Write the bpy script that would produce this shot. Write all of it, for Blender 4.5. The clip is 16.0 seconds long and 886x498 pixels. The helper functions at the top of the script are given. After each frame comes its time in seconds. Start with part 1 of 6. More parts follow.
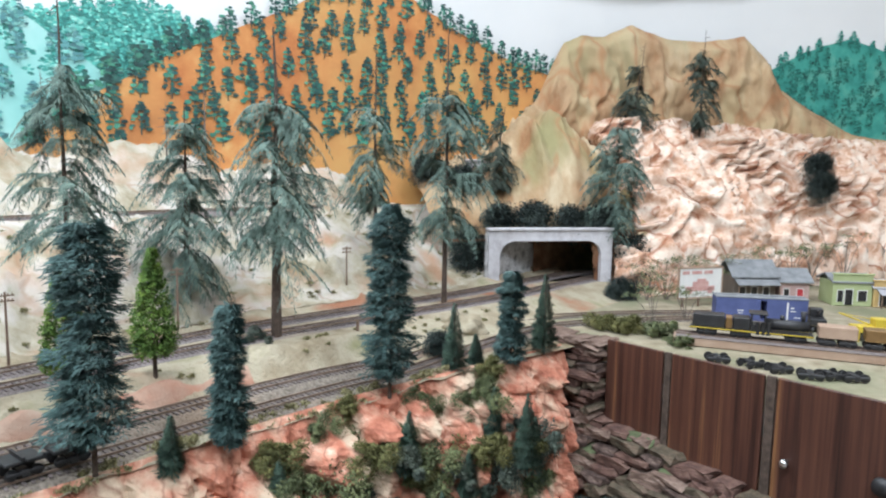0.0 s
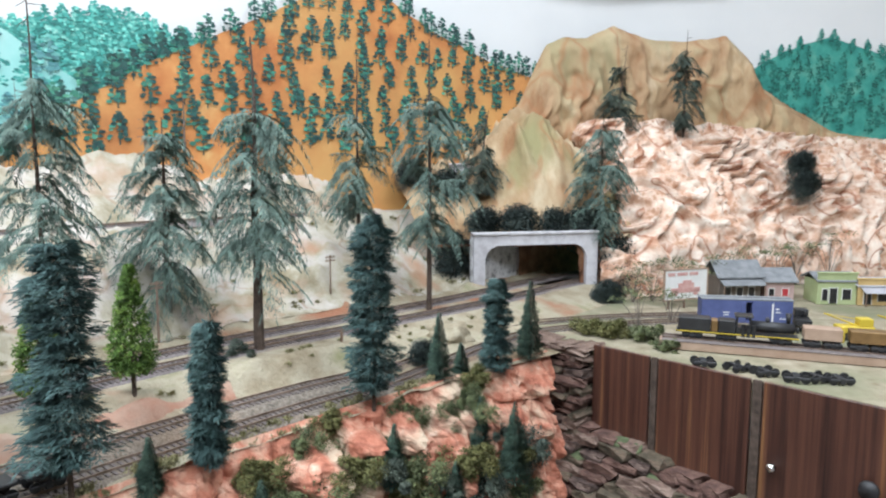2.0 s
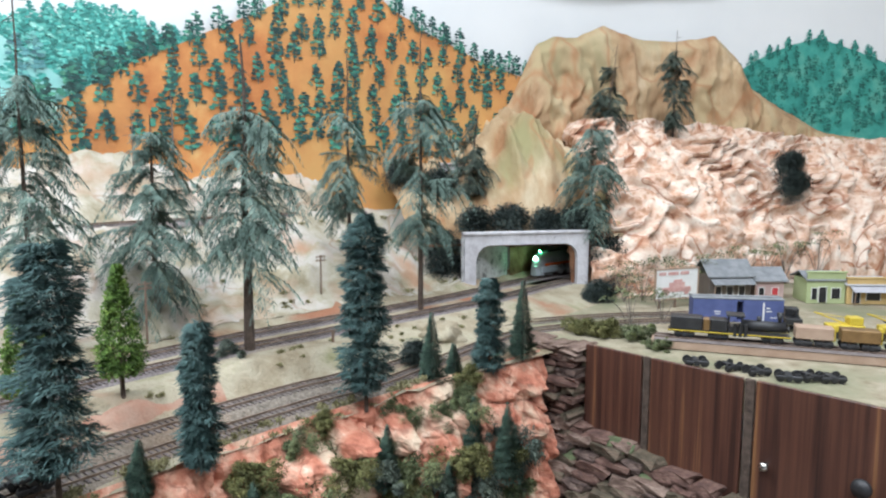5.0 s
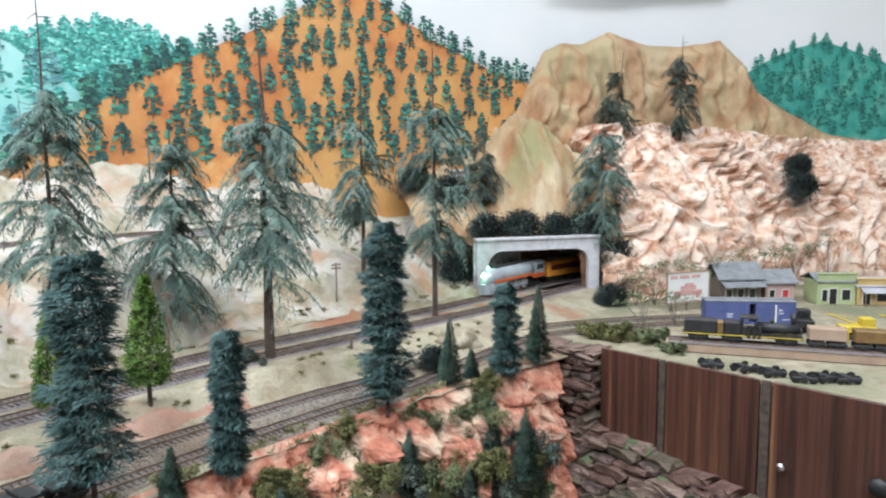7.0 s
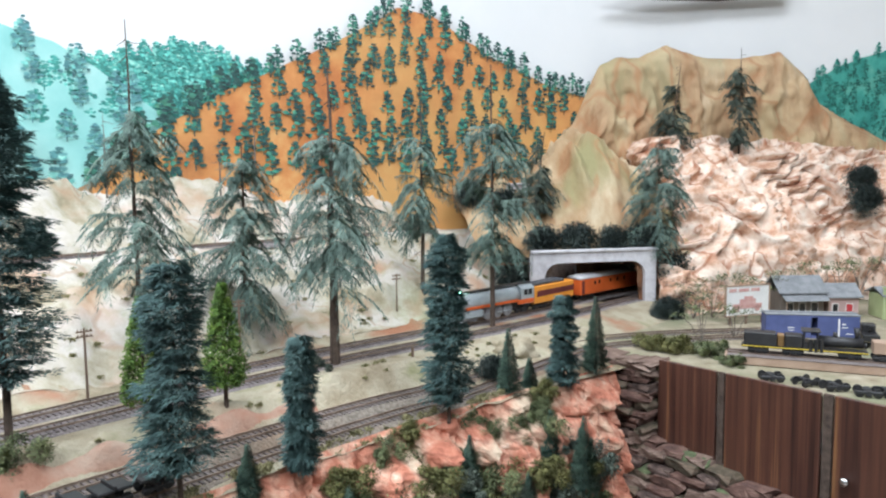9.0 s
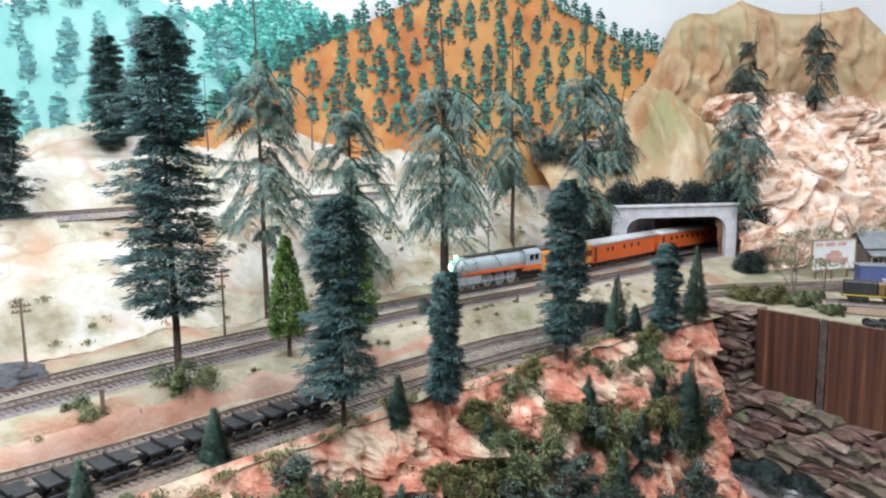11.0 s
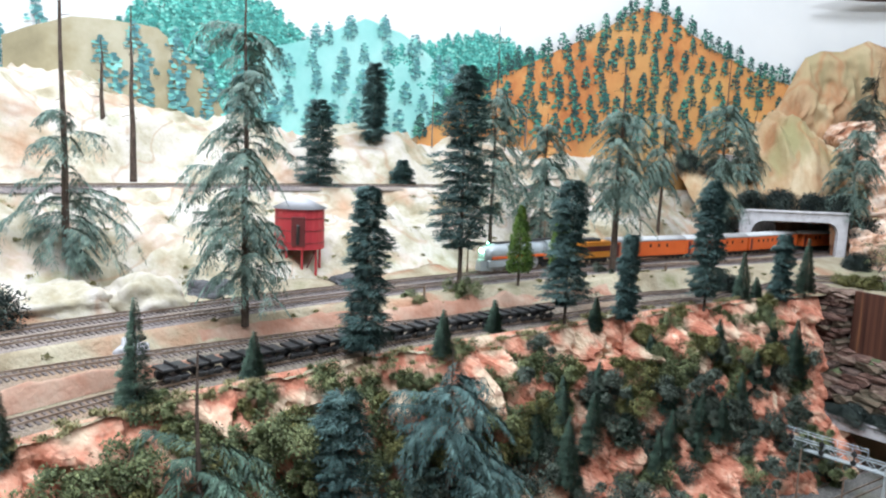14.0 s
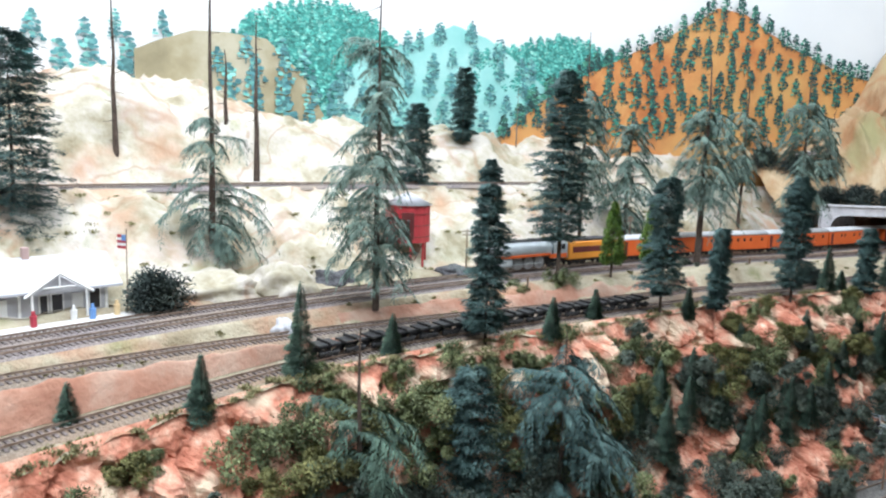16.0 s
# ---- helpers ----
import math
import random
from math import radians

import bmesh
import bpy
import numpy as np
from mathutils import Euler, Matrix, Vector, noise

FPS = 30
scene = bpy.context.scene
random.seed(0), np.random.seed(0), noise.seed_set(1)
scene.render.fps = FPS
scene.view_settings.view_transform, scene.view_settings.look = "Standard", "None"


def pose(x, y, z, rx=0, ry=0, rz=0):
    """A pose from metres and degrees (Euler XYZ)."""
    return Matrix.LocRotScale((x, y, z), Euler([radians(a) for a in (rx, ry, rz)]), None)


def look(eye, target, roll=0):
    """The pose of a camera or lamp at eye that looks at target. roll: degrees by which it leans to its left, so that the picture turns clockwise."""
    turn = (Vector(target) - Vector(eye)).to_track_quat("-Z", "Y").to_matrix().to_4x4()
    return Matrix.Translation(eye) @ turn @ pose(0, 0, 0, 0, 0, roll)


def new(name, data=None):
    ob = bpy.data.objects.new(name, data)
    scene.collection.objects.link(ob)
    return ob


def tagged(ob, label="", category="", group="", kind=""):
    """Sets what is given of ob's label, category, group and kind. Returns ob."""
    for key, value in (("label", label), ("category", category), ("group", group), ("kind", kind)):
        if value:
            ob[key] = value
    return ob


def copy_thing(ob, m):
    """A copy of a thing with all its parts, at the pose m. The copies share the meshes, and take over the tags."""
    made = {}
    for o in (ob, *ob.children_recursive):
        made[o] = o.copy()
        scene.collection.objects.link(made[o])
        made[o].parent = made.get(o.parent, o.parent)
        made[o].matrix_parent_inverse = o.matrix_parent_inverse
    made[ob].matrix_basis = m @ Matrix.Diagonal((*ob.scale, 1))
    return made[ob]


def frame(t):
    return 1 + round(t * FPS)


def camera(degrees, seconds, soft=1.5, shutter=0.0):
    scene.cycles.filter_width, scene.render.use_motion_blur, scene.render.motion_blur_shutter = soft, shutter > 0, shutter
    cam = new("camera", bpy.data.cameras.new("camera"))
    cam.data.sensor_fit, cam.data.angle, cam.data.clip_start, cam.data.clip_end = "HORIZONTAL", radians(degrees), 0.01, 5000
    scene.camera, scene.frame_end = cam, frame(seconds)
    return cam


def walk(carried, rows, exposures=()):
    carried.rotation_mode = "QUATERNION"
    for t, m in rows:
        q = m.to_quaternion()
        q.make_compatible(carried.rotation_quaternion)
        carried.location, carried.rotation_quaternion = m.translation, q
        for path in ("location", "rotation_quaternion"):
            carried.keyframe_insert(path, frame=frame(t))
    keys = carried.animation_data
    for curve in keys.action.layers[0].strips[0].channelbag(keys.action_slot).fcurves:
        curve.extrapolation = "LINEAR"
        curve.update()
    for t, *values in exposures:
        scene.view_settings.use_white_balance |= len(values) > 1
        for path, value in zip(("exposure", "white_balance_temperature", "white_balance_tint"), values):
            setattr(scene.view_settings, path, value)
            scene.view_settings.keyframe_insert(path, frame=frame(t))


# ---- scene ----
cam = camera(63.4, 16.0, soft=2.2)
PATH = [
    (0, (0.0, 0.0, 1.334), (0.0, 1.985, 1.091), 1.1),
    (0.5, (0.006, 0.005, 1.33), (0.022, 1.987, 1.067), 0.4),
    (1, (0.006, 0.009, 1.343), (0.037, 1.99, 1.074), 0.2),
    (1.5, (0.005, 0.011, 1.343), (0.042, 1.995, 1.093), 0.2),
    (2, (0.007, 0.01, 1.345), (0.039, 1.995, 1.101), 0.2),
    (2.5, (0.005, 0.013, 1.343), (0.037, 1.999, 1.104), -0.1),
    (3, (0.004, 0.013, 1.338), (0.031, 1.999, 1.103), 0.5),
    (3.5, (0.005, 0.014, 1.338), (0.047, 2.0, 1.101), 0.5),
    (4, (0.007, 0.016, 1.34), (0.053, 2.001, 1.098), 0.5),
    (6.5, (-0.014, 0.016, 1.345), (0.08, 1.999, 1.101), -0.2),
    (7, (-0.017, 0.004, 1.346), (0.04, 1.991, 1.119), -0.5),
    (7.5, (-0.018, -0.005, 1.347), (0.001, 1.984, 1.142), -0.6),
    (8, (-0.021, -0.015, 1.348), (-0.029, 1.975, 1.152), -0.7),
    (10.5, (-0.097, -0.038, 1.335), (-0.267, 1.946, 1.148), -0.5),
    (11, (-0.143, -0.062, 1.322), (-0.301, 1.913, 1.047), -0.7),
    (11.5, (-0.134, -0.133, 1.321), (-0.392, 1.828, 1.024), 1.0),
    (12, (-0.144, -0.213, 1.325), (-0.519, 1.726, 1.007), -0.1),
    (12.5, (-0.201, -0.329, 1.317), (-0.574, 1.607, 0.983), -0.3),
    (13, (-0.255, -0.434, 1.313), (-0.549, 1.514, 0.973), 0.9),
    (13.5, (-0.261, -0.471, 1.318), (-0.535, 1.486, 1.01), 2.4),
    (14, (-0.237, -0.499, 1.313), (-0.678, 1.434, 1.048), 2.3),
    (14.5, (-0.245, -0.531, 1.311), (-0.817, 1.366, 1.038), 1.0),
    (15, (-0.278, -0.568, 1.314), (-0.831, 1.332, 1.027), 0.9),
    (15.5, (-0.288, -0.587, 1.313), (-0.834, 1.316, 1.028), 1.4),
    (16, (-0.298, -0.609, 1.314), (-0.873, 1.286, 1.038), 1.8),
]
walk(cam, [(t, look(eye, target, roll)) for t, eye, target, roll in PATH])

# ---- light: assumed area lamps under the ceiling, never in view ----
world = bpy.data.worlds.new("room_air")
scene.world = world
world.use_nodes = True
world.node_tree.nodes["Background"].inputs[0].default_value = (0.96, 0.98, 1.0, 1)
world.node_tree.nodes["Background"].inputs[1].default_value = 0.3
scene.view_settings.exposure = -0.12
CEILING = 2.75


def area_lamp(x, y, turn, watts):
    lamp = bpy.data.lights.new("unseen_ceiling_light", "AREA")
    lamp.shape, lamp.size, lamp.size_y = "RECTANGLE", 1.2, 0.3
    lamp.energy, lamp.color = watts, (0.88, 0.96, 1.07)
    ob = new("unseen_ceiling_light", lamp)
    ob.matrix_basis = pose(x, y, CEILING - 0.09, 0, 0, turn)


# the two strongest are added on the camera's side to brighten the cliff
for lx, ly, turn, watts in ((-0.9, 0.45, 55, 24), (0.4, 0.9, 35, 18), (-0.55, -0.75, 75, 50), (0.75, -0.35, 60, 40)):
    area_lamp(lx, ly, turn, watts)


# ---- materials ----
def mat(name, stops, scale=20.0, rough=0.85, metal=0.0, bump=0.0, bump_scale=None, detail=6.0, island=0.0, coat=0.0, stretch=None, second=None, veins=None):
    """A surface whose colour runs through stops [(place, rgb)] over a noise, with a finer noise as relief."""
    m = bpy.data.materials.new(name)
    m.use_nodes = True
    nt = m.node_tree
    bsdf = nt.nodes["Principled BSDF"]
    bsdf.inputs["Roughness"].default_value, bsdf.inputs["Metallic"].default_value = rough, metal
    bsdf.inputs["Coat Weight"].default_value = coat
    co = nt.nodes.new("ShaderNodeTexCoord")
    vec = co.outputs["Object"]
    if stretch:
        mp = nt.nodes.new("ShaderNodeMapping")
        mp.inputs["Scale"].default_value = stretch
        nt.links.new(vec, mp.inputs[0])
        vec = mp.outputs[0]
    tex = nt.nodes.new("ShaderNodeTexNoise")
    tex.inputs["Scale"].default_value, tex.inputs["Detail"].default_value, tex.inputs["Roughness"].default_value = scale, detail, 0.62
    nt.links.new(vec, tex.inputs["Vector"])
    ramp = nt.nodes.new("ShaderNodeValToRGB")
    el = ramp.color_ramp.elements
    while len(el) < len(stops):
        el.new(0.5)
    for e, (at, rgb) in zip(el, stops):
        e.position, e.color = at, (*rgb, 1)
    nt.links.new(tex.outputs["Fac"], ramp.inputs[0])
    out = ramp.outputs[0]
    if second:
        # a second, larger scale of stains laid over the first
        sc2, lo, hi, rgb = second
        t2 = nt.nodes.new("ShaderNodeTexNoise")
        t2.inputs["Scale"].default_value, t2.inputs["Detail"].default_value = sc2, 4
        nt.links.new(vec, t2.inputs["Vector"])
        mr = nt.nodes.new("ShaderNodeMapRange")
        mr.inputs[1].default_value, mr.inputs[2].default_value = lo, hi
        nt.links.new(t2.outputs["Fac"], mr.inputs[0])
        mix = nt.nodes.new("ShaderNodeMix")
        mix.data_type = "RGBA"
        nt.links.new(mr.outputs[0], mix.inputs[0])
        nt.links.new(out, mix.inputs[6])
        mix.inputs[7].default_value = (*rgb, 1)
        out = mix.outputs[2]
    if veins:
        # thin wandering lines along a smooth noise's contours: stains, and the butte's shadow tone
        sc3, width, strength, rgb = veins
        t4 = nt.nodes.new("ShaderNodeTexNoise")
        t4.inputs["Scale"].default_value, t4.inputs["Detail"].default_value, t4.inputs["Distortion"].default_value = sc3, 2.5, 0.6
        nt.links.new(vec, t4.inputs["Vector"])
        off = nt.nodes.new("ShaderNodeMath")
        off.operation = "PINGPONG"
        off.inputs[1].default_value = 0.09
        nt.links.new(t4.outputs["Fac"], off.inputs[0])
        mr = nt.nodes.new("ShaderNodeMapRange")
        mr.inputs[1].default_value, mr.inputs[2].default_value, mr.inputs[3].default_value, mr.inputs[4].default_value = 0.0, width, strength, 0.0
        nt.links.new(off.outputs[0], mr.inputs[0])
        mix = nt.nodes.new("ShaderNodeMix")
        mix.data_type = "RGBA"
        nt.links.new(mr.outputs[0], mix.inputs[0])
        nt.links.new(out, mix.inputs[6])
        mix.inputs[7].default_value = (*rgb, 1)
        out = mix.outputs[2]
    if island:
        geo = nt.nodes.new("ShaderNodeNewGeometry")
        hsv = nt.nodes.new("ShaderNodeHueSaturation")
        mr = nt.nodes.new("ShaderNodeMapRange")
        mr.inputs[3].default_value, mr.inputs[4].default_value = 1 - island, 1 + island
        nt.links.new(geo.outputs["Random Per Island"], mr.inputs[0])
        nt.links.new(mr.outputs[0], hsv.inputs["Value"])
        nt.links.new(out, hsv.inputs["Color"])
        out = hsv.outputs[0]
    nt.links.new(out, bsdf.inputs["Base Color"])
    if bump:
        t3 = nt.nodes.new("ShaderNodeTexNoise")
        t3.inputs["Scale"].default_value, t3.inputs["Detail"].default_value = bump_scale or scale * 4, 8
        nt.links.new(vec, t3.inputs["Vector"])
        b = nt.nodes.new("ShaderNodeBump")
        b.inputs["Strength"].default_value, b.inputs["Distance"].default_value = bump, 0.004
        nt.links.new(t3.outputs["Fac"], b.inputs["Height"])
        nt.links.new(b.outputs[0], bsdf.inputs["Normal"])
    return m


def glow(name, rgb, power):
    m = bpy.data.materials.new(name)
    m.use_nodes = True
    b = m.node_tree.nodes["Principled BSDF"]
    b.inputs["Base Color"].default_value = (*rgb, 1)
    b.inputs["Emission Color"].default_value, b.inputs["Emission Strength"].default_value = (*rgb, 1), power
    return m


SAND = mat("sand_scenery", [(0.28, (0.17, 0.13, 0.075)), (0.42, (0.29, 0.24, 0.16)), (0.56, (0.39, 0.345, 0.25)), (0.74, (0.22, 0.22, 0.11))], 14, 0.95, bump=0.8, bump_scale=180, detail=9, second=(7.5, 0.55, 0.68, (0.34, 0.15, 0.085)))
PALE = mat("pale_plaster", [(0.28, (0.2, 0.16, 0.09)), (0.38, (0.32, 0.28, 0.19)), (0.47, (0.44, 0.4, 0.31)), (0.58, (0.54, 0.5, 0.45)), (0.74, (0.3, 0.3, 0.16))], 12, 0.9, bump=1.0, bump_scale=60, detail=11, second=(9.0, 0.54, 0.74, (0.46, 0.28, 0.18)), veins=(4.5, 0.016, 0.5, (0.33, 0.18, 0.1)))
PINK_ROCK = mat("pink_plaster_rock", [(0.28, (0.38, 0.17, 0.1)), (0.4, (0.56, 0.33, 0.22)), (0.48, (0.7, 0.5, 0.38)), (0.6, (0.8, 0.67, 0.56)), (0.72, (0.84, 0.75, 0.65))], 26, 0.85, bump=1.0, bump_scale=70, detail=12, second=(60, 0.58, 0.7, (0.46, 0.25, 0.15)), veins=(6.0, 0.02, 0.9, (0.34, 0.12, 0.055)))
RED_ROCK = mat("red_plaster_rock", [(0.28, (0.2, 0.06, 0.035)), (0.4, (0.4, 0.135, 0.08)), (0.5, (0.5, 0.2, 0.125)), (0.6, (0.58, 0.3, 0.205)), (0.7, (0.68, 0.5, 0.38))], 42, 0.8, bump=1.0, bump_scale=150, detail=13, second=(18, 0.5, 0.64, (0.6, 0.46, 0.33)), veins=(14, 0.02, 0.6, (0.2, 0.06, 0.035)))
# the veins put orange-brown shadow tone into the butte's colour
BUTTE = mat("tan_painted_butte", [(0.3, (0.33, 0.17, 0.08)), (0.42, (0.42, 0.27, 0.15)), (0.54, (0.5, 0.35, 0.2)), (0.66, (0.6, 0.46, 0.3))], 10, 0.8, bump=0.7, bump_scale=45, stretch=(1.4, 1.4, 0.55), detail=10, second=(5, 0.52, 0.68, (0.36, 0.3, 0.16)), veins=(5, 0.035, 0.65, (0.38, 0.17, 0.075)))
BALLAST = mat("grey_ballast", [(0.3, (0.12, 0.1, 0.1)), (0.5, (0.21, 0.18, 0.175)), (0.7, (0.3, 0.265, 0.25))], 240, 0.95, bump=0.9, bump_scale=300, detail=3, second=(9, 0.5, 0.7, (0.3, 0.245, 0.195)))
SIDING_BALLAST = mat("sandy_siding_ballast", [(0.3, (0.1, 0.085, 0.068)), (0.5, (0.19, 0.16, 0.128)), (0.7, (0.28, 0.24, 0.195))], 200, 0.95, bump=0.9, bump_scale=300, detail=3, second=(7, 0.48, 0.66, (0.27, 0.19, 0.13)))
ROAD_SAND = mat("tan_yard_dirt", [(0.3, (0.2, 0.16, 0.1)), (0.5, (0.31, 0.265, 0.185)), (0.7, (0.41, 0.36, 0.27))], 40, 0.95, bump=0.5, bump_scale=200, detail=9, second=(6, 0.46, 0.62, (0.2, 0.2, 0.12)))
LOW_GROUND = mat("olive_ground", [(0.3, (0.1, 0.09, 0.04)), (0.5, (0.24, 0.2, 0.1)), (0.7, (0.5, 0.4, 0.27))], 30, 0.95, bump=0.8, bump_scale=120)
SKY_PAINT = mat("white_sky_paint", [(0.3, (0.74, 0.75, 0.75)), (0.7, (0.82, 0.82, 0.81))], 1.5, 0.6)
CEIL_PAINT = mat("ceiling_paint", [(0.3, (0.74, 0.73, 0.7)), (0.7, (0.8, 0.79, 0.77))], 3, 0.8)
# unseen walls and floor, lightened so that they bounce fill onto the layout
ROOM_BOUNCE = mat("room_wall_bounce", [(0.3, (0.72, 0.72, 0.7)), (0.7, (0.78, 0.78, 0.76))], 2, 0.8)
FLOOR_BOUNCE = mat("floor_bounce", [(0.3, (0.3, 0.29, 0.28)), (0.7, (0.4, 0.39, 0.38))], 60, 0.95)
ORANGE_HILL = mat("orange_painted_hill", [(0.28, (0.3, 0.09, 0.03)), (0.42, (0.5, 0.17, 0.05)), (0.58, (0.62, 0.26, 0.08)), (0.75, (0.72, 0.45, 0.18))], 11, 0.7, detail=9, second=(4.0, 0.45, 0.65, (0.6, 0.33, 0.11)))
TEAL_HILL = mat("teal_painted_hill", [(0.3, (0.06, 0.36, 0.33)), (0.5, (0.16, 0.53, 0.46)), (0.7, (0.36, 0.7, 0.62))], 16, 0.7)
DEEP_TEAL = mat("deep_teal_painted_hill", [(0.3, (0.02, 0.2, 0.17)), (0.5, (0.05, 0.33, 0.27)), (0.7, (0.14, 0.42, 0.33))], 14, 0.7)
PALE_TEAL = mat("pale_teal_painted_hill", [(0.3, (0.18, 0.5, 0.47)), (0.5, (0.3, 0.62, 0.58)), (0.7, (0.46, 0.72, 0.68))], 4, 0.7)
OLIVE_HILL = mat("olive_painted_hill", [(0.3, (0.22, 0.19, 0.11)), (0.5, (0.36, 0.31, 0.19)), (0.7, (0.5, 0.46, 0.34))], 7, 0.7)
BROWN_HILL = mat("brown_painted_hill", [(0.3, (0.2, 0.12, 0.06)), (0.5, (0.3, 0.19, 0.1)), (0.7, (0.36, 0.25, 0.14))], 8, 0.7)
PAINT_TREE = mat("painted_tree_green", [(0.35, (0.01, 0.035, 0.035)), (0.5, (0.018, 0.07, 0.062)), (0.65, (0.03, 0.13, 0.1))], 70, 0.7, island=0.4)
PAINT_LIGHT = mat("painted_tree_highlight", [(0.35, (0.03, 0.15, 0.11)), (0.5, (0.045, 0.22, 0.15)), (0.65, (0.1, 0.3, 0.19))], 70, 0.7, island=0.4)
BLUE_TREE = mat("painted_tree_blue", [(0.35, (0.05, 0.15, 0.165)), (0.5, (0.075, 0.23, 0.24)), (0.65, (0.12, 0.32, 0.31))], 70, 0.7, island=0.4)
BLUE_LIGHT = mat("painted_tree_blue_light", [(0.35, (0.1, 0.36, 0.33)), (0.5, (0.16, 0.47, 0.42)), (0.65, (0.3, 0.6, 0.53))], 70, 0.7, island=0.3)
TEAL_TREE = mat("painted_tree_teal", [(0.35, (0.025, 0.18, 0.16)), (0.5, (0.045, 0.28, 0.24)), (0.65, (0.08, 0.38, 0.32))], 70, 0.7, island=0.4)
TEAL_LIGHT = mat("painted_tree_teal_light", [(0.35, (0.08, 0.4, 0.34)), (0.5, (0.14, 0.52, 0.44)), (0.65, (0.3, 0.64, 0.55))], 70, 0.7, island=0.3)
DEEP_TREE = mat("painted_tree_deep_teal", [(0.35, (0.01, 0.1, 0.085)), (0.5, (0.018, 0.16, 0.13)), (0.65, (0.03, 0.24, 0.19))], 70, 0.7, island=0.35)
BARK = mat("brown_bark", [(0.3, (0.045, 0.03, 0.022)), (0.7, (0.12, 0.085, 0.065))], 120, 0.9, bump=0.6)
GREY_BARK = mat("grey_bark", [(0.3, (0.1, 0.085, 0.07)), (0.7, (0.24, 0.2, 0.17))], 120, 0.9, bump=0.6)
SPRUCE = mat("blue_green_needles", [(0.3, (0.024, 0.056, 0.055)), (0.5, (0.052, 0.102, 0.096)), (0.7, (0.105, 0.172, 0.158))], 45, 0.85, island=0.4)
FERN = mat("grey_green_fronds", [(0.3, (0.06, 0.1, 0.082)), (0.5, (0.12, 0.18, 0.15)), (0.7, (0.2, 0.28, 0.225))], 35, 0.85, island=0.35)
DARK_CONE = mat("dark_green_needles", [(0.3, (0.025, 0.05, 0.038)), (0.5, (0.055, 0.1, 0.072)), (0.7, (0.11, 0.17, 0.12))], 60, 0.9, island=0.45)
LEAF_GREEN = mat("bright_green_foliage", [(0.3, (0.03, 0.07, 0.012)), (0.5, (0.085, 0.16, 0.026)), (0.7, (0.2, 0.29, 0.05))], 70, 0.85, island=0.5)
BUSH = mat("olive_bush_foliage", [(0.3, (0.055, 0.075, 0.035)), (0.5, (0.12, 0.145, 0.065)), (0.7, (0.24, 0.26, 0.12))], 35, 0.9, island=0.5)
DARK_BUSH = mat("dark_bush_foliage", [(0.3, (0.032, 0.048, 0.04)), (0.5, (0.07, 0.092, 0.072)), (0.7, (0.14, 0.17, 0.13))], 35, 0.9, island=0.4)
STONE_SLAB = mat("brown_slab_stone", [(0.3, (0.027, 0.017, 0.014)), (0.45, (0.066, 0.041, 0.033)), (0.58, (0.133, 0.090, 0.072)), (0.7, (0.234, 0.172, 0.140))], 2.2, 0.85, bump=1.0, bump_scale=7, detail=10)
WALNUT = mat("walnut_panel", [(0.3, (0.022, 0.01, 0.008)), (0.43, (0.058, 0.023, 0.016)), (0.58, (0.105, 0.043, 0.027)), (0.72, (0.25, 0.12, 0.05))], 60, 0.42, bump=0.15, stretch=(1.6, 1.6, 0.03), coat=0.15, detail=9)
CONCRETE = mat("pale_concrete", [(0.3, (0.42, 0.4, 0.42)), (0.5, (0.56, 0.55, 0.57)), (0.7, (0.65, 0.64, 0.66))], 40, 0.8, bump=0.3)
STONE_LINING = mat("grey_stone_lining", [(0.35, (0.2, 0.2, 0.2)), (0.5, (0.5, 0.5, 0.5)), (0.65, (0.62, 0.62, 0.62))], 60, 0.85, bump=0.9, bump_scale=120)
RAW_BROWN = mat("raw_brown_rock", [(0.3, (0.08, 0.032, 0.015)), (0.5, (0.19, 0.085, 0.042)), (0.7, (0.3, 0.16, 0.09))], 30, 0.85, bump=0.6)
RAIL = mat("weathered_rail", [(0.3, (0.16, 0.11, 0.08)), (0.7, (0.34, 0.26, 0.21))], 60, 0.5, metal=0.5)
TIE = mat("brown_tie", [(0.3, (0.125, 0.102, 0.097)), (0.7, (0.21, 0.178, 0.168))], 60, 0.9, island=0.25)


# ---- plan curves ----
def smooth(pts, step=0.01):
    p = np.array(pts, float)
    q = np.vstack([2 * p[0] - p[1], p, 2 * p[-1] - p[-2]])
    out = []
    for i in range(1, len(q) - 2):
        a, b, c, d = q[i - 1 : i + 3]
        for t in np.linspace(0, 1, 40, endpoint=False):
            out.append(0.5 * (2 * b + (c - a) * t + (2 * a - 5 * b + 4 * c - d) * t * t + (3 * b - a - 3 * c + d) * t**3))
    out = np.array(out + [q[-2]])
    run = np.r_[0, np.cumsum(np.linalg.norm(np.diff(out, axis=0), axis=1))]
    g = np.linspace(0, run[-1], int(run[-1] / step) + 1)
    return np.stack([np.interp(g, run, out[:, k]) for k in range(p.shape[1])], 1), run[-1]


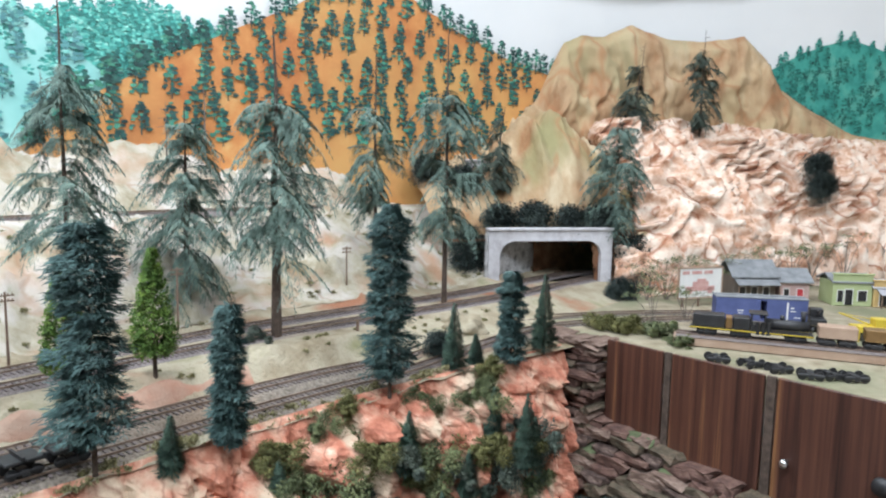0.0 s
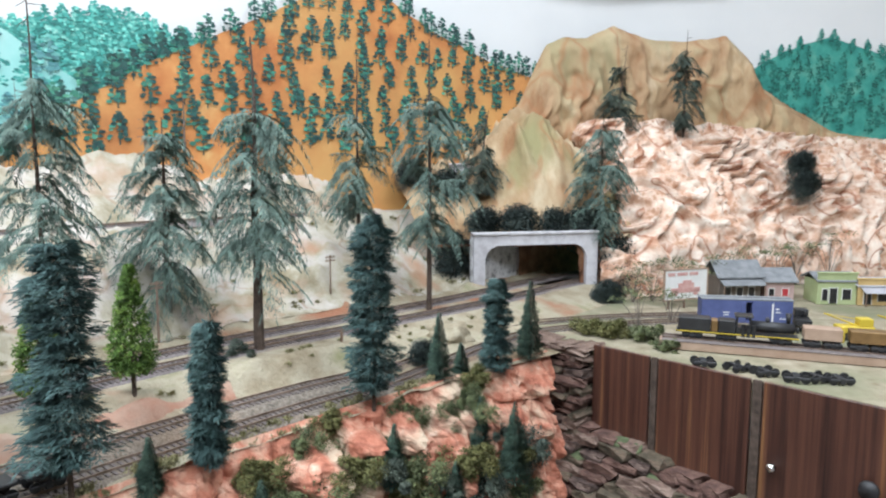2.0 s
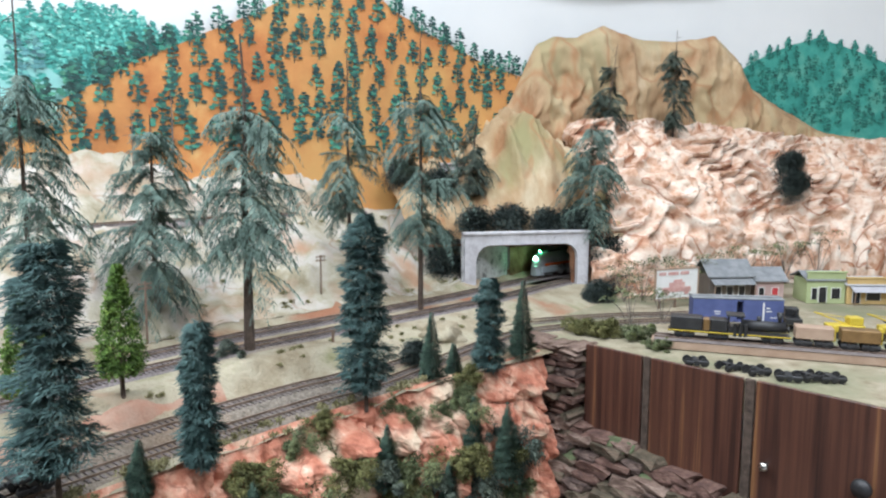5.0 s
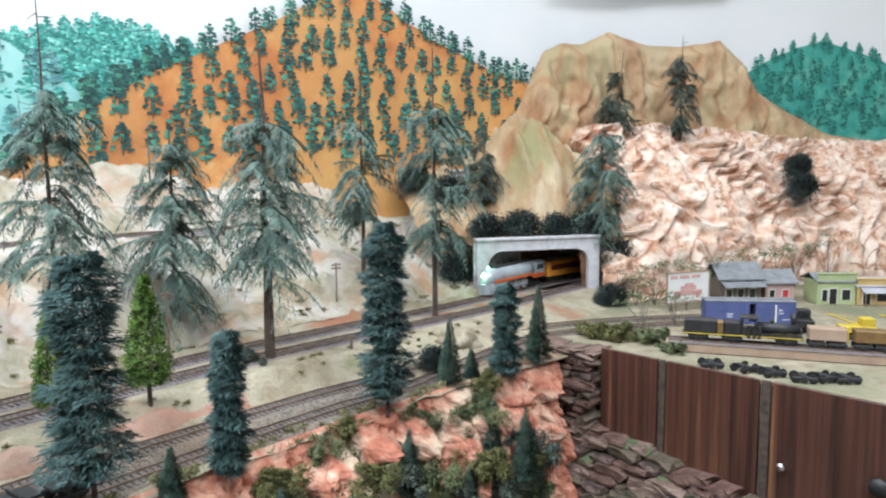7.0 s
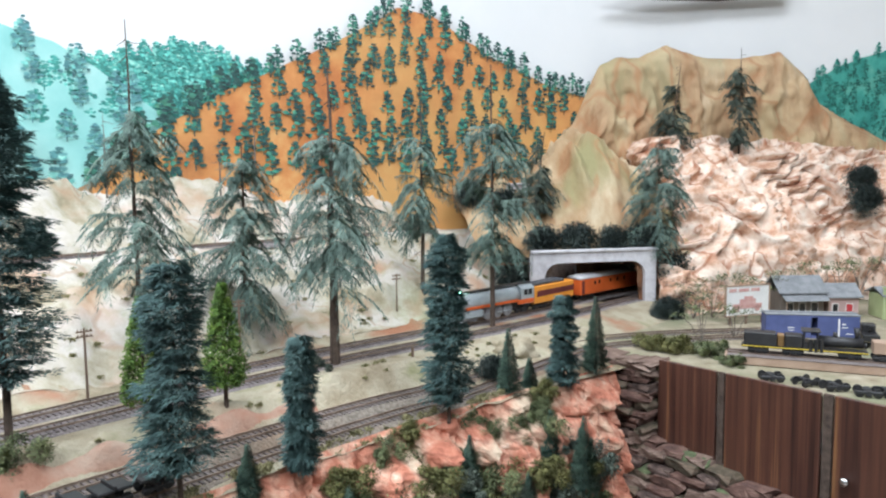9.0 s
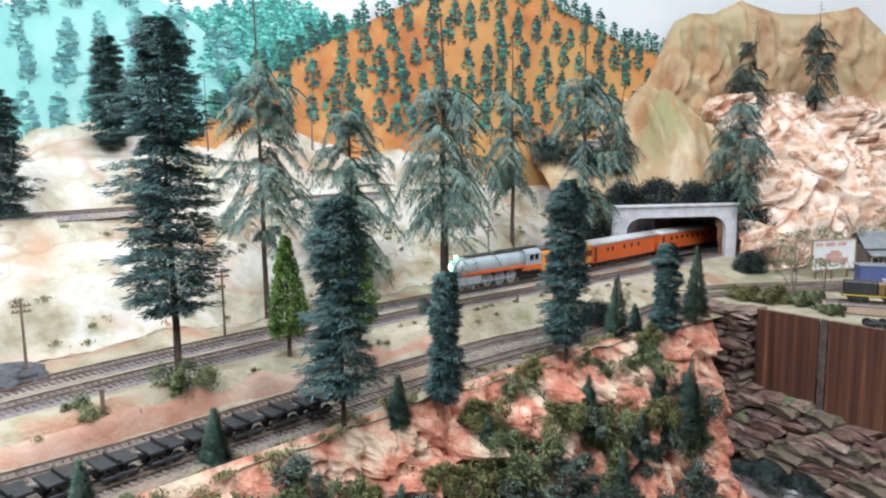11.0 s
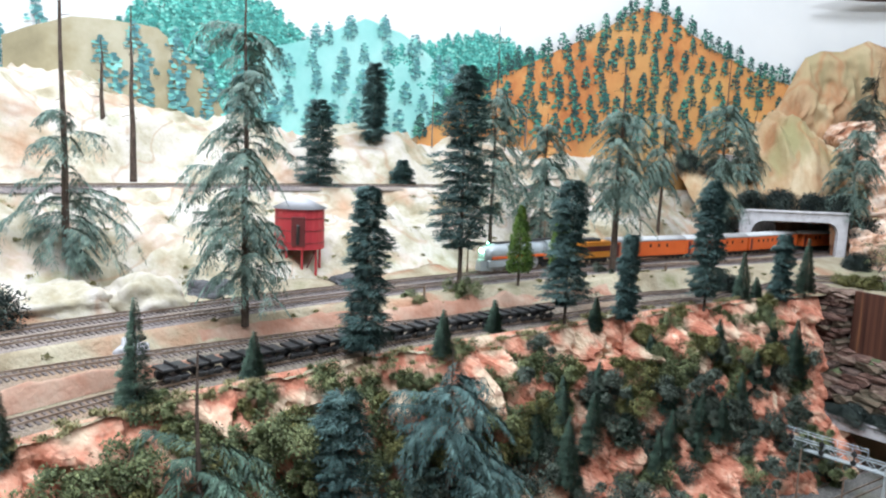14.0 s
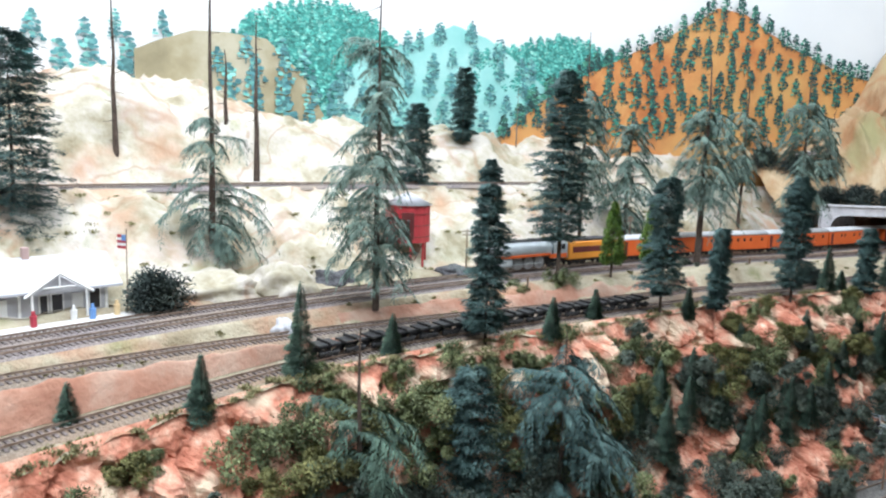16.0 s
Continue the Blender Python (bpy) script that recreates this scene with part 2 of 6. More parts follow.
class Way:
    """A line on the plan: at(s, d) is the point s metres along it and d metres to its left."""

    def __init__(self, pts):
        self.c, self.length = smooth(pts)
        t = np.gradient(self.c, axis=0)
        self.t = t / np.linalg.norm(t[:, :2], axis=1)[:, None]
        self.g = np.linspace(0, self.length, len(self.c))

    def at(self, s, d=0.0):
        x, y = np.interp(s, self.g, self.c[:, 0]), np.interp(s, self.g, self.c[:, 1])
        tx, ty = np.interp(s, self.g, self.t[:, 0]), np.interp(s, self.g, self.t[:, 1])
        over = s - np.clip(s, 0, self.length)
        return x - ty * d + tx * over, y + tx * d + ty * over

    def head(self, s):
        return math.atan2(np.interp(s, self.g, self.t[:, 1]), np.interp(s, self.g, self.t[:, 0]))

    def sd(self, x, y):
        i = int(np.hypot(self.c[:, 0] - x, self.c[:, 1] - y).argmin())
        r, t = np.array([x, y]) - self.c[i, :2], self.t[i]
        return self.g[i] + r @ t[:2], r[1] * t[0] - r[0] * t[1]


MAIN = Way([(-1.30, -0.95), (-1.08, -0.45), (-0.917, -0.062), (-0.814, 0.158), (-0.69, 0.37), (-0.551, 0.569), (-0.42, 0.735), (-0.254, 0.925), (-0.111, 1.06), (0.04, 1.195), (0.16, 1.315), (0.265, 1.435), (0.38, 1.54), (0.55, 1.64), (0.8, 1.74), (1.1, 1.82), (1.4, 1.86)])
WALL = Way([(-1.95, -0.5), (-1.6, 0.3), (-1.15, 0.90), (-0.763, 1.21), (-0.506, 1.385), (-0.208, 1.56), (0.2, 1.78), (0.6, 1.93), (1.1, 2.0), (1.8, 1.95)])


def ramp(v, *pairs):
    return float(np.interp(v, [p[0] for p in pairs], [p[1] for p in pairs]))


def ease(a, b, v):
    t = min(max((v - a) / (b - a), 0), 1)
    return t * t * (3 - 2 * t)


def bumps(x, y, z, f, octaves=5):
    return noise.fractal((x * f, y * f, z * f), 1.0, 2.0, octaves)


# siding heights and offsets along the main line
def near_siding(s):
    return ramp(s, (0.3, -0.132), (0.93, -0.124), (1.27, -0.124), (1.87, -0.157), (2.3, -0.165)), ramp(s, (0.3, 1.043), (0.93, 1.051), (1.27, 1.06), (3, 1.068))


def far_siding(s):
    return ramp(s, (0.3, -0.05), (0.95, -0.055), (1.27, -0.07), (1.7, -0.105), (2.3, -0.118)), ramp(s, (0.3, 1.09), (0.95, 1.088), (1.3, 1.078), (1.7, 1.07), (3, 1.069))


def land(s, d):
    """The height of the upper scenery."""
    x, y = MAIN.at(s, d)
    d1, z1 = near_siding(s)
    d2, z2 = far_siding(s)
    n = bumps(x, y, 3.1, 7)
    fine = bumps(x, y, 9.7, 30, 4)
    if d >= 0.08:
        top = 1.335 + 0.03 * ease(2.3, 2.7, s) + 0.095 * math.exp(-(((s - 1.32) / 0.24) ** 2)) * ease(0.42, 0.6, d)
        z = ramp(d, (0.08, 1.095), (0.13, 1.105), (0.3, 1.21), (0.335, 1.235), (0.385, 1.235), (0.43, 1.27), (0.5, top), (0.9, top + 0.03))
        rough = ease(0.09, 0.16, d)
        flat = 1 - ease(0.02, 0.045, abs(d - 0.36))
        z += rough * (1 - flat) * (0.04 * n + 0.02 * abs(fine))
    elif d > -0.03:
        z = 1.0945
    else:
        shelf = min(1.098, z2 + 0.035)
        edge = d1 - 0.035
        z = ramp(-d, (0.03, 1.0945), (max(0.035, -d2 - 0.045), shelf), (max(0.04, -d2 - 0.018), z2 - 0.004), (-d2 + 0.018, z2 - 0.004), (min(-d2 + 0.031, -d1 - 0.021), z2 - 0.0075), (-d1 - 0.018, z1 - 0.004), (-d1 + 0.018, z1 - 0.004), (-edge + 0.012, z1 - 0.006), (-edge + 0.035, z1 - 0.02))
        bed = max(1 - ease(0.02, 0.03, abs(d - d1)), 1 - ease(0.02, 0.03, abs(d - d2)))
        z += (1 - bed) * (0.009 * n + 0.006 * fine) * ease(0.03, 0.06, -d)
        e = ease(2.2, 2.5, s)
        z = (1 - e) * z + e * ramp(-d, (0.03, 1.0945), (0.12, 1.07), (0.25, 1.06))
    return z


def sheet(name, us, vs, where, material, label="", parent=None, kind="structure", shade=True):
    verts = [where(u, v) for u in us for v in vs]
    k = len(vs)
    faces = [(i * k + j, (i + 1) * k + j, (i + 1) * k + j + 1, i * k + j + 1) for i in range(len(us) - 1) for j in range(k - 1)]
    me = bpy.data.meshes.new(name)
    me.from_pydata(verts, [], faces)
    me.materials.append(material)
    if shade:
        me.polygons.foreach_set("use_smooth", [True] * len(faces))
    ob = new(name, me)
    if parent:
        ob.parent = parent
    else:
        tagged(ob, label, "", "", kind)
    return ob


def part(name, bm, material, parent=None, label="", smooth_faces=False):
    me = bpy.data.meshes.new(name)
    bm.to_mesh(me)
    bm.free()
    for m in material if isinstance(material, (list, tuple)) else (material,):
        me.materials.append(m)
    if smooth_faces:
        me.polygons.foreach_set("use_smooth", [True] * len(me.polygons))
    ob = new(name, me)
    ob.parent = parent
    if label:
        ob["label"] = label
    return ob


def empty(name, m, label, category, group=""):
    ob = new(name)
    ob.empty_display_size = 0.02
    ob.matrix_basis = m
    return tagged(ob, label, category, group)


def box(bm, x0, y0, z0, x1, y1, z1, bevel=0.0, turn=None):
    m = Matrix.Translation(((x0 + x1) / 2, (y0 + y1) / 2, (z0 + z1) / 2)) @ Matrix.Diagonal((x1 - x0, y1 - y0, z1 - z0, 1))
    r = bmesh.ops.create_cube(bm, size=1, matrix=m if turn is None else turn @ m)
    if bevel:
        edges = list({e for v in r["verts"] for e in v.link_edges})
        bmesh.ops.bevel(bm, geom=edges, offset=bevel, segments=1, affect="EDGES")
    return bm


def rod(bm, a, b, r0, r1=None, sides=8, caps=True):
    a, b = Vector(a), Vector(b)
    m = Matrix.Translation((a + b) / 2) @ (b - a).to_track_quat("Z", "Y").to_matrix().to_4x4()
    bmesh.ops.create_cone(bm, cap_ends=caps, segments=sides, radius1=r0, radius2=r0 if r1 is None else r1, depth=(b - a).length, matrix=m)
    return bm


# ---- large structure ----
def brink(s, v):
    """Ground from the far track (v < 0) over the sidings to the cliff's brink (v = 1)."""
    d = -0.03 + (near_siding(s)[0] - 0.044 + 0.03) * v if v > 0 else -0.03 - v
    d = d if s < 2.4 or v < 0 else d - 0.008 * ease(2.4, 2.6, s) * v
    return (*MAIN.at(s, d), land(s, d))


sheet("ground_upper", np.arange(0.0, 2.99, 0.01), np.r_[np.arange(-0.155, 0.0, 0.012), np.linspace(0, 1, 34)], brink, SAND, "sandy model scenery beside the tracks")
RED_DIRT = mat("red_dirt_bank", [(0.3, (0.28, 0.12, 0.075)), (0.45, (0.36, 0.185, 0.125)), (0.58, (0.41, 0.265, 0.195)), (0.72, (0.44, 0.35, 0.27))], 14, 0.95, bump=0.5, bump_scale=150, detail=10)
def bank_d(s, v):
    return (near_siding(s)[0] + 0.02) * (1 - v) + (far_siding(s)[0] - 0.026) * v


sheet("bank_west", np.arange(0.25, 1.42, 0.01), np.linspace(0, 1, 16), lambda s, v: (*MAIN.at(s, bank_d(s, v)), land(s, bank_d(s, v)) + 0.0015 + 0.004 * math.sin(v * math.pi)), RED_DIRT, "red dirt bank between the two sidings")
sheet("bank_middle", np.arange(1.35, 2.12, 0.01), np.linspace(0, 1, 8), lambda s, v: (*MAIN.at(s, far_siding(s)[0] + 0.02 + v * (0.012 + 0.012 * abs(bumps(s, 0, 0, 7, 3)))), land(s, far_siding(s)[0] + 0.02 + v * 0.018) + 0.003 * math.sin(v * math.pi) - 0.004 * ease(0.1, 0.35, abs(bumps(s, 3, 0, 9, 2)))), RED_DIRT, "red dirt streak along the siding's cutting")
sheet("slope_back", np.arange(0.0, 2.86, 0.012), np.arange(0.115, 0.8, 0.011), lambda s, d: (*MAIN.at(s, d), land(s, d) + 0.001), PALE, "pale plaster slope behind the tracks")


def facet(x, y, z):
    """Blocks of the cliff: nearness to a joint (0 at the joint) and the block's own number 0..1."""
    d, pts = noise.voronoi((x * 17 + 0.7 * bumps(x, y, z, 9, 2), y * 17, z * 12))
    c = pts[0]
    return min(1, (d[1] - d[0]) * 3.2), (math.sin(c.x * 12.99 + c.y * 78.2 + c.z * 37.7) * 4375.5) % 1.0


def cliff_face(s, v):
    """The red cliff below the near siding: v runs from the brink (0) to the foot (1)."""
    d1, z1 = near_siding(s)
    z = z1 - 0.012 - v * (z1 - 0.75)
    back = 0.03 * ease(2.5, 2.56, s)
    d = d1 - 0.036 - 0.15 * v - 0.012 * math.sin(v * 9) + back * ease(0.02, 0.2, v)
    x, y = MAIN.at(s, d)
    near, own = facet(x, y, z)
    k = 0.034 * near**0.5 + 0.036 * (own - 0.5) * near + abs(bumps(x, y, z * 0.55, 26, 4)) * 0.016 + bumps(x, y, z, 70, 4) * 0.006
    d -= (k - 0.022) * ease(0, 0.1, v)
    z = z + 0.012 * (1 - ease(0, 0.1, v))
    return (*MAIN.at(s, d), z + 0.008 * bumps(x, y, z, 16, 3) * ease(0, 0.2, v))


sheet("cliff", np.arange(0.2, 2.57, 0.006), np.arange(0, 1.0001, 0.0125), cliff_face, RED_ROCK, "red plaster cliff with bushes on its ledges", shade=False)


def lower(s, v):
    d = -0.1 - v * ramp(s, (1.2, 0.9), (1.7, 0.355), (2.2, 0.355), (2.6, 0.46), (3.3, 0.5))
    x, y = MAIN.at(s, d)
    return (x, y, 0.748 + 0.004 * bumps(x, y, 1, 20))


sheet("ground_lower", np.arange(0.2, 3.3, 0.03), np.linspace(0, 1, 40), lower, LOW_GROUND, "olive gravel ground below the cliff")

# backdrop, and an unseen room whose light walls and floor bounce fill light
sheet("backdrop", np.arange(0, WALL.length + 0.01, 0.04), np.array([0.7, 1.0, 1.4, 2.0, CEILING]), lambda s, z: (*WALL.at(s, 0), z), SKY_PAINT, "white painted sky backdrop, curved along the wall")
bm = bmesh.new()
box(bm, -4.0, -4.0, CEILING, 4.0, 4.0, CEILING + 0.1)
tagged(part("ceiling", bm, CEIL_PAINT), "plain white ceiling", kind="structure")
bm = bmesh.new()
box(bm, -4.0, -4.0, -0.1, 4.0, 4.0, 0.0)
tagged(part("floor", bm, FLOOR_BOUNCE), "unseen grey floor, lightened to bounce fill light", kind="structure")
for nm, b in (("wall_south", (-4, -4.1, 0, 4, -4, CEILING)), ("wall_east", (4, -4, 0, 4.1, 4, CEILING)), ("wall_west", (-4.1, -4, 0, -4, 4, CEILING)), ("wall_north", (-4, 4, 0, 4, 4.1, CEILING))):
    bm = bmesh.new()
    box(bm, *b)
    tagged(part(nm, bm, ROOM_BOUNCE), "unseen room wall, kept light to bounce fill light", kind="structure")


def hill(name, outline, foot, off, material, label, relief=0.0):
    """A hill on the backdrop between a foot line and its outline, (run along the wall, height); relief swells it into plaster buttresses."""
    a = [p[0] for p in outline]
    us = np.arange(a[0], a[-1] + 1e-6, 0.006 if relief else 0.01)

    def where(u, v):
        top = np.interp(u, a, [p[1] for p in outline]) + 0.004 * bumps(u, off, 0, 18, 3)
        z = foot + (max(top, foot + 0.002) - foot) * v
        lift = 0
        if relief:
            warp = 0.05 * bumps(u, z, 2, 5, 3)
            rib = 1 - abs(bumps((u + warp) * 1.0, z * 0.55, off, 7.5, 3))
            small = 1 - abs(bumps(u + warp, z * 0.8, 5 + off, 24, 4))
            lift = relief * (0.25 + 0.9 * (1 - v)) * ease(0, 0.06, 1 - v) * (0.2 + 1.2 * rib**2 + 0.55 * small)
        return (*WALL.at(u, -off - max(lift, 0)), z)

    return sheet(name, us, np.linspace(0, 1, 70 if relief else 14), where, material, label)


hill("hill_teal_west", [(1.5, 1.5), (1.55, 1.57), (1.647, 1.616), (1.728, 1.638), (1.811, 1.607), (1.89, 1.545), (1.95, 1.45)], 1.25, 0.004, TEAL_HILL, "teal forest hill painted on the backdrop")
hill("hill_teal_middle", [(2.1, 1.52), (2.166, 1.553), (2.26, 1.581), (2.35, 1.602), (2.456, 1.572), (2.55, 1.535), (2.7, 1.45)], 1.25, 0.006, TEAL_HILL, "teal forest hill painted on the backdrop")
hill("hill_pale", [(1.75, 1.45), (1.812, 1.532), (1.925, 1.564), (2.04, 1.62), (2.133, 1.593), (2.197, 1.555), (2.3, 1.48), (2.4, 1.4)], 1.2, 0.009, PALE_TEAL, "pale turquoise hill painted on the backdrop")
hill("hill_olive", [(1.3, 1.5), (1.42, 1.55), (1.518, 1.552), (1.581, 1.547), (1.674, 1.466), (1.73, 1.36), (1.78, 1.3)], 1.2, 0.010, OLIVE_HILL, "olive brown hill painted on the backdrop")
hill("hill_brown", [(2.1, 1.31), (2.2, 1.365), (2.301, 1.416), (2.415, 1.436), (2.6, 1.42)], 1.2, 0.012, BROWN_HILL, "brown hill painted on the backdrop")
ORANGE_LINE = [(2.18, 1.355), (2.281, 1.437), (2.418, 1.523), (2.55, 1.586), (2.644, 1.632), (2.717, 1.673), (2.79, 1.717), (2.874, 1.712), (2.957, 1.663), (3.045, 1.622), (3.168, 1.577), (3.281, 1.55), (3.42, 1.5)]
hill("hill_orange", ORANGE_LINE, 1.2, 0.015, ORANGE_HILL, "burnt orange hill painted on the backdrop")
RIGHT_LINE = [(3.8, 1.5), (3.937, 1.587), (4.038, 1.642), (4.161, 1.683), (4.255, 1.655), (4.4, 1.6), (4.6, 1.52)]
hill("hill_teal_east", RIGHT_LINE, 1.2, 0.004, DEEP_TEAL, "deep teal forest hill painted on the backdrop")
BUTTE_LINE = [(3.1, 1.36), (3.175, 1.412), (3.252, 1.483), (3.3, 1.58), (3.327, 1.624), (3.375, 1.644), (3.442, 1.649), (3.524, 1.684), (3.609, 1.661), (3.725, 1.654), (3.856, 1.675), (3.927, 1.616), (3.965, 1.543), (4.068, 1.485), (4.184, 1.426), (4.35, 1.40)]
hill("butte", BUTTE_LINE, 1.15, 0.02, BUTTE, "tan flat-topped butte in painted plaster relief", 0.055)


def painted_tree(vs, fs, tone, u, z, h, off):
    """A conifer dabbed on the backdrop: a thin stem and a ragged column of brush blots, lighter on one side."""
    def quad(pts, light, lift):
        i = len(vs)
        vs.extend((*WALL.at(a, -off - lift), b) for a, b in pts)
        fs.append(tuple(range(i, i + len(pts))))
        tone.append(light)

    quad([(u - 0.0011, z), (u + 0.0011, z), (u + 0.0006, z + h * 0.9), (u - 0.0006, z + h * 0.9)], 0, 0)
    k = 0
    for level in range(8):
        t = level / 7
        w = h * (0.29 - 0.21 * t**1.2) * random.uniform(0.6, 1.15)
        zz = z + h * (0.2 + 0.76 * t)
        for f in (-1, 0.1, 1) if level < 7 else (0,):
            k += 1
            cx, cz = u + f * w * random.uniform(0.5, 1.0), zz + h * random.uniform(-0.05, 0.04)
            rx, rz = h * random.uniform(0.07, 0.12), h * random.uniform(0.04, 0.075)
            a0 = random.uniform(0, 6.28)
            ring = []
            for q in range(6):
                a, g = a0 + q * 1.047, random.uniform(0.65, 1.25)
                ring.append((cx + math.cos(a) * rx * g, cz + math.sin(a) * rz * g))
            quad(ring, 1 if random.random() < 0.3 - 0.2 * f else 0, 0.00002 * k)


def painted_wood(name, line, foot, n, hmin, hmax, off, materials, label, sky=0, gap=0.5):
    vs, fs, tone = [], [], []
    a, b = [p[0] for p in line], [p[1] for p in line]
    spots = []
    tries = 0
    while len(spots) < n and tries < n * 60:
        tries += 1
        u = random.uniform(a[0], a[-1])
        top = np.interp(u, a, b)
        z = random.uniform(foot, max(foot, top - 0.01))
        if z > top or any(abs(u - p) < hmax * gap and abs(z - q) < hmax * gap for p, q in spots):
            continue
        spots.append((u, z))
    for u in np.linspace(a[0], a[-1], sky):
        u += random.uniform(-0.01, 0.01)
        spots.append((u, np.interp(u, a, b) - random.uniform(0.008, 0.018)))
    for u, z in spots:
        far = (z - foot) / max(0.01, max(b) - foot)
        painted_tree(vs, fs, tone, u, z, random.uniform(hmin, hmax) * (1.1 - 0.3 * far), off + random.uniform(0, 0.0015))
    me = bpy.data.meshes.new(name)
    me.from_pydata(vs, [], fs)
    for m in materials:
        me.materials.append(m)
    me.polygons.foreach_set("material_index", tone)
    tagged(new(name, me), label, "painted trees", "", "stuff")


GREENS, BLUES, TEALS, DEEPS = (PAINT_TREE, PAINT_LIGHT), (BLUE_TREE, BLUE_LIGHT), (TEAL_TREE, TEAL_LIGHT), (DEEP_TREE, DEEP_TEAL)
painted_wood("painted_trees_orange", ORANGE_LINE, 1.345, 240, 0.052, 0.068, 0.018, GREENS, "dark green conifers painted on the orange hill", 30, 0.52)
painted_wood("painted_trees_pale", [(1.76, 1.45), (1.925, 1.55), (2.04, 1.6), (2.133, 1.58), (2.25, 1.5)], 1.33, 60, 0.055, 0.075, 0.012, BLUES, "blue-green conifers painted on the pale hill", 7, 0.6)
painted_wood("painted_trees_teal", [(2.1, 1.52), (2.2, 1.555), (2.35, 1.592), (2.46, 1.562), (2.55, 1.53), (2.66, 1.45)], 1.4, 320, 0.045, 0.06, 0.0075, TEALS, "dense teal conifers painted on the middle hill", 26, 0.2)
painted_wood("painted_trees_west", [(1.5, 1.5), (1.55, 1.57), (1.647, 1.606), (1.728, 1.625), (1.811, 1.6), (1.89, 1.54), (1.95, 1.45)], 1.4, 230, 0.05, 0.065, 0.0055, TEALS, "dense teal conifers painted on the west hill", 22, 0.24)
painted_wood("painted_trees_olive", [(1.45, 1.5), (1.6, 1.53), (1.74, 1.42), (1.8, 1.36)], 1.32, 34, 0.07, 0.09, 0.0135, BLUES, "blue-green conifers painted on the olive hill", 0, 0.5)
painted_wood("painted_trees_sky", [(0.6, 1.53), (1.1, 1.54), (1.5, 1.53)], 1.38, 44, 0.07, 0.09, 0.006, BLUES, "large blue-green conifers painted on the sky", 0, 0.6)
painted_wood("painted_trees_east", RIGHT_LINE, 1.42, 150, 0.035, 0.05, 0.0065, DEEPS, "deep teal conifers painted on the east hill", 18, 0.35)


# ---- the yard bench and its front ----
FRONT = [(0.249, 1.04), (0.496, 0.773), (0.80, 0.45), (1.15, 0.1)]


def bench_top():
    bm = bmesh.new()
    rim = [(0.249, 1.04), (0.496, 0.773), (0.80, 0.45), (1.15, 0.1), (1.9, 0.1), (1.9, 1.95), (1.0, 1.99), (0.42, 1.62), (0.16, 1.27), (0.03, 1.12), (0.1, 1.085), (0.19, 1.112)]
    lo = [bm.verts.new((x, y, 1.03)) for x, y in rim]
    hi = [bm.verts.new((x, y, 1.0725)) for x, y in rim]
    bm.faces.new(hi)
    bm.faces.new(lo[::-1])
    for i in range(len(rim)):
        j = (i + 1) % len(rim)
        bm.faces.new((lo[i], lo[j], hi[j], hi[i]))
    bmesh.ops.recalc_face_normals(bm, faces=bm.faces)
    tagged(part("ground_yard", bm, ROAD_SAND), "flat tan dirt yard of the layout", kind="structure")


bench_top()


def fascia():
    ob = empty("fascia", Matrix(), "walnut-veneer fascia panel along the yard bench", "panel")
    ob["kind"] = "structure"
    (x0, y0), (x1, y1) = FRONT[0], FRONT[1]
    ux, uy = (x1 - x0), (y1 - y0)
    L = math.hypot(ux, uy)
    ux, uy = ux / L, uy / L
    turn = Matrix(((ux, -uy, 0, x0), (uy, ux, 0, y0), (0, 0, 1, 0), (0, 0, 0, 1)))
    a = 0.0
    for w in (0.093, 0.012, 0.128, 0.014, 0.38, 0.5):
        bm = bmesh.new()
        box(bm, a + 0.001, -0.006 if w > 0.02 else -0.0045, 0.9, a + w - 0.001, 0.0, 1.078, 0.0008, turn)
        part("panel", bm, WALNUT if w > 0.02 else BARK, ob, "" if w > 0.02 else "dark seam strip")
        a += w
    return ob


fascia()


def portal(m, w, h, depth, label, thick=0.012):
    """A concrete double-track portal with rounded upper corners."""
    ob = empty("tunnel_portal", m, label, "tunnel portal")
    bm = bmesh.new()
    leg, beam, r = w * 0.09, h * 0.2, h * 0.28
    inner = [(-w / 2 + leg, 0)]
    for k in range(7):
        a = math.pi - k / 6 * math.pi / 2
        inner.append((-w / 2 + leg + r + r * math.cos(a), h - beam - r + r * math.sin(a)))
    inner += [(-x, z) for x, z in inner[::-1]]
    outer = [(-w / 2, 0)] + [(-w / 2 + (w) * k / 13, h) for k in range(14)] + [(w / 2, 0)]
    outer[1], outer[14] = (-w / 2, h), (w / 2, h)
    n = len(inner)
    fr = [[bm.verts.new((x, y, z)) for x, z in ln] for y in (0, thick) for ln in (inner, outer)]
    for i in range(n - 1):
        bm.faces.new((fr[0][i], fr[0][i + 1], fr[1][i + 1], fr[1][i]))
        bm.faces.new((fr[2][i + 1], fr[2][i], fr[3][i], fr[3][i + 1]))
        bm.faces.new((fr[0][i + 1], fr[0][i], fr[2][i], fr[2][i + 1]))
        bm.faces.new((fr[1][i], fr[1][i + 1], fr[3][i + 1], fr[3][i]))
    bmesh.ops.recalc_face_normals(bm, faces=bm.faces)
    part("arch", bm, CONCRETE, ob)
    bm = bmesh.new()
    box(bm, -w / 2 - 0.003, -0.004, h, w / 2 + 0.003, thick + 0.002, h + h * 0.05, 0.001)
    part("coping", bm, CONCRETE, ob)
    return ob


PORTAL = pose(0.2185, 1.4321, 1.094, 0, 0, 13)
portal(PORTAL, 0.264, 0.106, 0.4, "pale concrete double-track tunnel portal in the hillside")


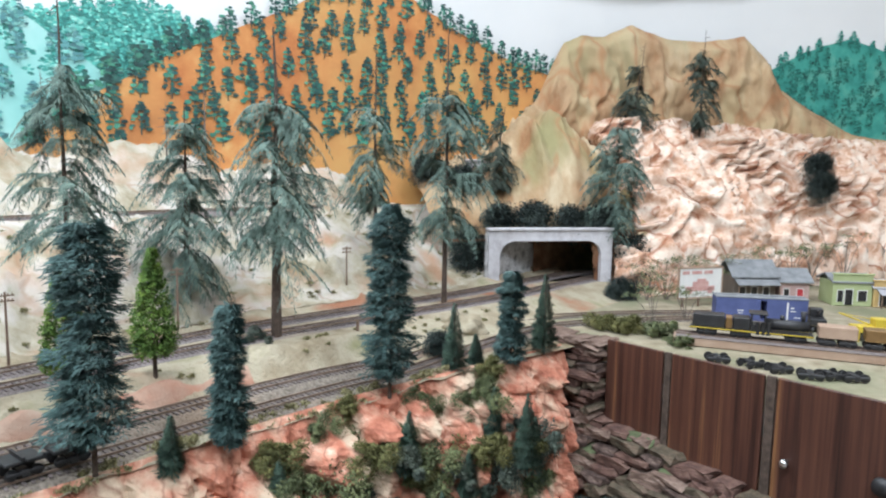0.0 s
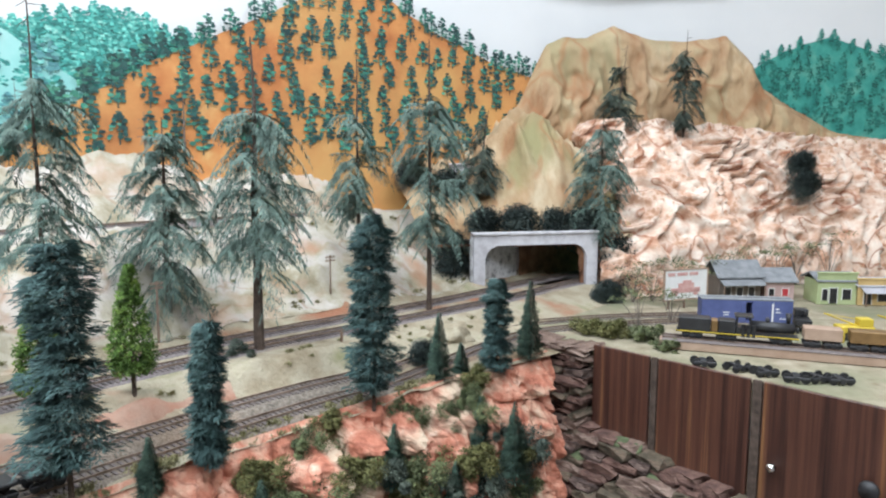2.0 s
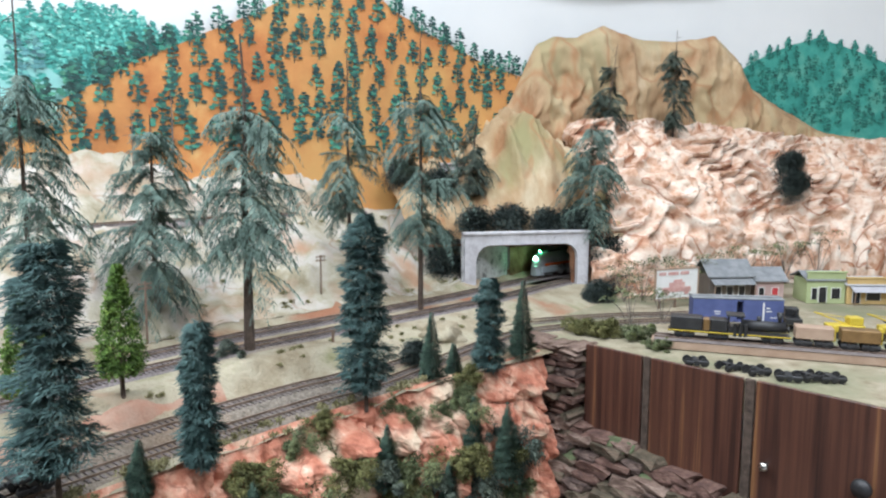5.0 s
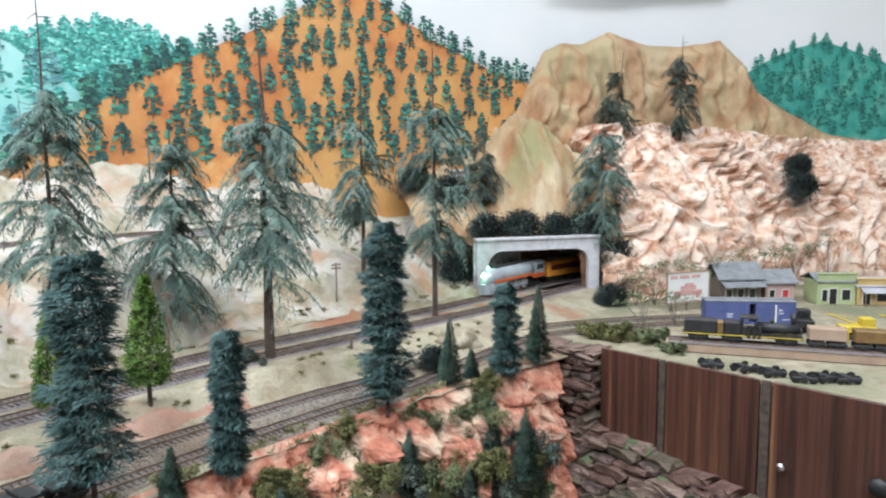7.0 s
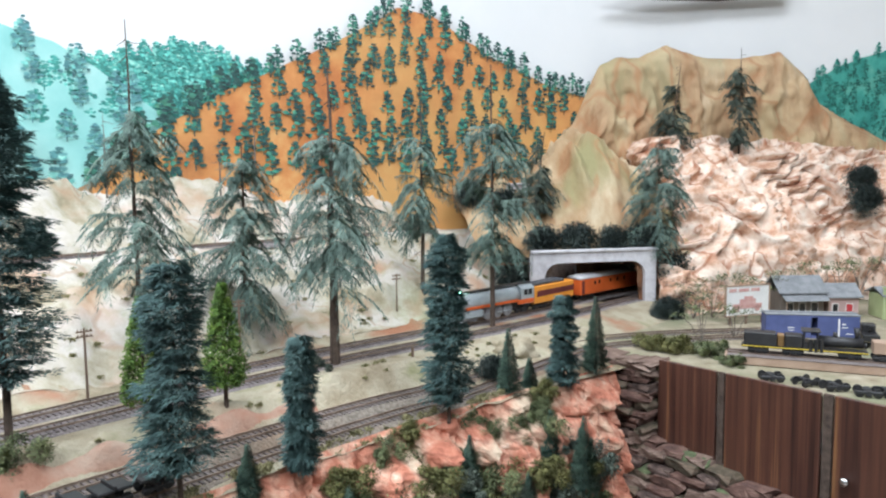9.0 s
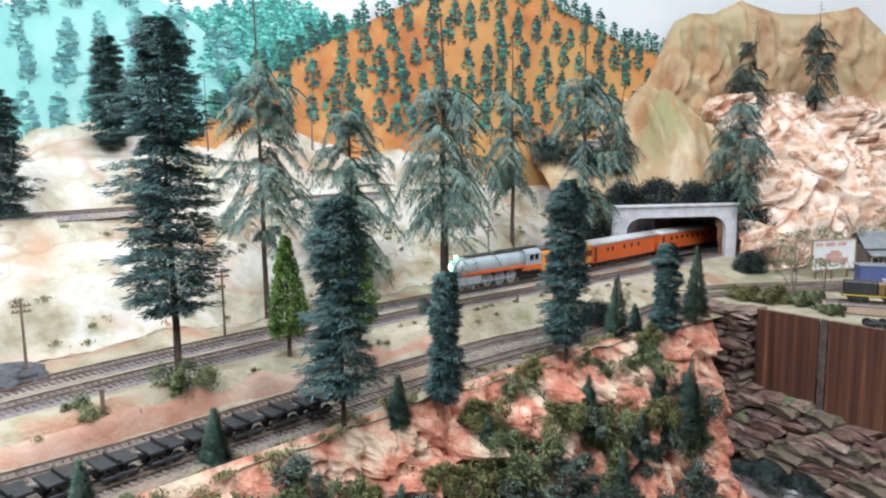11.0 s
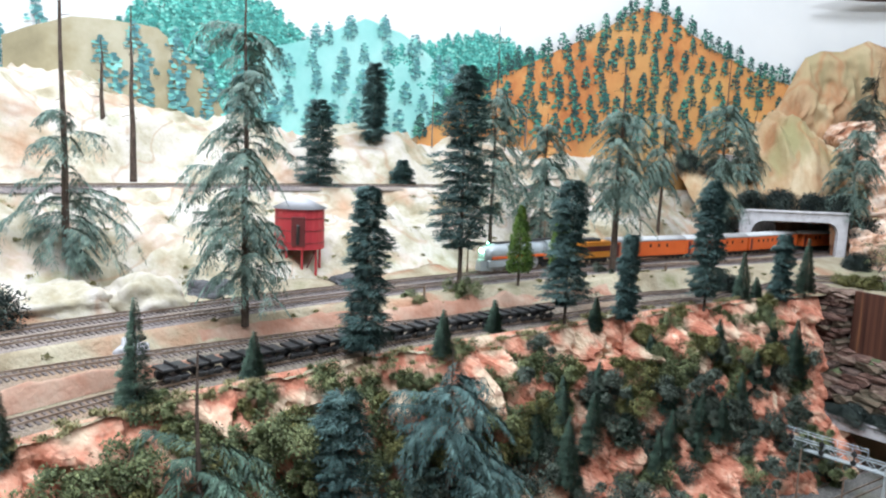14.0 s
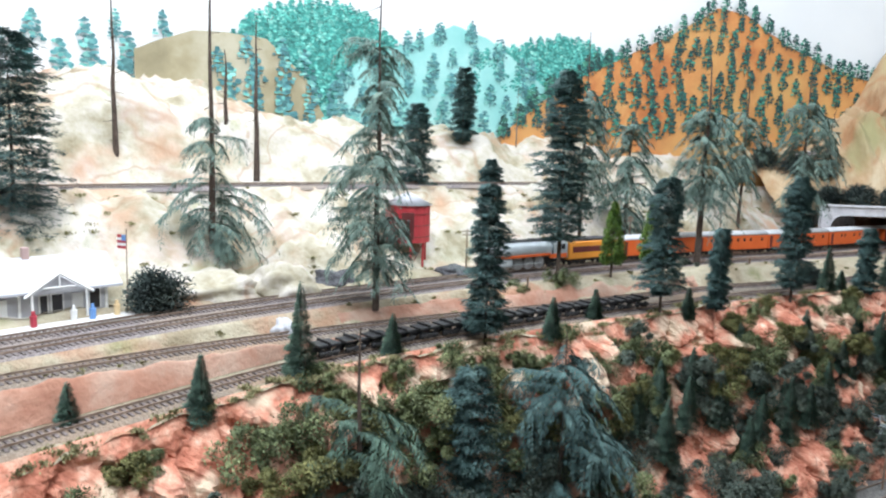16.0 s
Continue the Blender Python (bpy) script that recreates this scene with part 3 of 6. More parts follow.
# ---- track ----
def track(name, pts, label, ties=True):
    """Ballast, ties and two rails along points (x, y, z of the rail head)."""
    ob = empty(name, Matrix(), label, "track")
    ob["kind"] = "structure"
    way = Way([p[:2] for p in pts])
    zs = np.array([p[2] for p in pts])
    along = np.array([way.sd(*p[:2])[0] for p in pts])
    height = lambda s: float(np.interp(s, along, zs))  # noqa: E731
    us = np.arange(0, way.length, 0.02)
    prof = [(-0.031, -0.012), (-0.022, -0.0052), (0, -0.005), (0.022, -0.0052), (0.031, -0.012)]
    b = sheet("ballast", us, range(5), lambda s, k: (*way.at(s, prof[k][0]), height(s) + prof[k][1]), SIDING_BALLAST if "siding" in name else BALLAST, parent=ob)
    for side in (-0.00825, 0.00825):
        q = [(-0.0008, -0.0022), (-0.0008, 0.0), (0.0008, 0.0), (0.0008, -0.0022)]
        sheet("rail", us, range(4), lambda s, k: (*way.at(s, side + q[k][0]), height(s) + q[k][1]), RAIL, parent=ob, shade=False)
    vs, fs = [], []
    for s in np.arange(0.004, way.length, 0.0068):
        hw = 0.0145 + random.uniform(-0.0008, 0.0008)
        i = len(vs)
        for ds, dz in ((-0.0014, -0.0052), (-0.0014, -0.0038), (0.0014, -0.0038), (0.0014, -0.0052)):
            for d in (-hw, hw):
                vs.append((*way.at(s + ds, d), height(s) + dz))
        fs += [(i, i + 2, i + 3, i + 1), (i + 2, i + 4, i + 5, i + 3), (i + 4, i + 6, i + 7, i + 5), (i, i + 6, i + 4, i + 2), (i + 1, i + 3, i + 5, i + 7)]
    me = bpy.data.meshes.new("ties")
    me.from_pydata(vs, [], fs)
    me.materials.append(TIE)
    t = new("ties", me)
    t.parent = ob
    t["kind"] = "stuff"
    return ob


def main_pts(d, z=1.1005, a=0.1, b=4.0):
    return [(*MAIN.at(s, d), z) for s in np.arange(a, b, 0.1)]


track("track_main_near", main_pts(0.0), "near main line track on grey ballast")
def far_d(s):
    return ramp(s, (0, 0.05), (1.5, 0.052), (2.3, 0.064), (2.75, 0.072), (3.4, 0.072))


track("track_main_far", [(*MAIN.at(s, far_d(s)), 1.1005) for s in np.arange(0.1, 4.0, 0.1)], "far main line track on grey ballast")
n_pts = [(*MAIN.at(s, near_siding(s)[0]), near_siding(s)[1] + 0.003) for s in np.arange(0.3, 2.36, 0.1)]
track("track_siding_near", n_pts + [(0.14, 1.105, 1.0775), (0.30, 1.18, 1.0775), (0.52, 1.22, 1.0775)], "near siding track with stored truck frames")
f_pts = [(*MAIN.at(s, far_siding(s)[0]), far_siding(s)[1] + 0.003) for s in np.arange(0.3, 2.36, 0.1)]
track("track_siding_far", f_pts + [(0.12, 1.155, 1.0775), (0.30, 1.235, 1.0775), (0.52, 1.265, 1.0775)], "far siding track climbing to the main line")
track("track_upper", [(*MAIN.at(s, 0.36), 1.243) for s in np.arange(0.1, 2.75, 0.1)], "single track on the upper ledge")


# ---- trees ----
def blades(vs, fs, base, way, length, width, droop=0.0, n=1):
    """One flat needle tuft, a thin kite."""
    b, w = Vector(base), Vector(way).normalized()
    side = w.cross(Vector((0, 0, 1)))
    side = side.normalized() * width if side.length > 0.01 else Vector((width, 0, 0))
    mid = b + w * length * 0.5
    tip = b + w * length + Vector((0, 0, -droop * length))
    up = Vector((0, 0, width * 0.6))
    i = len(vs)
    vs.extend((tuple(b), tuple(mid + side + up), tuple(tip), tuple(mid - side - up)))
    fs.append((i, i + 1, i + 2, i + 3))


def mesh_of(name, vs, fs, material, parent):
    me = bpy.data.meshes.new(name)
    me.from_pydata(vs, [], fs)
    me.materials.append(material)
    ob = new(name, me)
    ob.parent = parent
    return ob


def trunk(parent, h, r, material, lean=(0, 0), top=1.0):
    bm = bmesh.new()
    prev = Vector((0, 0, -0.006))
    n = 6
    for k in range(n):
        t = (k + 1) / n
        nxt = Vector((lean[0] * t * h + random.uniform(-1, 1) * r * 0.25, lean[1] * t * h + random.uniform(-1, 1) * r * 0.25, h * top * t))
        rod(bm, prev, nxt, r * (1.0 - 0.85 * k / n), r * (1.0 - 0.85 * (k + 1) / n), 7, k == 0)
        prev = nxt
    return part("trunk", bm, material, parent)


def spruce(m, h, w, label, bare=0.12, mat_=None, waists=(), taper=0.42, seed=0, cat="spruce tree"):
    """A shaggy spruce: uneven, wispy shelves of needles round a stem, with gaps between."""
    rnd = random.Random(seed)
    ob = empty("spruce_tree", m, label, cat, "conifers of the layout")
    trunk(ob, h, max(0.0022, h * 0.012), BARK, top=0.97)
    vs, fs = [], []
    tiers = max(9, int(h * (1 - bare) / 0.0085))
    for k in range(tiers):
        t = k / (tiers - 1)
        z = h * (bare + (1 - bare) * t)
        r = w / 2 * (1 - taper * t**1.3) * rnd.choice((0.6, 0.85, 1.0, 1.05, 1.15))
        for c, depth, span in waists:
            r *= 1 - depth * math.exp(-(((t - c) / span) ** 2))
        if t > 0.9:
            r *= 1 - (t - 0.9) / 0.1 * 0.5
        if t < 0.08:
            r *= 0.55 + t / 0.08 * 0.45
        tilt, way = rnd.uniform(-0.12, 0.12), rnd.uniform(0, 6.28)
        boughs = 18
        for j in range(boughs):
            a = (j + rnd.random()) / boughs * 2 * math.pi
            lump = 1 + 0.42 * noise.noise((math.cos(a) * 1.3 + seed, math.sin(a) * 1.3, z * 42))
            rr = r * lump * rnd.uniform(0.65, 1.12)
            dz = rnd.uniform(-0.004, 0.004) + tilt * rr * math.cos(a - way)
            for q in range(46):
                f = rnd.random() ** 0.55
                aa = a + rnd.uniform(-0.22, 0.22)
                base = (math.cos(aa) * rr * f, math.sin(aa) * rr * f, z + dz - rr * 0.08 * f * f + rnd.uniform(-0.0025, 0.0025))
                turn = aa + rnd.gauss(0, 0.75)
                blades(vs, fs, base, (math.cos(turn), math.sin(turn), rnd.uniform(-0.3, 0.3)), rnd.uniform(0.005, 0.012), 0.0006, 0.15)
    mesh_of("crown", vs, fs, mat_ or SPRUCE, ob)
    return ob


def cone_tree(m, h, w, label, seed=0, mat_=None, bare=0.04, name="cone_tree"):
    """A small bottle-brush cone with a fuzzy, uneven outline; with leaf material, a clumpy leafy cone."""
    rnd = random.Random(seed)
    ob = empty(name, m, label, "conifer", "small cone conifers")
    trunk(ob, h, 0.0016 + h * 0.008, BARK, top=0.95)
    vs, fs = [], []
    lean = rnd.uniform(0, 6.28)
    if mat_:
        for k in range(300):
            t = rnd.random() ** 1.35
            a = rnd.uniform(0, 6.28)
            r = w / 2 * (1 - t) ** 0.8 * (0.62 + 0.38 * min(1, t / 0.14)) * rnd.uniform(0.3, 1.0) ** 0.5
            c = Vector((math.cos(a) * r, math.sin(a) * r, h * (bare + (0.97 - bare) * t)))
            for q in range(34):
                d = Vector((rnd.gauss(0, 1), rnd.gauss(0, 1), rnd.gauss(0.2, 1))).normalized()
                blades(vs, fs, c + d * 0.0048 * rnd.uniform(0.6, 1.1), d + Vector((rnd.uniform(-1, 1), rnd.uniform(-1, 1), rnd.uniform(-1, 1))), rnd.uniform(0.002, 0.0036), 0.0011)
    else:
        for k in range(int(2600 + 42000 * h)):
            t = 1 - rnd.random() ** 0.6
            z = h * (bare + (1 - bare) * t)
            a = rnd.uniform(0, 6.28)
            lump = 1 + 0.42 * noise.noise((math.cos(a) * 1.6, math.sin(a) * 1.6, z * 95 + seed * 3.1)) + 0.12 * math.cos(a - lean) + 0.2 * math.sin(z * 520 + 2 * math.cos(a + seed))
            r = w / 2 * (1 - t) ** 0.95 * lump * rnd.random() ** 0.55 + 0.0006
            blades(vs, fs, (math.cos(a) * r * 0.7, math.sin(a) * r * 0.7, z), (math.cos(a), math.sin(a), rnd.uniform(-0.5, 0.6)), rnd.uniform(0.004, 0.0105) * (0.3 + 0.7 * (1 - t)), 0.0005)
    mesh_of("crown", vs, fs, mat_ or DARK_CONE, ob)
    return ob


def fern_fir(m, h, w, label, seed=0, bare=0.25, r=0.006, sparse=1.0, top=1.0, lean=(0, 0), mat_=None, crown_top=0.92, droop=1.0):
    """A tall stem with airy, drooping boughs, each a flat spray of fern-like fronds."""
    rnd = random.Random(seed)
    ob = empty("fir_tree", m, label, "fir tree", "tall firs")
    trunk(ob, h, r, BARK, lean)
    vs, fs = [], []

    def frond(base, out, reach, rise, sag, ln):
        """One bough with two close rows of pinnae; gives back points along it."""
        prev, pts = base, []
        steps = max(6, int(reach / 0.0034))
        for q in range(1, steps + 1):
            f = q / steps
            p = base + out * reach * f + Vector((0, 0, reach * (rise * f - sag * f * f)))
            d = (p - prev).normalized()
            side = d.cross(Vector((0, 0, 1))).normalized()
            blades(vs, fs, prev, d, (p - prev).length * 1.5, 0.0005)
            size = ln * (0.7 + 1.6 * f) * (1 - f) ** 0.5 + 0.003
            for sgn in (-1, 1):
                for _ in range(2):
                    blades(vs, fs, prev + (p - prev) * rnd.random(), d * rnd.uniform(0.5, 0.9) + side * sgn + Vector((0, 0, rnd.uniform(-0.45, 0.05))), size * rnd.uniform(0.6, 1.05), 0.00065, 0.3)
            prev = p
            pts.append((p, d, side))
        return pts

    boughs = int(54 * sparse * (h / 0.4) ** 0.5)
    for k in range(boughs):
        t = bare + (crown_top - bare) * rnd.random() ** 1.2
        f = (t - bare) / (crown_top - bare)
        reach = w / 2 * (1 - 0.45 * f) * (0.55 + 0.45 * min(1, f / 0.3)) * rnd.choice((0.5, 0.7, 0.9, 1.0, 1.2))
        a = rnd.uniform(0, 6.28)
        base = Vector((lean[0] * t * h, lean[1] * t * h, t * h))
        sag = droop * rnd.choice((0.3, 0.5, 0.8, 1.2, 1.6)) * rnd.uniform(0.8, 1.2)
        pts = frond(base, Vector((math.cos(a), math.sin(a), 0)), reach, rnd.uniform(0.15, 0.5), sag, 0.013)
        # side sprays hang from the outer half of the bough
        for q in (0.4, 0.62, 0.82):
            p, d, side = pts[int(q * (len(pts) - 1))]
            for sgn in (-1, 1):
                if rnd.random() < 0.75:
                    way = (d * 0.8 + side * sgn * 0.9)
                    way.z = 0
                    if way.length > 0.01:
                        frond(p, way.normalized(), reach * rnd.uniform(0.3, 0.55), -0.2, rnd.uniform(0.6, 1.3), 0.009)
    mesh_of("crown", vs, fs, mat_ or FERN, ob)
    bm = bmesh.new()
    for k in range(int(16 * sparse)):
        t = rnd.uniform(bare * 0.7, 0.97)
        a, ln = rnd.uniform(0, 6.28), rnd.uniform(0.012, 0.035) * (1.1 - 0.6 * t)
        c = Vector((lean[0] * t * h, lean[1] * t * h, t * h))
        rod(bm, c, c + Vector((math.cos(a) * ln, math.sin(a) * ln, rnd.uniform(-0.012, 0.004))), 0.0007, 0.0003, 4, False)
    part("twigs", bm, BARK, ob, "thin bare twigs")["kind"] = "stuff"
    return ob


def snag(m, h, r, label, seed=0, twigs=14, mat_=None):
    """A dead pole with stubs of twigs."""
    rnd = random.Random(seed)
    ob = empty("dead_tree", m, label, "dead tree", "bare trunks")
    trunk(ob, h, r, mat_ or GREY_BARK)
    bm = bmesh.new()
    for k in range(twigs):
        z = h * rnd.uniform(0.2, 0.95)
        a = rnd.uniform(0, 6.28)
        ln = rnd.uniform(0.006, 0.02)
        rod(bm, (0, 0, z), (math.cos(a) * ln, math.sin(a) * ln, z + rnd.uniform(-0.006, 0.004)), 0.0006, 0.0003, 4, False)
    part("twigs", bm, mat_ or GREY_BARK, ob)
    return ob


def put(x, y, z, turn=0):
    return pose(x, y, z, 0, 0, turn)


spruce(put(-0.46, 0.602, 1.096), 0.345, 0.105, "tall shaggy blue-green spruce with a bare lower trunk", 0.22, waists=((0.34, 0.35, 0.05), (0.62, 0.25, 0.05), (0.8, 0.2, 0.05)), seed=1)
spruce(put(-0.29, 0.578, 1.07), 0.205, 0.075, "shaggy blue-green spruce on the cliff brink", 0.14, waists=((0.3, 0.3, 0.06), (0.6, 0.2, 0.06)), seed=2)
spruce(put(-0.199, 0.656, 1.064), 0.128, 0.036, "slim blue-green spruce on the cliff brink", 0.03, waists=((0.5, 0.25, 0.1), (0.8, 0.3, 0.06)), taper=0.4, seed=3)
spruce(put(-0.06, 0.822, 1.06), 0.218, 0.066, "shaggy blue-green spruce on the cliff brink", 0.12, waists=((0.3, 0.3, 0.05), (0.55, 0.3, 0.05), (0.78, 0.3, 0.05)), seed=4)
spruce(put(-0.514, 0.312, 1.052), 0.212, 0.062, "shaggy blue-green spruce on the cliff brink", 0.12, waists=((0.5, 0.45, 0.05), (0.78, 0.3, 0.05)), seed=5)
spruce(put(0.097, 0.975, 1.058), 0.122, 0.045, "small blue-green spruce on the cliff brink", 0.06, waists=((0.45, 0.3, 0.08),), seed=6)
spruce(put(-0.763, 1.056, 1.335), 0.165, 0.06, "blue-green spruce on the pale plateau", 0.04, seed=7)
for i, (x, y, z, h, w) in enumerate(((-0.245, 0.628, 1.045, 0.055, 0.028), (0.017, 0.918, 1.052, 0.1, 0.042), (0.047, 0.945, 1.052, 0.052, 0.026), (0.148, 1.01, 1.066, 0.112, 0.045), (-0.675, 0.095, 1.038, 0.126, 0.05), (-0.721, -0.023, 1.036, 0.072, 0.034), (-0.813, -0.097, 1.026, 0.064, 0.032), (-0.607, 0.206, 1.045, 0.065, 0.034), (-0.435, 0.392, 1.05, 0.062, 0.03), (-0.386, 0.508, 1.055, 0.052, 0.026))):
    cone_tree(put(x, y, z), h, w, "small dark green cone conifer on the cliff brink", i)
cone_tree(put(-0.378, 0.702, 1.094), 0.135, 0.055, "bright green leafy cone tree beside the main line", 31, LEAF_GREEN, 0.2)
cone_tree(put(-0.31, 0.757, 1.094), 0.142, 0.058, "bright green leafy cone tree beside the main line", 32, LEAF_GREEN, 0.2)
fern_fir(put(-0.222, 0.945, 1.09), 0.41, 0.19, "tall fir with drooping grey-green fronds beside the main line", 11, 0.34, 0.0075, 1.3, crown_top=0.78)
fern_fir(put(-0.67, 0.302, 1.094), 0.43, 0.16, "tall fir with drooping grey-green fronds beside the main line", 12, 0.12, 0.005, 1.5, crown_top=0.85, droop=0.7)
fern_fir(put(-0.949, 0.326, 1.12), 0.466, 0.17, "tall thin fir with blue-grey lower fronds", 13, 0.08, 0.006, 0.7, crown_top=0.5)
fern_fir(put(0.003, 1.206, 1.1), 0.44, 0.16, "tall fir with drooping grey-green fronds near the portal", 14, 0.3, 0.005, 1.1, crown_top=0.8)
fern_fir(put(-0.374, 1.04, 1.115), 0.29, 0.18, "bushy fir with drooping grey-green fronds on the slope", 15, 0.12, 0.005, 1.7)
fern_fir(put(-0.455, 0.862, 1.1), 0.45, 0.15, "thin fir with grey fronds on the slope", 16, 0.25, 0.004, 1.1, crown_top=0.75)
fern_fir(put(-0.12, 1.25, 1.12), 0.40, 0.15, "tall fir with drooping fronds on the slope", 17, 0.35, 0.0045, 0.9, crown_top=0.75)
spruce(put(-1.15, 0.16, 1.13), 0.32, 0.13, "large dark spruce at the layout's end", 0.06, seed=19)


# ---- hillside round the portal, rock wall of the yard, tunnel lining ----
ROCKFOOT = Way([(0.352, 1.455), (0.43, 1.45), (0.56, 1.5), (0.8, 1.59), (1.1, 1.65), (1.5, 1.69), (2.0, 1.7)])


def rock_wall(s, v):
    """Plaster rock with curving overlapping folds."""
    x, y = ROCKFOOT.at(s, 0.30 * v)
    z = 1.06 + ramp(v, (0, 0), (0.06, 0.1), (0.3, 0.2), (0.7, 0.3), (1, 0.36)) * (0.7 + 0.3 * ease(0, 0.16, s)) + 0.02 * math.sin(s * 5)
    f = bumps(x + 0.05 * bumps(x, y, z, 6, 2), y * 0.6, z * 1.1 + 4, 5.5, 2) * 4.2 + s * 2.4
    fold = (f - math.floor(f)) ** 1.5 * min(1, (1 - (f - math.floor(f))) * 7)
    k = 0.034 * fold + 0.012 * abs(bumps(x, y, z, 22, 4)) + 0.005 * bumps(x, y, z, 60, 3)
    px, py = ROCKFOOT.at(s, 0.30 * v - k * 1.1)
    return (px, py, z + 0.012 * fold + 0.006 * bumps(x, y, z, 30, 3))


sheet("rock_wall", np.arange(0.0, ROCKFOOT.length, 0.006), np.linspace(0, 1.15, 110), rock_wall, PINK_ROCK, "pink and white plaster rock face behind the yard")


def brow(u, v):
    """Hillside over the portal, rising to a rounded spur before the butte."""
    x, y = 0.06 + u * 0.36, 1.445 + v * 0.4 + u * 0.04
    rib = 1 - abs(bumps(x * 1.0, y * 0.3, 1, 17, 2))
    spur = math.exp(-(((x - 0.265) / (0.1 if x < 0.265 else 0.075)) ** 2)) * ease(0.0, 0.5, v) * (1 - 0.5 * ease(0.62, 1.0, v))
    z = 1.19 + 0.17 * v**0.8 + 0.105 * spur + 0.045 * rib**2 * ease(0.05, 0.4, v) + 0.014 * (1 - abs(bumps(x, y * 0.4, 3, 34, 3))) * ease(0.05, 0.3, v) + 0.01 * bumps(x, y, 0, 30, 4)
    return (x - 0.12 * v * max(0, 1 - u), y + 0.16 * max(0, u - 1), z)


# the ramp's darkest stop is shadow tone mixed into the hillside's colour
sheet("hill_brow", np.linspace(-0.2, 2.4, 190), np.linspace(0, 1.2, 80), brow, mat("olive_tan_hillside", [(0.3, (0.26, 0.13, 0.06)), (0.42, (0.36, 0.23, 0.12)), (0.54, (0.43, 0.31, 0.185)), (0.66, (0.52, 0.42, 0.28))], 18, 0.85, bump=1.0, bump_scale=60, detail=11, stretch=(1, 0.4, 0.5), second=(6, 0.52, 0.66, (0.28, 0.25, 0.12)), veins=(7, 0.025, 0.6, (0.34, 0.16, 0.07))), "tan plaster hillside above the tunnel portal")


def lining(name, s0, s1, d, z0, z1, material, label, rough):
    sheet(name, np.arange(s0, s1 + 0.001, 0.012), np.linspace(0, 1, 9), lambda s, v: (*MAIN.at(s, d(s) + rough * bumps(s * 3, v, z0, 12, 3)), z0 + (z1 - z0) * v), material, label)


lining("tunnel_wall_stone", 2.74, 2.90, lambda s: 0.113, 1.09, 1.2, STONE_LINING, "grey cut-stone lining inside the portal", 0.001)
lining("tunnel_wall_west", 2.90, 3.9, lambda s: 0.11, 1.09, 1.21, RAW_BROWN, "raw brown tunnel wall", 0.004)


def behind(x, y, z, reach=0.122):
    """Keeps a point of the lining behind the portal's face and between its legs."""
    q = PORTAL.inverted() @ Vector((x, y, z))
    if q.y < 0.02:
        q.x = min(reach, q.x)
    q.y = max(0.013, q.y)
    return tuple(PORTAL @ q)


def bore_edge(s):
    return -0.066 - 0.03 * ease(2.85, 2.9, s) * (1 - ease(3.12, 3.25, s))


def east(s, v):
    """The bore's right-hand wall: it starts just inside the portal's leg and follows the curve."""
    x, y = MAIN.at(s, bore_edge(s) + 0.007 * bumps(s * 3, v, 1, 12, 3) + 0.012 * v * v)
    q = PORTAL.inverted() @ Vector((x, y, 1.075 + 0.125 * v))
    q.y = max(0.013, q.y)
    q.x = max(q.x, 0.1 - 0.012 * v * v + 0.006 * bumps(s * 3, v, 4, 12, 3))
    return tuple(PORTAL @ q)


sheet("tunnel_wall_east", np.arange(2.84, 3.9, 0.01), np.linspace(0, 1, 14), east, RAW_BROWN, "raw brown tunnel wall")
sheet("tunnel_bed", np.arange(2.8, MAIN.length, 0.02), np.linspace(-0.1, 0.108, 12), lambda s, d: behind(*MAIN.at(s, max(d, bore_edge(s) - 0.004)), 1.0945), BALLAST, "dark ballast bed inside the tunnel")
sheet("tunnel_roof", np.arange(2.66, 3.9, 0.012), np.linspace(-0.1, 0.125, 24), lambda s, d: behind(*MAIN.at(s, max(d, bore_edge(s) - 0.008)), 1.18 - 0.006 * ease(2.8, 3.0, s) - 0.05 * max(0, -d - 0.025) + 0.006 * bumps(s * 4, d * 9, 0, 8, 3)), RAW_BROWN, "rough brown tunnel roof")
bm = bmesh.new()
ex, ey = MAIN.at(3.9, 0.03)
box(bm, -0.01, -0.1, 1.06, 0.01, 0.1, 1.22, 0, pose(ex, ey, 0, 0, 0, math.degrees(MAIN.head(3.9))))
tagged(part("tunnel_end", bm, RAW_BROWN), "dark end of the tunnel bore", kind="structure")
LOWER_PORTAL = pose(0.263, 0.902, 0.745, 0, 0, -37.5)
portal(LOWER_PORTAL, 0.2, 0.102, 0.3, "grey concrete double-track tunnel portal at the cliff foot")
portal(pose(0.085, 1.62, 1.25, 0, 0, 35), 0.08, 0.085, 0.2, "small grey tunnel portal on the upper ledge")
bm = bmesh.new()
for x in (-0.098, 0.09):
    box(bm, x, 0.014, -0.01, x + 0.008, 0.3, 0.09, 0, LOWER_PORTAL)
box(bm, -0.098, 0.014, 0.0905, 0.098, 0.3, 0.1, 0, LOWER_PORTAL)
box(bm, -0.098, 0.301, -0.01, 0.098, 0.31, 0.1, 0, LOWER_PORTAL)
tagged(part("tunnel_lower_bore", bm, RAW_BROWN), "dark bore behind the lower portal", kind="structure")


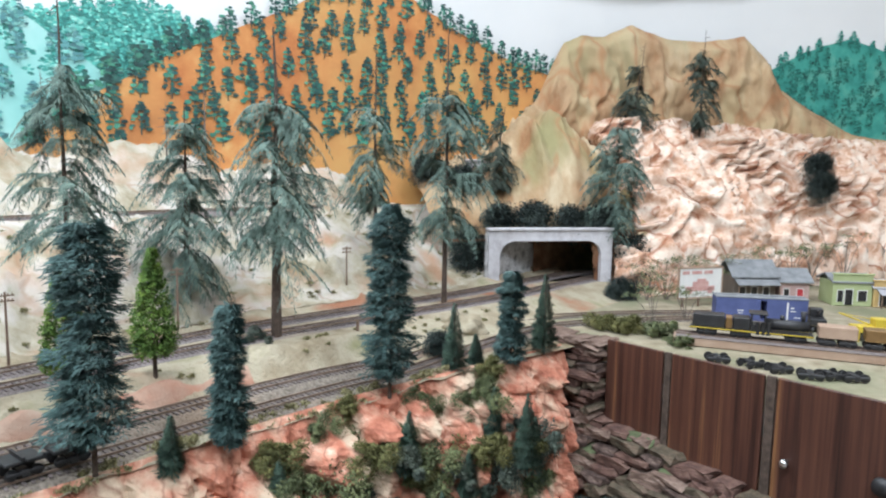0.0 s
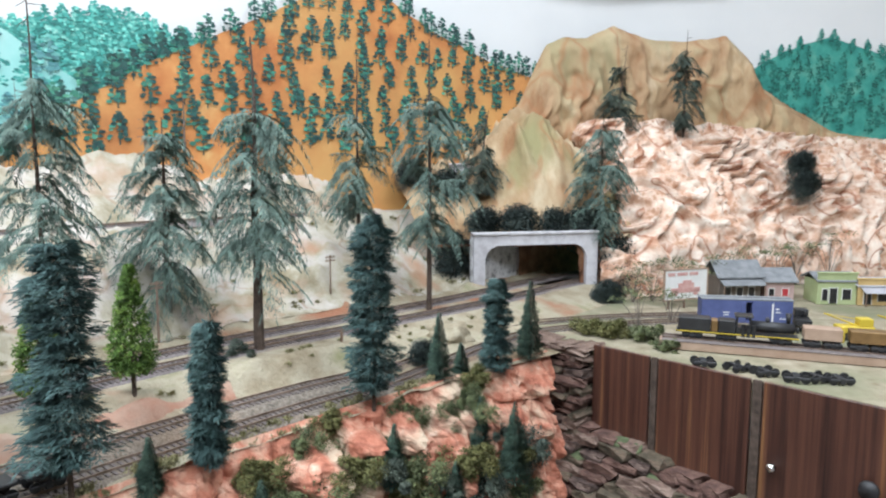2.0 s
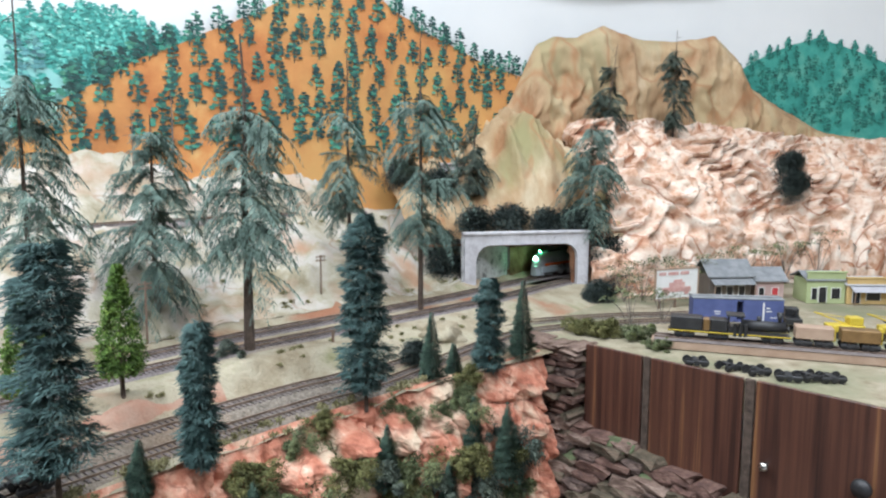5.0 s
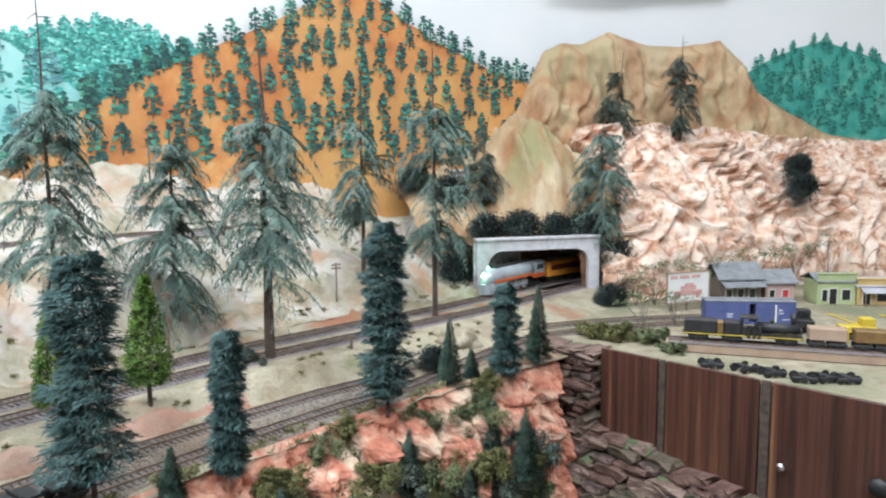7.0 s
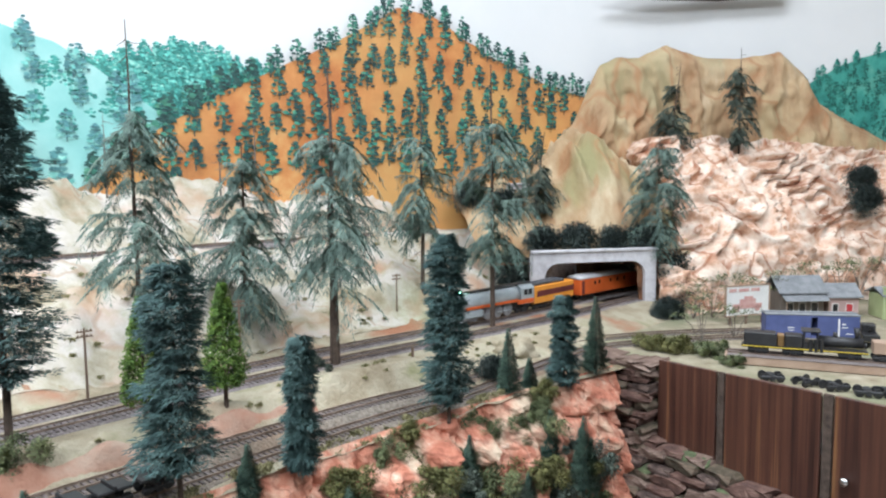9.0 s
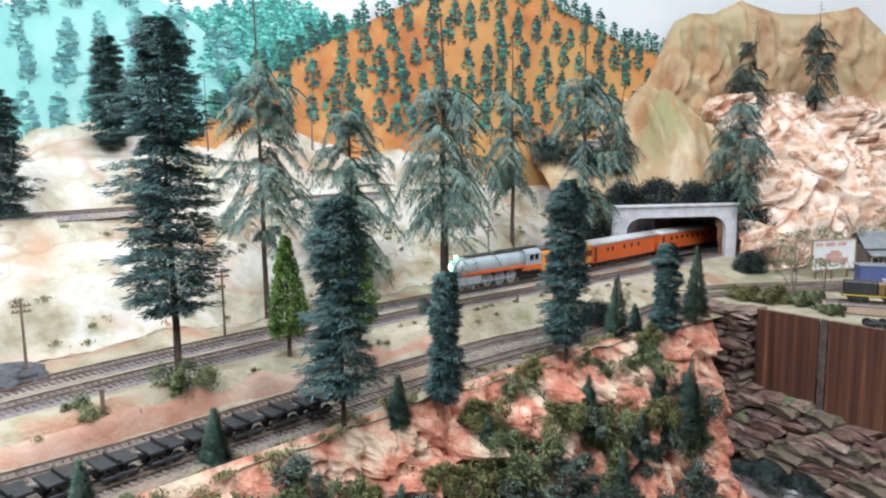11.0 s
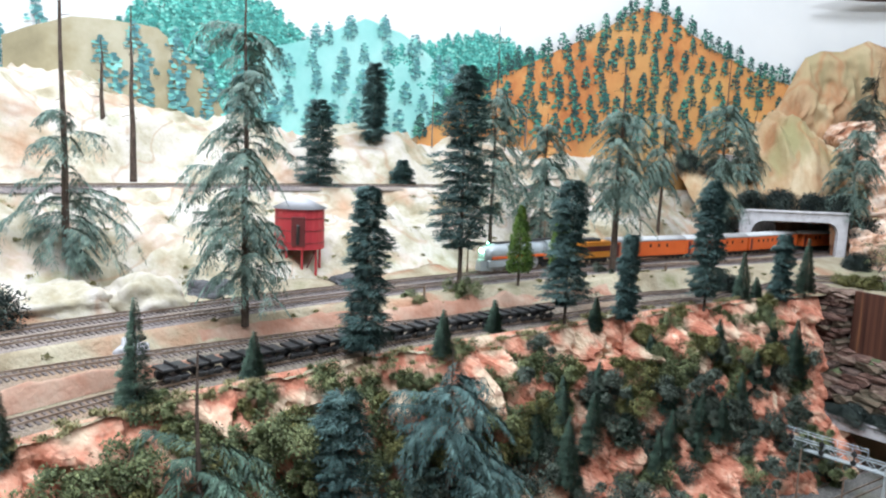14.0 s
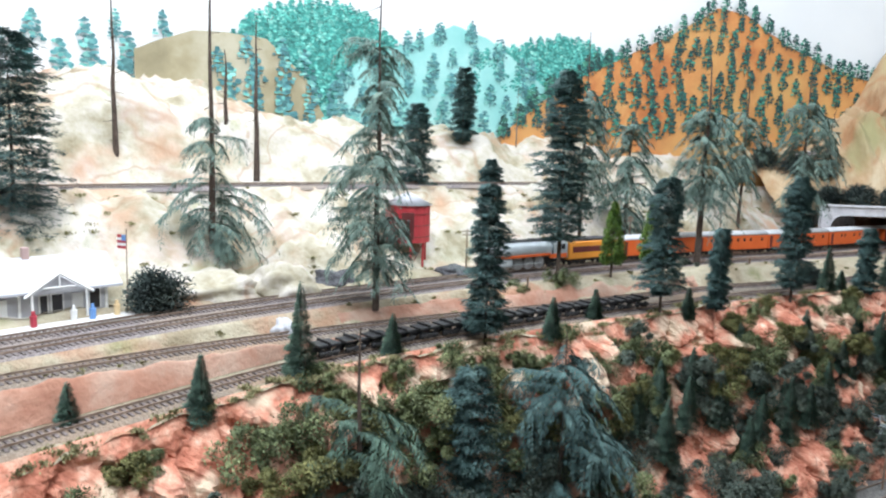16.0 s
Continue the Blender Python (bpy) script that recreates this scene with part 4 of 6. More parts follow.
# ---- foliage clumps ----
def leaf_clump(name, r, material, seed, squash=0.85, n=5200, leaf=0.0032, dense=False):
    rnd = random.Random(seed)
    ob = empty(name, Matrix(), "x", "bush")
    vs, fs = [], []
    lumps = [(Vector((rnd.gauss(0, 0.55), rnd.gauss(0, 0.55), rnd.uniform(-0.3, 0.9))) * r, rnd.uniform(0.22, 0.52) * r) for _ in range(11)]
    if dense:
        lumps = [(Vector((rnd.gauss(0, 0.3), rnd.gauss(0, 0.3), rnd.uniform(0.1, 0.55))) * r, rnd.uniform(0.55, 0.75) * r) for _ in range(8)]
    for k in range(n):
        c, q = rnd.choice(lumps)
        d = Vector((rnd.gauss(0, 1), rnd.gauss(0, 1), rnd.gauss(0.2, 1))).normalized()
        p = c + d * q * rnd.uniform(0.4, 1.15)
        p.z = p.z * squash
        blades(vs, fs, p, d + Vector((rnd.uniform(-1, 1), rnd.uniform(-1, 1), rnd.uniform(-1, 1))), leaf * rnd.uniform(0.6, 1.4), leaf * 0.38)
    mesh_of("foliage", vs, fs, material, ob)
    bm = bmesh.new()
    for k in range(4):
        a = k * 1.6
        rod(bm, (0, 0, -0.01), (math.cos(a) * r * 0.5, math.sin(a) * r * 0.5, r * 0.4), 0.0012, 0.0006, 5, False)
    part("stem", bm, BARK, ob)
    return ob


OLIVE2 = mat("yellow_olive_foliage", [(0.3, (0.04, 0.045, 0.012)), (0.5, (0.12, 0.12, 0.04)), (0.7, (0.26, 0.24, 0.09))], 35, 0.9, island=0.4)
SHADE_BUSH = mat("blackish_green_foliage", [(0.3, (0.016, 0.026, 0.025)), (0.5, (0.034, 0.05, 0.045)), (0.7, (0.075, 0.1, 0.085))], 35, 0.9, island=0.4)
CLUMPS = [leaf_clump("bush", 0.03, BUSH, 1), leaf_clump("bush", 0.03, DARK_BUSH, 2), leaf_clump("bush", 0.03, OLIVE2, 3), leaf_clump("bush", 0.034, DARK_BUSH, 4, 1.3), leaf_clump("bush", 0.03, BUSH, 5, 1.1), leaf_clump("bush", 0.034, SHADE_BUSH, 6, 1.1, 8000, 0.003, True)]
TEXT = ["olive-green leafy bush on the cliff", "dark green leafy bush on the cliff", "yellow-olive leafy bush on the cliff", "tall dark bush on the cliff", "shaggy olive bush on the cliff", "dense dark bush"]
for c in CLUMPS:
    c.matrix_basis = pose(1.6, 1.0, 1.07)
first = [True] * 6


def bush(kind, m, scale=1.0, label=None, group="bushes of the layout"):
    if first[kind]:
        ob, first[kind] = CLUMPS[kind], False
        ob.matrix_basis = m @ Matrix.Scale(scale, 4)
    else:
        CL = CLUMPS[kind]
        ob = copy_thing(CL, m)
        ob.matrix_basis = m @ Matrix.Scale(scale, 4)
    return tagged(ob, label or TEXT[kind], "bush", group)


rnd = random.Random(77)


def on_cliff(s, v, out=0.0):
    x, y, z = cliff_face(s, v)
    a, b = MAIN.at(s, 0), MAIN.at(s, -out)
    return x + b[0] - a[0], y + b[1] - a[1], z


# bushes grow in the joints between the blocks, with bare rock between
for col in np.arange(0.36, 2.46, 0.036):
    for v in np.arange(0.02, 0.9, 0.085):
        s, vv = col + rnd.uniform(-0.014, 0.014), min(0.98, max(0.01, v + rnd.uniform(-0.04, 0.04)))
        x, y, z = on_cliff(s, vv, 0.004)
        near = min(facet(x, y, z)[0] for x, y, z in (on_cliff(s, vv), on_cliff(s + 0.012, vv)))
        if near > (0.6 if s < 1.6 else 0.42) or rnd.random() > (0.8 if vv > 0.12 else 0.6):
            continue
        kind = rnd.choice((0, 0, 1, 2, 2, 4, 4) if vv < 0.35 else (0, 1, 1, 1, 3, 3, 4))
        bush(kind, put(x, y, z - 0.012, rnd.uniform(0, 360)), rnd.uniform(0.65, 1.1) * (0.75 if vv < 0.1 else 1))

for i, (x, y, z, h) in enumerate(((0.07, 0.886, 0.981, 0.072), (0.115, 0.897, 0.938, 0.105), (-0.156, 0.668, 0.981, 0.063), (-0.186, 0.57, 0.891, 0.097), (-0.279, 0.484, 0.919, 0.08), (-0.312, 0.44, 0.912, 0.08), (-0.233, 0.557, 0.951, 0.072), (-0.267, 0.457, 0.868, 0.102), (-0.123, 0.658, 0.922, 0.072), (-0.071, 0.662, 0.851, 0.11), (-0.034, 0.794, 0.98, 0.073), (0.005, 0.767, 0.891, 0.078), (0.037, 0.826, 0.934, 0.06), (-0.138, 0.584, 0.843, 0.07), (-0.282, 0.507, 0.957, 0.053), (-0.238, 0.511, 0.899, 0.089), (-0.118, 0.616, 0.857, 0.085), (-0.078, 0.68, 0.83, 0.12), (-0.153, 0.666, 0.973, 0.068), (-0.354, 0.348, 0.862, 0.09), (0.13, 0.93, 0.9, 0.1), (0.06, 0.84, 0.86, 0.09), (-0.03, 0.72, 0.86, 0.08))):
    cone_tree(put(x, y, z - 0.004), h, h * 0.36 + 0.01, "dark green cone conifer clinging to the red cliff", 40 + i)

# tall trees that rise from the foot of the cliff
fern_fir(put(-0.405, 0.315, 0.76), 0.325, 0.2, "tall fir rooted below the cliff with blue-grey fronds", 51, 0.3, 0.0045, 1.2, droop=0.5, mat_=SPRUCE)
spruce(put(-0.5, 0.2, 0.78), 0.27, 0.1, "shaggy blue-green spruce rooted low on the cliff", 0.1, seed=52, waists=((0.5, 0.3, 0.06),))
fern_fir(put(-0.592, 0.068, 0.77), 0.355, 0.2, "dark drooping fir with a stout bare top", 53, 0.25, 0.006, 1.2, droop=0.6, mat_=DARK_CONE, crown_top=0.75)


# ---- stacked slab-stone wall between the cliff and the yard ----
SLAB_RED = mat("red_brown_slab", [(0.3, (0.047, 0.023, 0.019)), (0.5, (0.125, 0.066, 0.050)), (0.68, (0.226, 0.140, 0.109))], 2.2, 0.85, bump=1.0, bump_scale=7, detail=10)
SLAB_TAN = mat("tan_slab", [(0.3, (0.078, 0.047, 0.035)), (0.5, (0.179, 0.117, 0.090)), (0.68, (0.296, 0.218, 0.172))], 2.2, 0.85, bump=1.0, bump_scale=7, detail=10)
SLAB_MOSS = mat("mossy_slab", [(0.3, (0.039, 0.031, 0.020)), (0.5, (0.094, 0.074, 0.047)), (0.68, (0.172, 0.117, 0.086))], 2.2, 0.9, bump=1.0, bump_scale=7, detail=10)
GREEN_TURF = mat("green_turf", [(0.3, (0.045, 0.06, 0.028)), (0.6, (0.11, 0.135, 0.065))], 60, 0.95, bump=0.6)
FRONTLINE = Matrix(((0.679, 0.734, 0, 0.249), (-0.734, 0.679, 0, 1.04), (0, 0, 1, 0), (0, 0, 0, 1)))


def slab_wall():
    ob = empty("stone_wall", Matrix(), "retaining wall of stacked red-brown slab stones with moss", "stone wall")
    ob["kind"] = "structure"
    rnd = random.Random(5)
    shapes = []
    for k in range(15):
        bm = bmesh.new()
        box(bm, -0.5, -0.5, -0.5, 0.5, 0.5, 0.5)
        bmesh.ops.subdivide_edges(bm, edges=bm.edges, cuts=1, use_grid_fill=True)
        for v in bm.verts:
            v.co += Vector((rnd.uniform(-0.13, 0.13), rnd.uniform(-0.1, 0.1), rnd.uniform(-0.16, 0.16)))
            v.co.x *= 1 - 0.35 * abs(v.co.z)
            v.co.y *= 1 - 0.2 * abs(v.co.z)
        me = bpy.data.meshes.new("slab")
        bm.to_mesh(me)
        bm.free()
        me.materials.append((SLAB_RED, SLAB_TAN, STONE_SLAB, SLAB_RED, SLAB_MOSS)[k % 5])
        shapes.append(me)

    def lay(a, off, z, w, d, h):
        st = new("slab", rnd.choice(shapes))
        st.parent = ob
        st.matrix_basis = FRONTLINE @ pose(a, -off, z, rnd.uniform(-4, 4), rnd.uniform(-4, 4), rnd.uniform(-10, 10)) @ Matrix.Diagonal((w, d, h, 1))

    # the column beside the fascia
    z = 0.87
    while z < 1.068:
        h = rnd.uniform(0.007, 0.014)
        a = -0.112 + rnd.uniform(-0.006, 0.004)
        while a < -0.014:
            w = min(rnd.uniform(0.026, 0.062), 0.002 - a)
            lay(a + w / 2, 0.004 + rnd.uniform(-0.006, 0.008) + (1.07 - z) * 0.12, z + h / 2, w, 0.05, h)
            a += w * 0.95
        z += h * 1.02
    # the bank that runs along below the fascia
    for row in range(7):
        a = -0.07 + rnd.uniform(-0.01, 0.01)
        while a < 0.62:
            w = rnd.uniform(0.028, 0.06)
            top = 0.956 - 0.16 * max(a, 0)
            z = top - 0.002 - row * 0.0118 * (1 - 0.3 * ease(0, 0.3, a)) + rnd.uniform(-0.003, 0.003)
            lay(a + w / 2, 0.014 + row * 0.0075 + rnd.uniform(-0.004, 0.005), z, w, 0.046, rnd.uniform(0.011, 0.017))
            a += w * 0.98
    # moss pads on the upper stones
    for k in range(11):
        a = rnd.uniform(-0.06, 0.4)
        bm = bmesh.new()
        bmesh.ops.create_icosphere(bm, subdivisions=2, radius=1.0)
        for v in bm.verts:
            v.co *= 1 + 0.35 * noise.noise(v.co * 2.2 + Vector((k * 7, 0, 0)))
            v.co = Vector((v.co.x * rnd.uniform(0.011, 0.013), v.co.y * 0.012, v.co.z * 0.003))
        pad = part("moss", bm, GREEN_TURF, ob, "patch of green moss")
        pad.matrix_basis = FRONTLINE @ pose(a, -0.024 - 0.012 * (k % 3), 0.962 - 0.16 * max(a, 0) - 0.018 * (k % 3), 22, 0, 0)
    return ob


slab_wall()
bm = bmesh.new()
box(bm, -0.11, 0.004, 0.75, 0.65, 0.15, 0.94, 0.0, FRONTLINE)
box(bm, -0.08, -0.06, 0.85, 0.65, 0.004, 0.862, 0.0, FRONTLINE)
tagged(part("wall_core", bm, BROWN_HILL), "dark earth core behind the slab stones", kind="structure")


# ---- fascia fittings ----
CHROME = mat("bright_metal", [(0.3, (0.6, 0.6, 0.6)), (0.7, (0.75, 0.75, 0.74))], 30, 0.25, metal=1.0)
BLACK = mat("black_paint", [(0.3, (0.012, 0.012, 0.013)), (0.7, (0.035, 0.035, 0.037))], 60, 0.5)
for a, z, m_, text in ((0.266, 0.977, CHROME, "round chrome pull knob on the walnut fascia"), (0.372, 0.985, BLACK, "round black plastic knob on the walnut fascia")):
    kx, ky = 0.249 + a * 0.679, 1.04 - a * 0.734
    ob = empty("control_knob", pose(kx - 0.0044, ky - 0.0041, z, 90, 0, -47), text, "knob", "fascia knobs")
    bm = bmesh.new()
    rod(bm, (0, 0, -0.001), (0, 0, 0.008), 0.0028, 0.0028, 12)
    part("stem", bm, m_, ob)
    bm = bmesh.new()
    r = 0.0055 if m_ is CHROME else 0.011
    rod(bm, (0, 0, 0.008), (0, 0, 0.013), r, r * 0.92, 20)
    part("cap", bm, m_, ob, "", True)


# ---- paints for models ----
SILVER = mat("silver_grey_enamel", [(0.3, (0.36, 0.41, 0.43)), (0.7, (0.5, 0.55, 0.57))], 40, 0.35, metal=0.2)
ORANGE = mat("orange_enamel", [(0.3, (0.62, 0.11, 0.022)), (0.7, (0.7, 0.135, 0.03))], 30, 0.4)
AMBER = mat("amber_enamel", [(0.3, (0.75, 0.27, 0.03)), (0.7, (0.82, 0.33, 0.05))], 30, 0.4)
MAROON = mat("maroon_enamel", [(0.3, (0.1, 0.02, 0.02)), (0.7, (0.15, 0.03, 0.03))], 30, 0.45)
ROOF_GREY = mat("light_grey_roof", [(0.3, (0.5, 0.51, 0.52)), (0.7, (0.64, 0.65, 0.66))], 50, 0.6)
GREY_METAL = mat("grey_metal", [(0.3, (0.3, 0.3, 0.31)), (0.7, (0.45, 0.45, 0.46))], 60, 0.45, metal=0.4)
DARK_GLASS = mat("dark_window", [(0.3, (0.01, 0.01, 0.012)), (0.7, (0.03, 0.03, 0.035))], 20, 0.15)
BLUE = mat("blue_boxcar_paint", [(0.3, (0.06, 0.08, 0.2)), (0.7, (0.095, 0.12, 0.28))], 40, 0.6)
WHITE = mat("white_lettering", [(0.3, (0.68, 0.68, 0.66)), (0.7, (0.78, 0.78, 0.76))], 40, 0.6)
BEIGE = mat("beige_girder", [(0.3, (0.3, 0.2, 0.14)), (0.7, (0.42, 0.3, 0.22))], 30, 0.7, bump=0.2)
BRONZE = mat("brown_brass", [(0.3, (0.16, 0.09, 0.035)), (0.7, (0.28, 0.17, 0.07))], 60, 0.45, metal=0.3)
YELLOW = mat("yellow_enamel", [(0.3, (0.52, 0.38, 0.04)), (0.7, (0.66, 0.5, 0.06))], 40, 0.45)
RED = mat("red_tank_paint", [(0.3, (0.33, 0.02, 0.03)), (0.5, (0.45, 0.035, 0.045)), (0.7, (0.52, 0.06, 0.065))], 20, 0.6, stretch=(4, 4, 0.6))
TIN = mat("pale_tin_roof", [(0.3, (0.37, 0.37, 0.4)), (0.7, (0.49, 0.49, 0.52))], 30, 0.5)
GREY_WALL = mat("grey_clapboard", [(0.3, (0.36, 0.36, 0.38)), (0.7, (0.46, 0.46, 0.48))], 40, 0.75)
SLATE = mat("slate_roof", [(0.3, (0.15, 0.16, 0.17)), (0.7, (0.27, 0.28, 0.29))], 60, 0.8, bump=0.4)
GREEN_WALL = mat("pale_green_clapboard", [(0.3, (0.34, 0.4, 0.2)), (0.7, (0.44, 0.5, 0.27))], 30, 0.75)
YELLOW_WALL = mat("ochre_clapboard", [(0.3, (0.5, 0.34, 0.13)), (0.7, (0.62, 0.44, 0.2))], 30, 0.75)
PINK_WALL = mat("dusty_pink_wall", [(0.3, (0.4, 0.27, 0.25)), (0.7, (0.5, 0.36, 0.33))], 30, 0.75)
PLATFORM = mat("pale_platform", [(0.3, (0.5, 0.49, 0.47)), (0.7, (0.62, 0.61, 0.59))], 30, 0.85)
COAL = mat("grey_coal_heap", [(0.3, (0.03, 0.03, 0.035)), (0.7, (0.12, 0.12, 0.13))], 160, 0.7, bump=1.0, bump_scale=220)
POLE = mat("pole_wood", [(0.3, (0.14, 0.09, 0.065)), (0.7, (0.26, 0.18, 0.13))], 60, 0.9)
HEADLIGHT = glow("headlight_glow", (0.35, 1.0, 0.6), 130.0)
GREEN_LENS = glow("green_lamp_glow", (0.1, 1.0, 0.45), 120.0)


def hull(name, sections, material, parent, label="", smooth_faces=False):
    """A skin over cross sections [(x, [(y, z), ...])], closed at both ends."""
    bm = bmesh.new()
    rings = [[bm.verts.new((x, y, z)) for y, z in pts] for x, pts in sections]
    n = len(rings[0])
    for a, b in zip(rings, rings[1:]):
        for i in range(n):
            j = (i + 1) % n
            bm.faces.new((a[i], a[j], b[j], b[i]))
    bm.faces.new(rings[0][::-1])
    bm.faces.new(rings[-1])
    bmesh.ops.recalc_face_normals(bm, faces=bm.faces)
    return part(name, bm, material, parent, label, smooth_faces)


def arc(w, z0, z1, n=10, flat=1.0):
    """A body section: upright sides and a round top."""
    pts = [(-w, z0)]
    for k in range(n + 1):
        a = math.pi - math.pi * k / n
        pts.append((w * math.cos(a), z1 - w * flat + w * flat * math.sin(a)))
    return pts + [(w, z0)]


def wheel(r, x, y, parent, material=GREY_METAL, thick=0.003, spokes=0):
    bm = bmesh.new()
    rod(bm, (0, -thick / 2, 0), (0, thick / 2, 0), r, r, 20)
    rod(bm, (0, -thick, 0), (0, thick, 0), r * 0.28, r * 0.28, 10)
    for k in range(spokes):
        a = 2 * math.pi * k / spokes
        rod(bm, (0, thick * 0.45 * math.copysign(1, y), 0), (math.cos(a) * r * 0.86, thick * 0.6 * math.copysign(1, y), math.sin(a) * r * 0.86), r * 0.09, r * 0.07, 5)
    ob = part("wheel", bm, material, parent)
    ob.matrix_basis = pose(x, y, r)
    return ob


def bogie(x, parent, r=0.0052, gap=0.026, w=0.0082, material=BLACK):
    bm = bmesh.new()
    for side in (-1, 1):
        box(bm, x - gap / 2 - 0.005, side * (w + 0.002), r * 0.75, x + gap / 2 + 0.005, side * (w + 0.0035), r * 1.45, 0.0006)
        box(bm, x - 0.003, side * (w + 0.0015), r * 0.35, x + 0.003, side * (w + 0.004), r * 1.6, 0.0004)
    box(bm, x - 0.004, -w, r * 0.9, x + 0.004, w, r * 1.5)
    ob = part("bogie", bm, material, parent)
    for gx in (-gap / 2, gap / 2):
        for side in (-1, 1):
            wheel(r, x + gx, side * w, ob, material, 0.002)
    return ob


# ---- the streamlined train ----
DRIVERS = []


def locomotive():
    ob = empty("steam_locomotive", Matrix(), "streamlined silver and orange steam locomotive with lit headlamp", "locomotive")
    L = 0.19
    prof = []
    for x, w, z1 in ((L, 0.006, 0.030), (L - 0.002, 0.0115, 0.041), (L - 0.008, 0.0152, 0.0475), (L - 0.02, 0.0165, 0.0505), (L - 0.05, 0.0165, 0.0515), (0.055, 0.0165, 0.0515), (0.04, 0.0168, 0.052)):
        prof.append((x, arc(w, 0.0235, z1, 12, 0.95)))
    hull("boiler_shroud", prof, SILVER, ob, "smooth silver-grey boiler casing", True)
    bm = bmesh.new()
    for side in (-1, 1):
        box(bm, 0.045, side * 0.0164, 0.0235, L - 0.012, side * 0.0178, 0.0285, 0.0004)
        box(bm, 0.002, side * 0.0166, 0.018, 0.046, side * 0.0182, 0.0265, 0.0004)
    part("orange_band", bm, ORANGE, ob, "orange running-board band")
    hull("cab", [(0.0, arc(0.017, 0.017, 0.053, 8, 0.5)), (0.036, arc(0.017, 0.017, 0.053, 8, 0.5))], SILVER, ob, "silver-grey cab")
    for side in (-1, 1):
        for x in (0.007, 0.019):
            bm = bmesh.new()
            box(bm, x, side * 0.0168, 0.034, x + 0.009, side * 0.0176, 0.044)
            part("cab_window", bm, DARK_GLASS, ob)
    hull("roof_strip", [(x, [(-0.008, z), (-0.006, z + 0.0022), (0.006, z + 0.0022), (0.008, z)]) for x, z in ((0.0, 0.0535), (0.04, 0.053), (0.1, 0.0515), (L - 0.03, 0.0505))], BLACK, ob, "black top cowling")
    bm = bmesh.new()
    box(bm, 0.07, -0.004, 0.052, 0.085, 0.004, 0.0555, 0.001)
    part("smoke_stack_cover", bm, BLACK, ob)
    bm = bmesh.new()
    for side in (-1, 1):
        box(bm, L - 0.055, side * 0.011, 0.008, L - 0.004, side * 0.0166, 0.022, 0.0015)
        rod(bm, (L - 0.05, side * 0.0165, 0.0115), (L - 0.125, side * 0.0165, 0.0115), 0.0009, 0.0009, 6)
    part("cylinder_skirt", bm, SILVER, ob, "grey skirt over the cylinders")
    hull("pilot", [(L - 0.012, [(-0.014, 0.003), (-0.014, 0.024), (0.014, 0.024), (0.014, 0.003)]), (L + 0.006, [(-0.008, 0.0025), (-0.006, 0.022), (0.006, 0.022), (0.008, 0.0025)])], SILVER, ob, "pale sloping pilot")
    bm = bmesh.new()
    box(bm, 0.0, -0.008, 0.009, L - 0.02, 0.008, 0.0235)
    part("frame", bm, BLACK, ob)
    bm = bmesh.new()
    bmesh.ops.create_uvsphere(bm, u_segments=10, v_segments=8, radius=0.0034, matrix=Matrix.Translation((L + 0.0005, 0, 0.0385)))
    part("headlamp", bm, HEADLIGHT, ob, "white lit headlamp")
    bm = bmesh.new()
    bmesh.ops.create_uvsphere(bm, u_segments=8, v_segments=6, radius=0.0016, matrix=Matrix.Translation((L - 0.014, 0.0, 0.0525)))
    part("marker_lamp", bm, GREEN_LENS, ob, "green lit marker lamp")
    for x in (0.066, 0.092, 0.118):
        for side in (-1, 1):
            DRIVERS.append((wheel(0.0118, x, side * 0.0092, ob, GREY_METAL, 0.003, 12), x, side * 0.0092))
    bogie(L - 0.03, ob, 0.0052, 0.024, material=GREY_METAL)
    bogie(0.028, ob, 0.0055, 0.022)
    return ob


def tender():
    ob = empty("tender", Matrix(), "amber and maroon streamlined tender with black coal deck", "tender")
    L = 0.138
    bm = bmesh.new()
    box(bm, 0.002, -0.0165, 0.012, L - 0.002, 0.0165, 0.046, 0.002)
    part("body", bm, AMBER, ob)
    bm = bmesh.new()
    for side in (-1, 1):
        box(bm, 0.004, side * 0.0163, 0.0255, L - 0.012, side * 0.0171, 0.0365, 0.0003)
    part("stripe", bm, MAROON, ob, "maroon side stripe")
    bm = bmesh.new()
    box(bm, 0.03, -0.013, 0.046, L - 0.006, 0.013, 0.0515, 0.0015)
    part("coal_bunker", bm, COAL, ob, "black coal load")
    bm = bmesh.new()
    box(bm, 0.004, -0.008, 0.007, L - 0.004, 0.008, 0.012)
    part("underframe", bm, BLACK, ob)
    bogie(0.03, ob, 0.0055, 0.034)
    bogie(L - 0.03, ob, 0.0055, 0.034)
    return ob


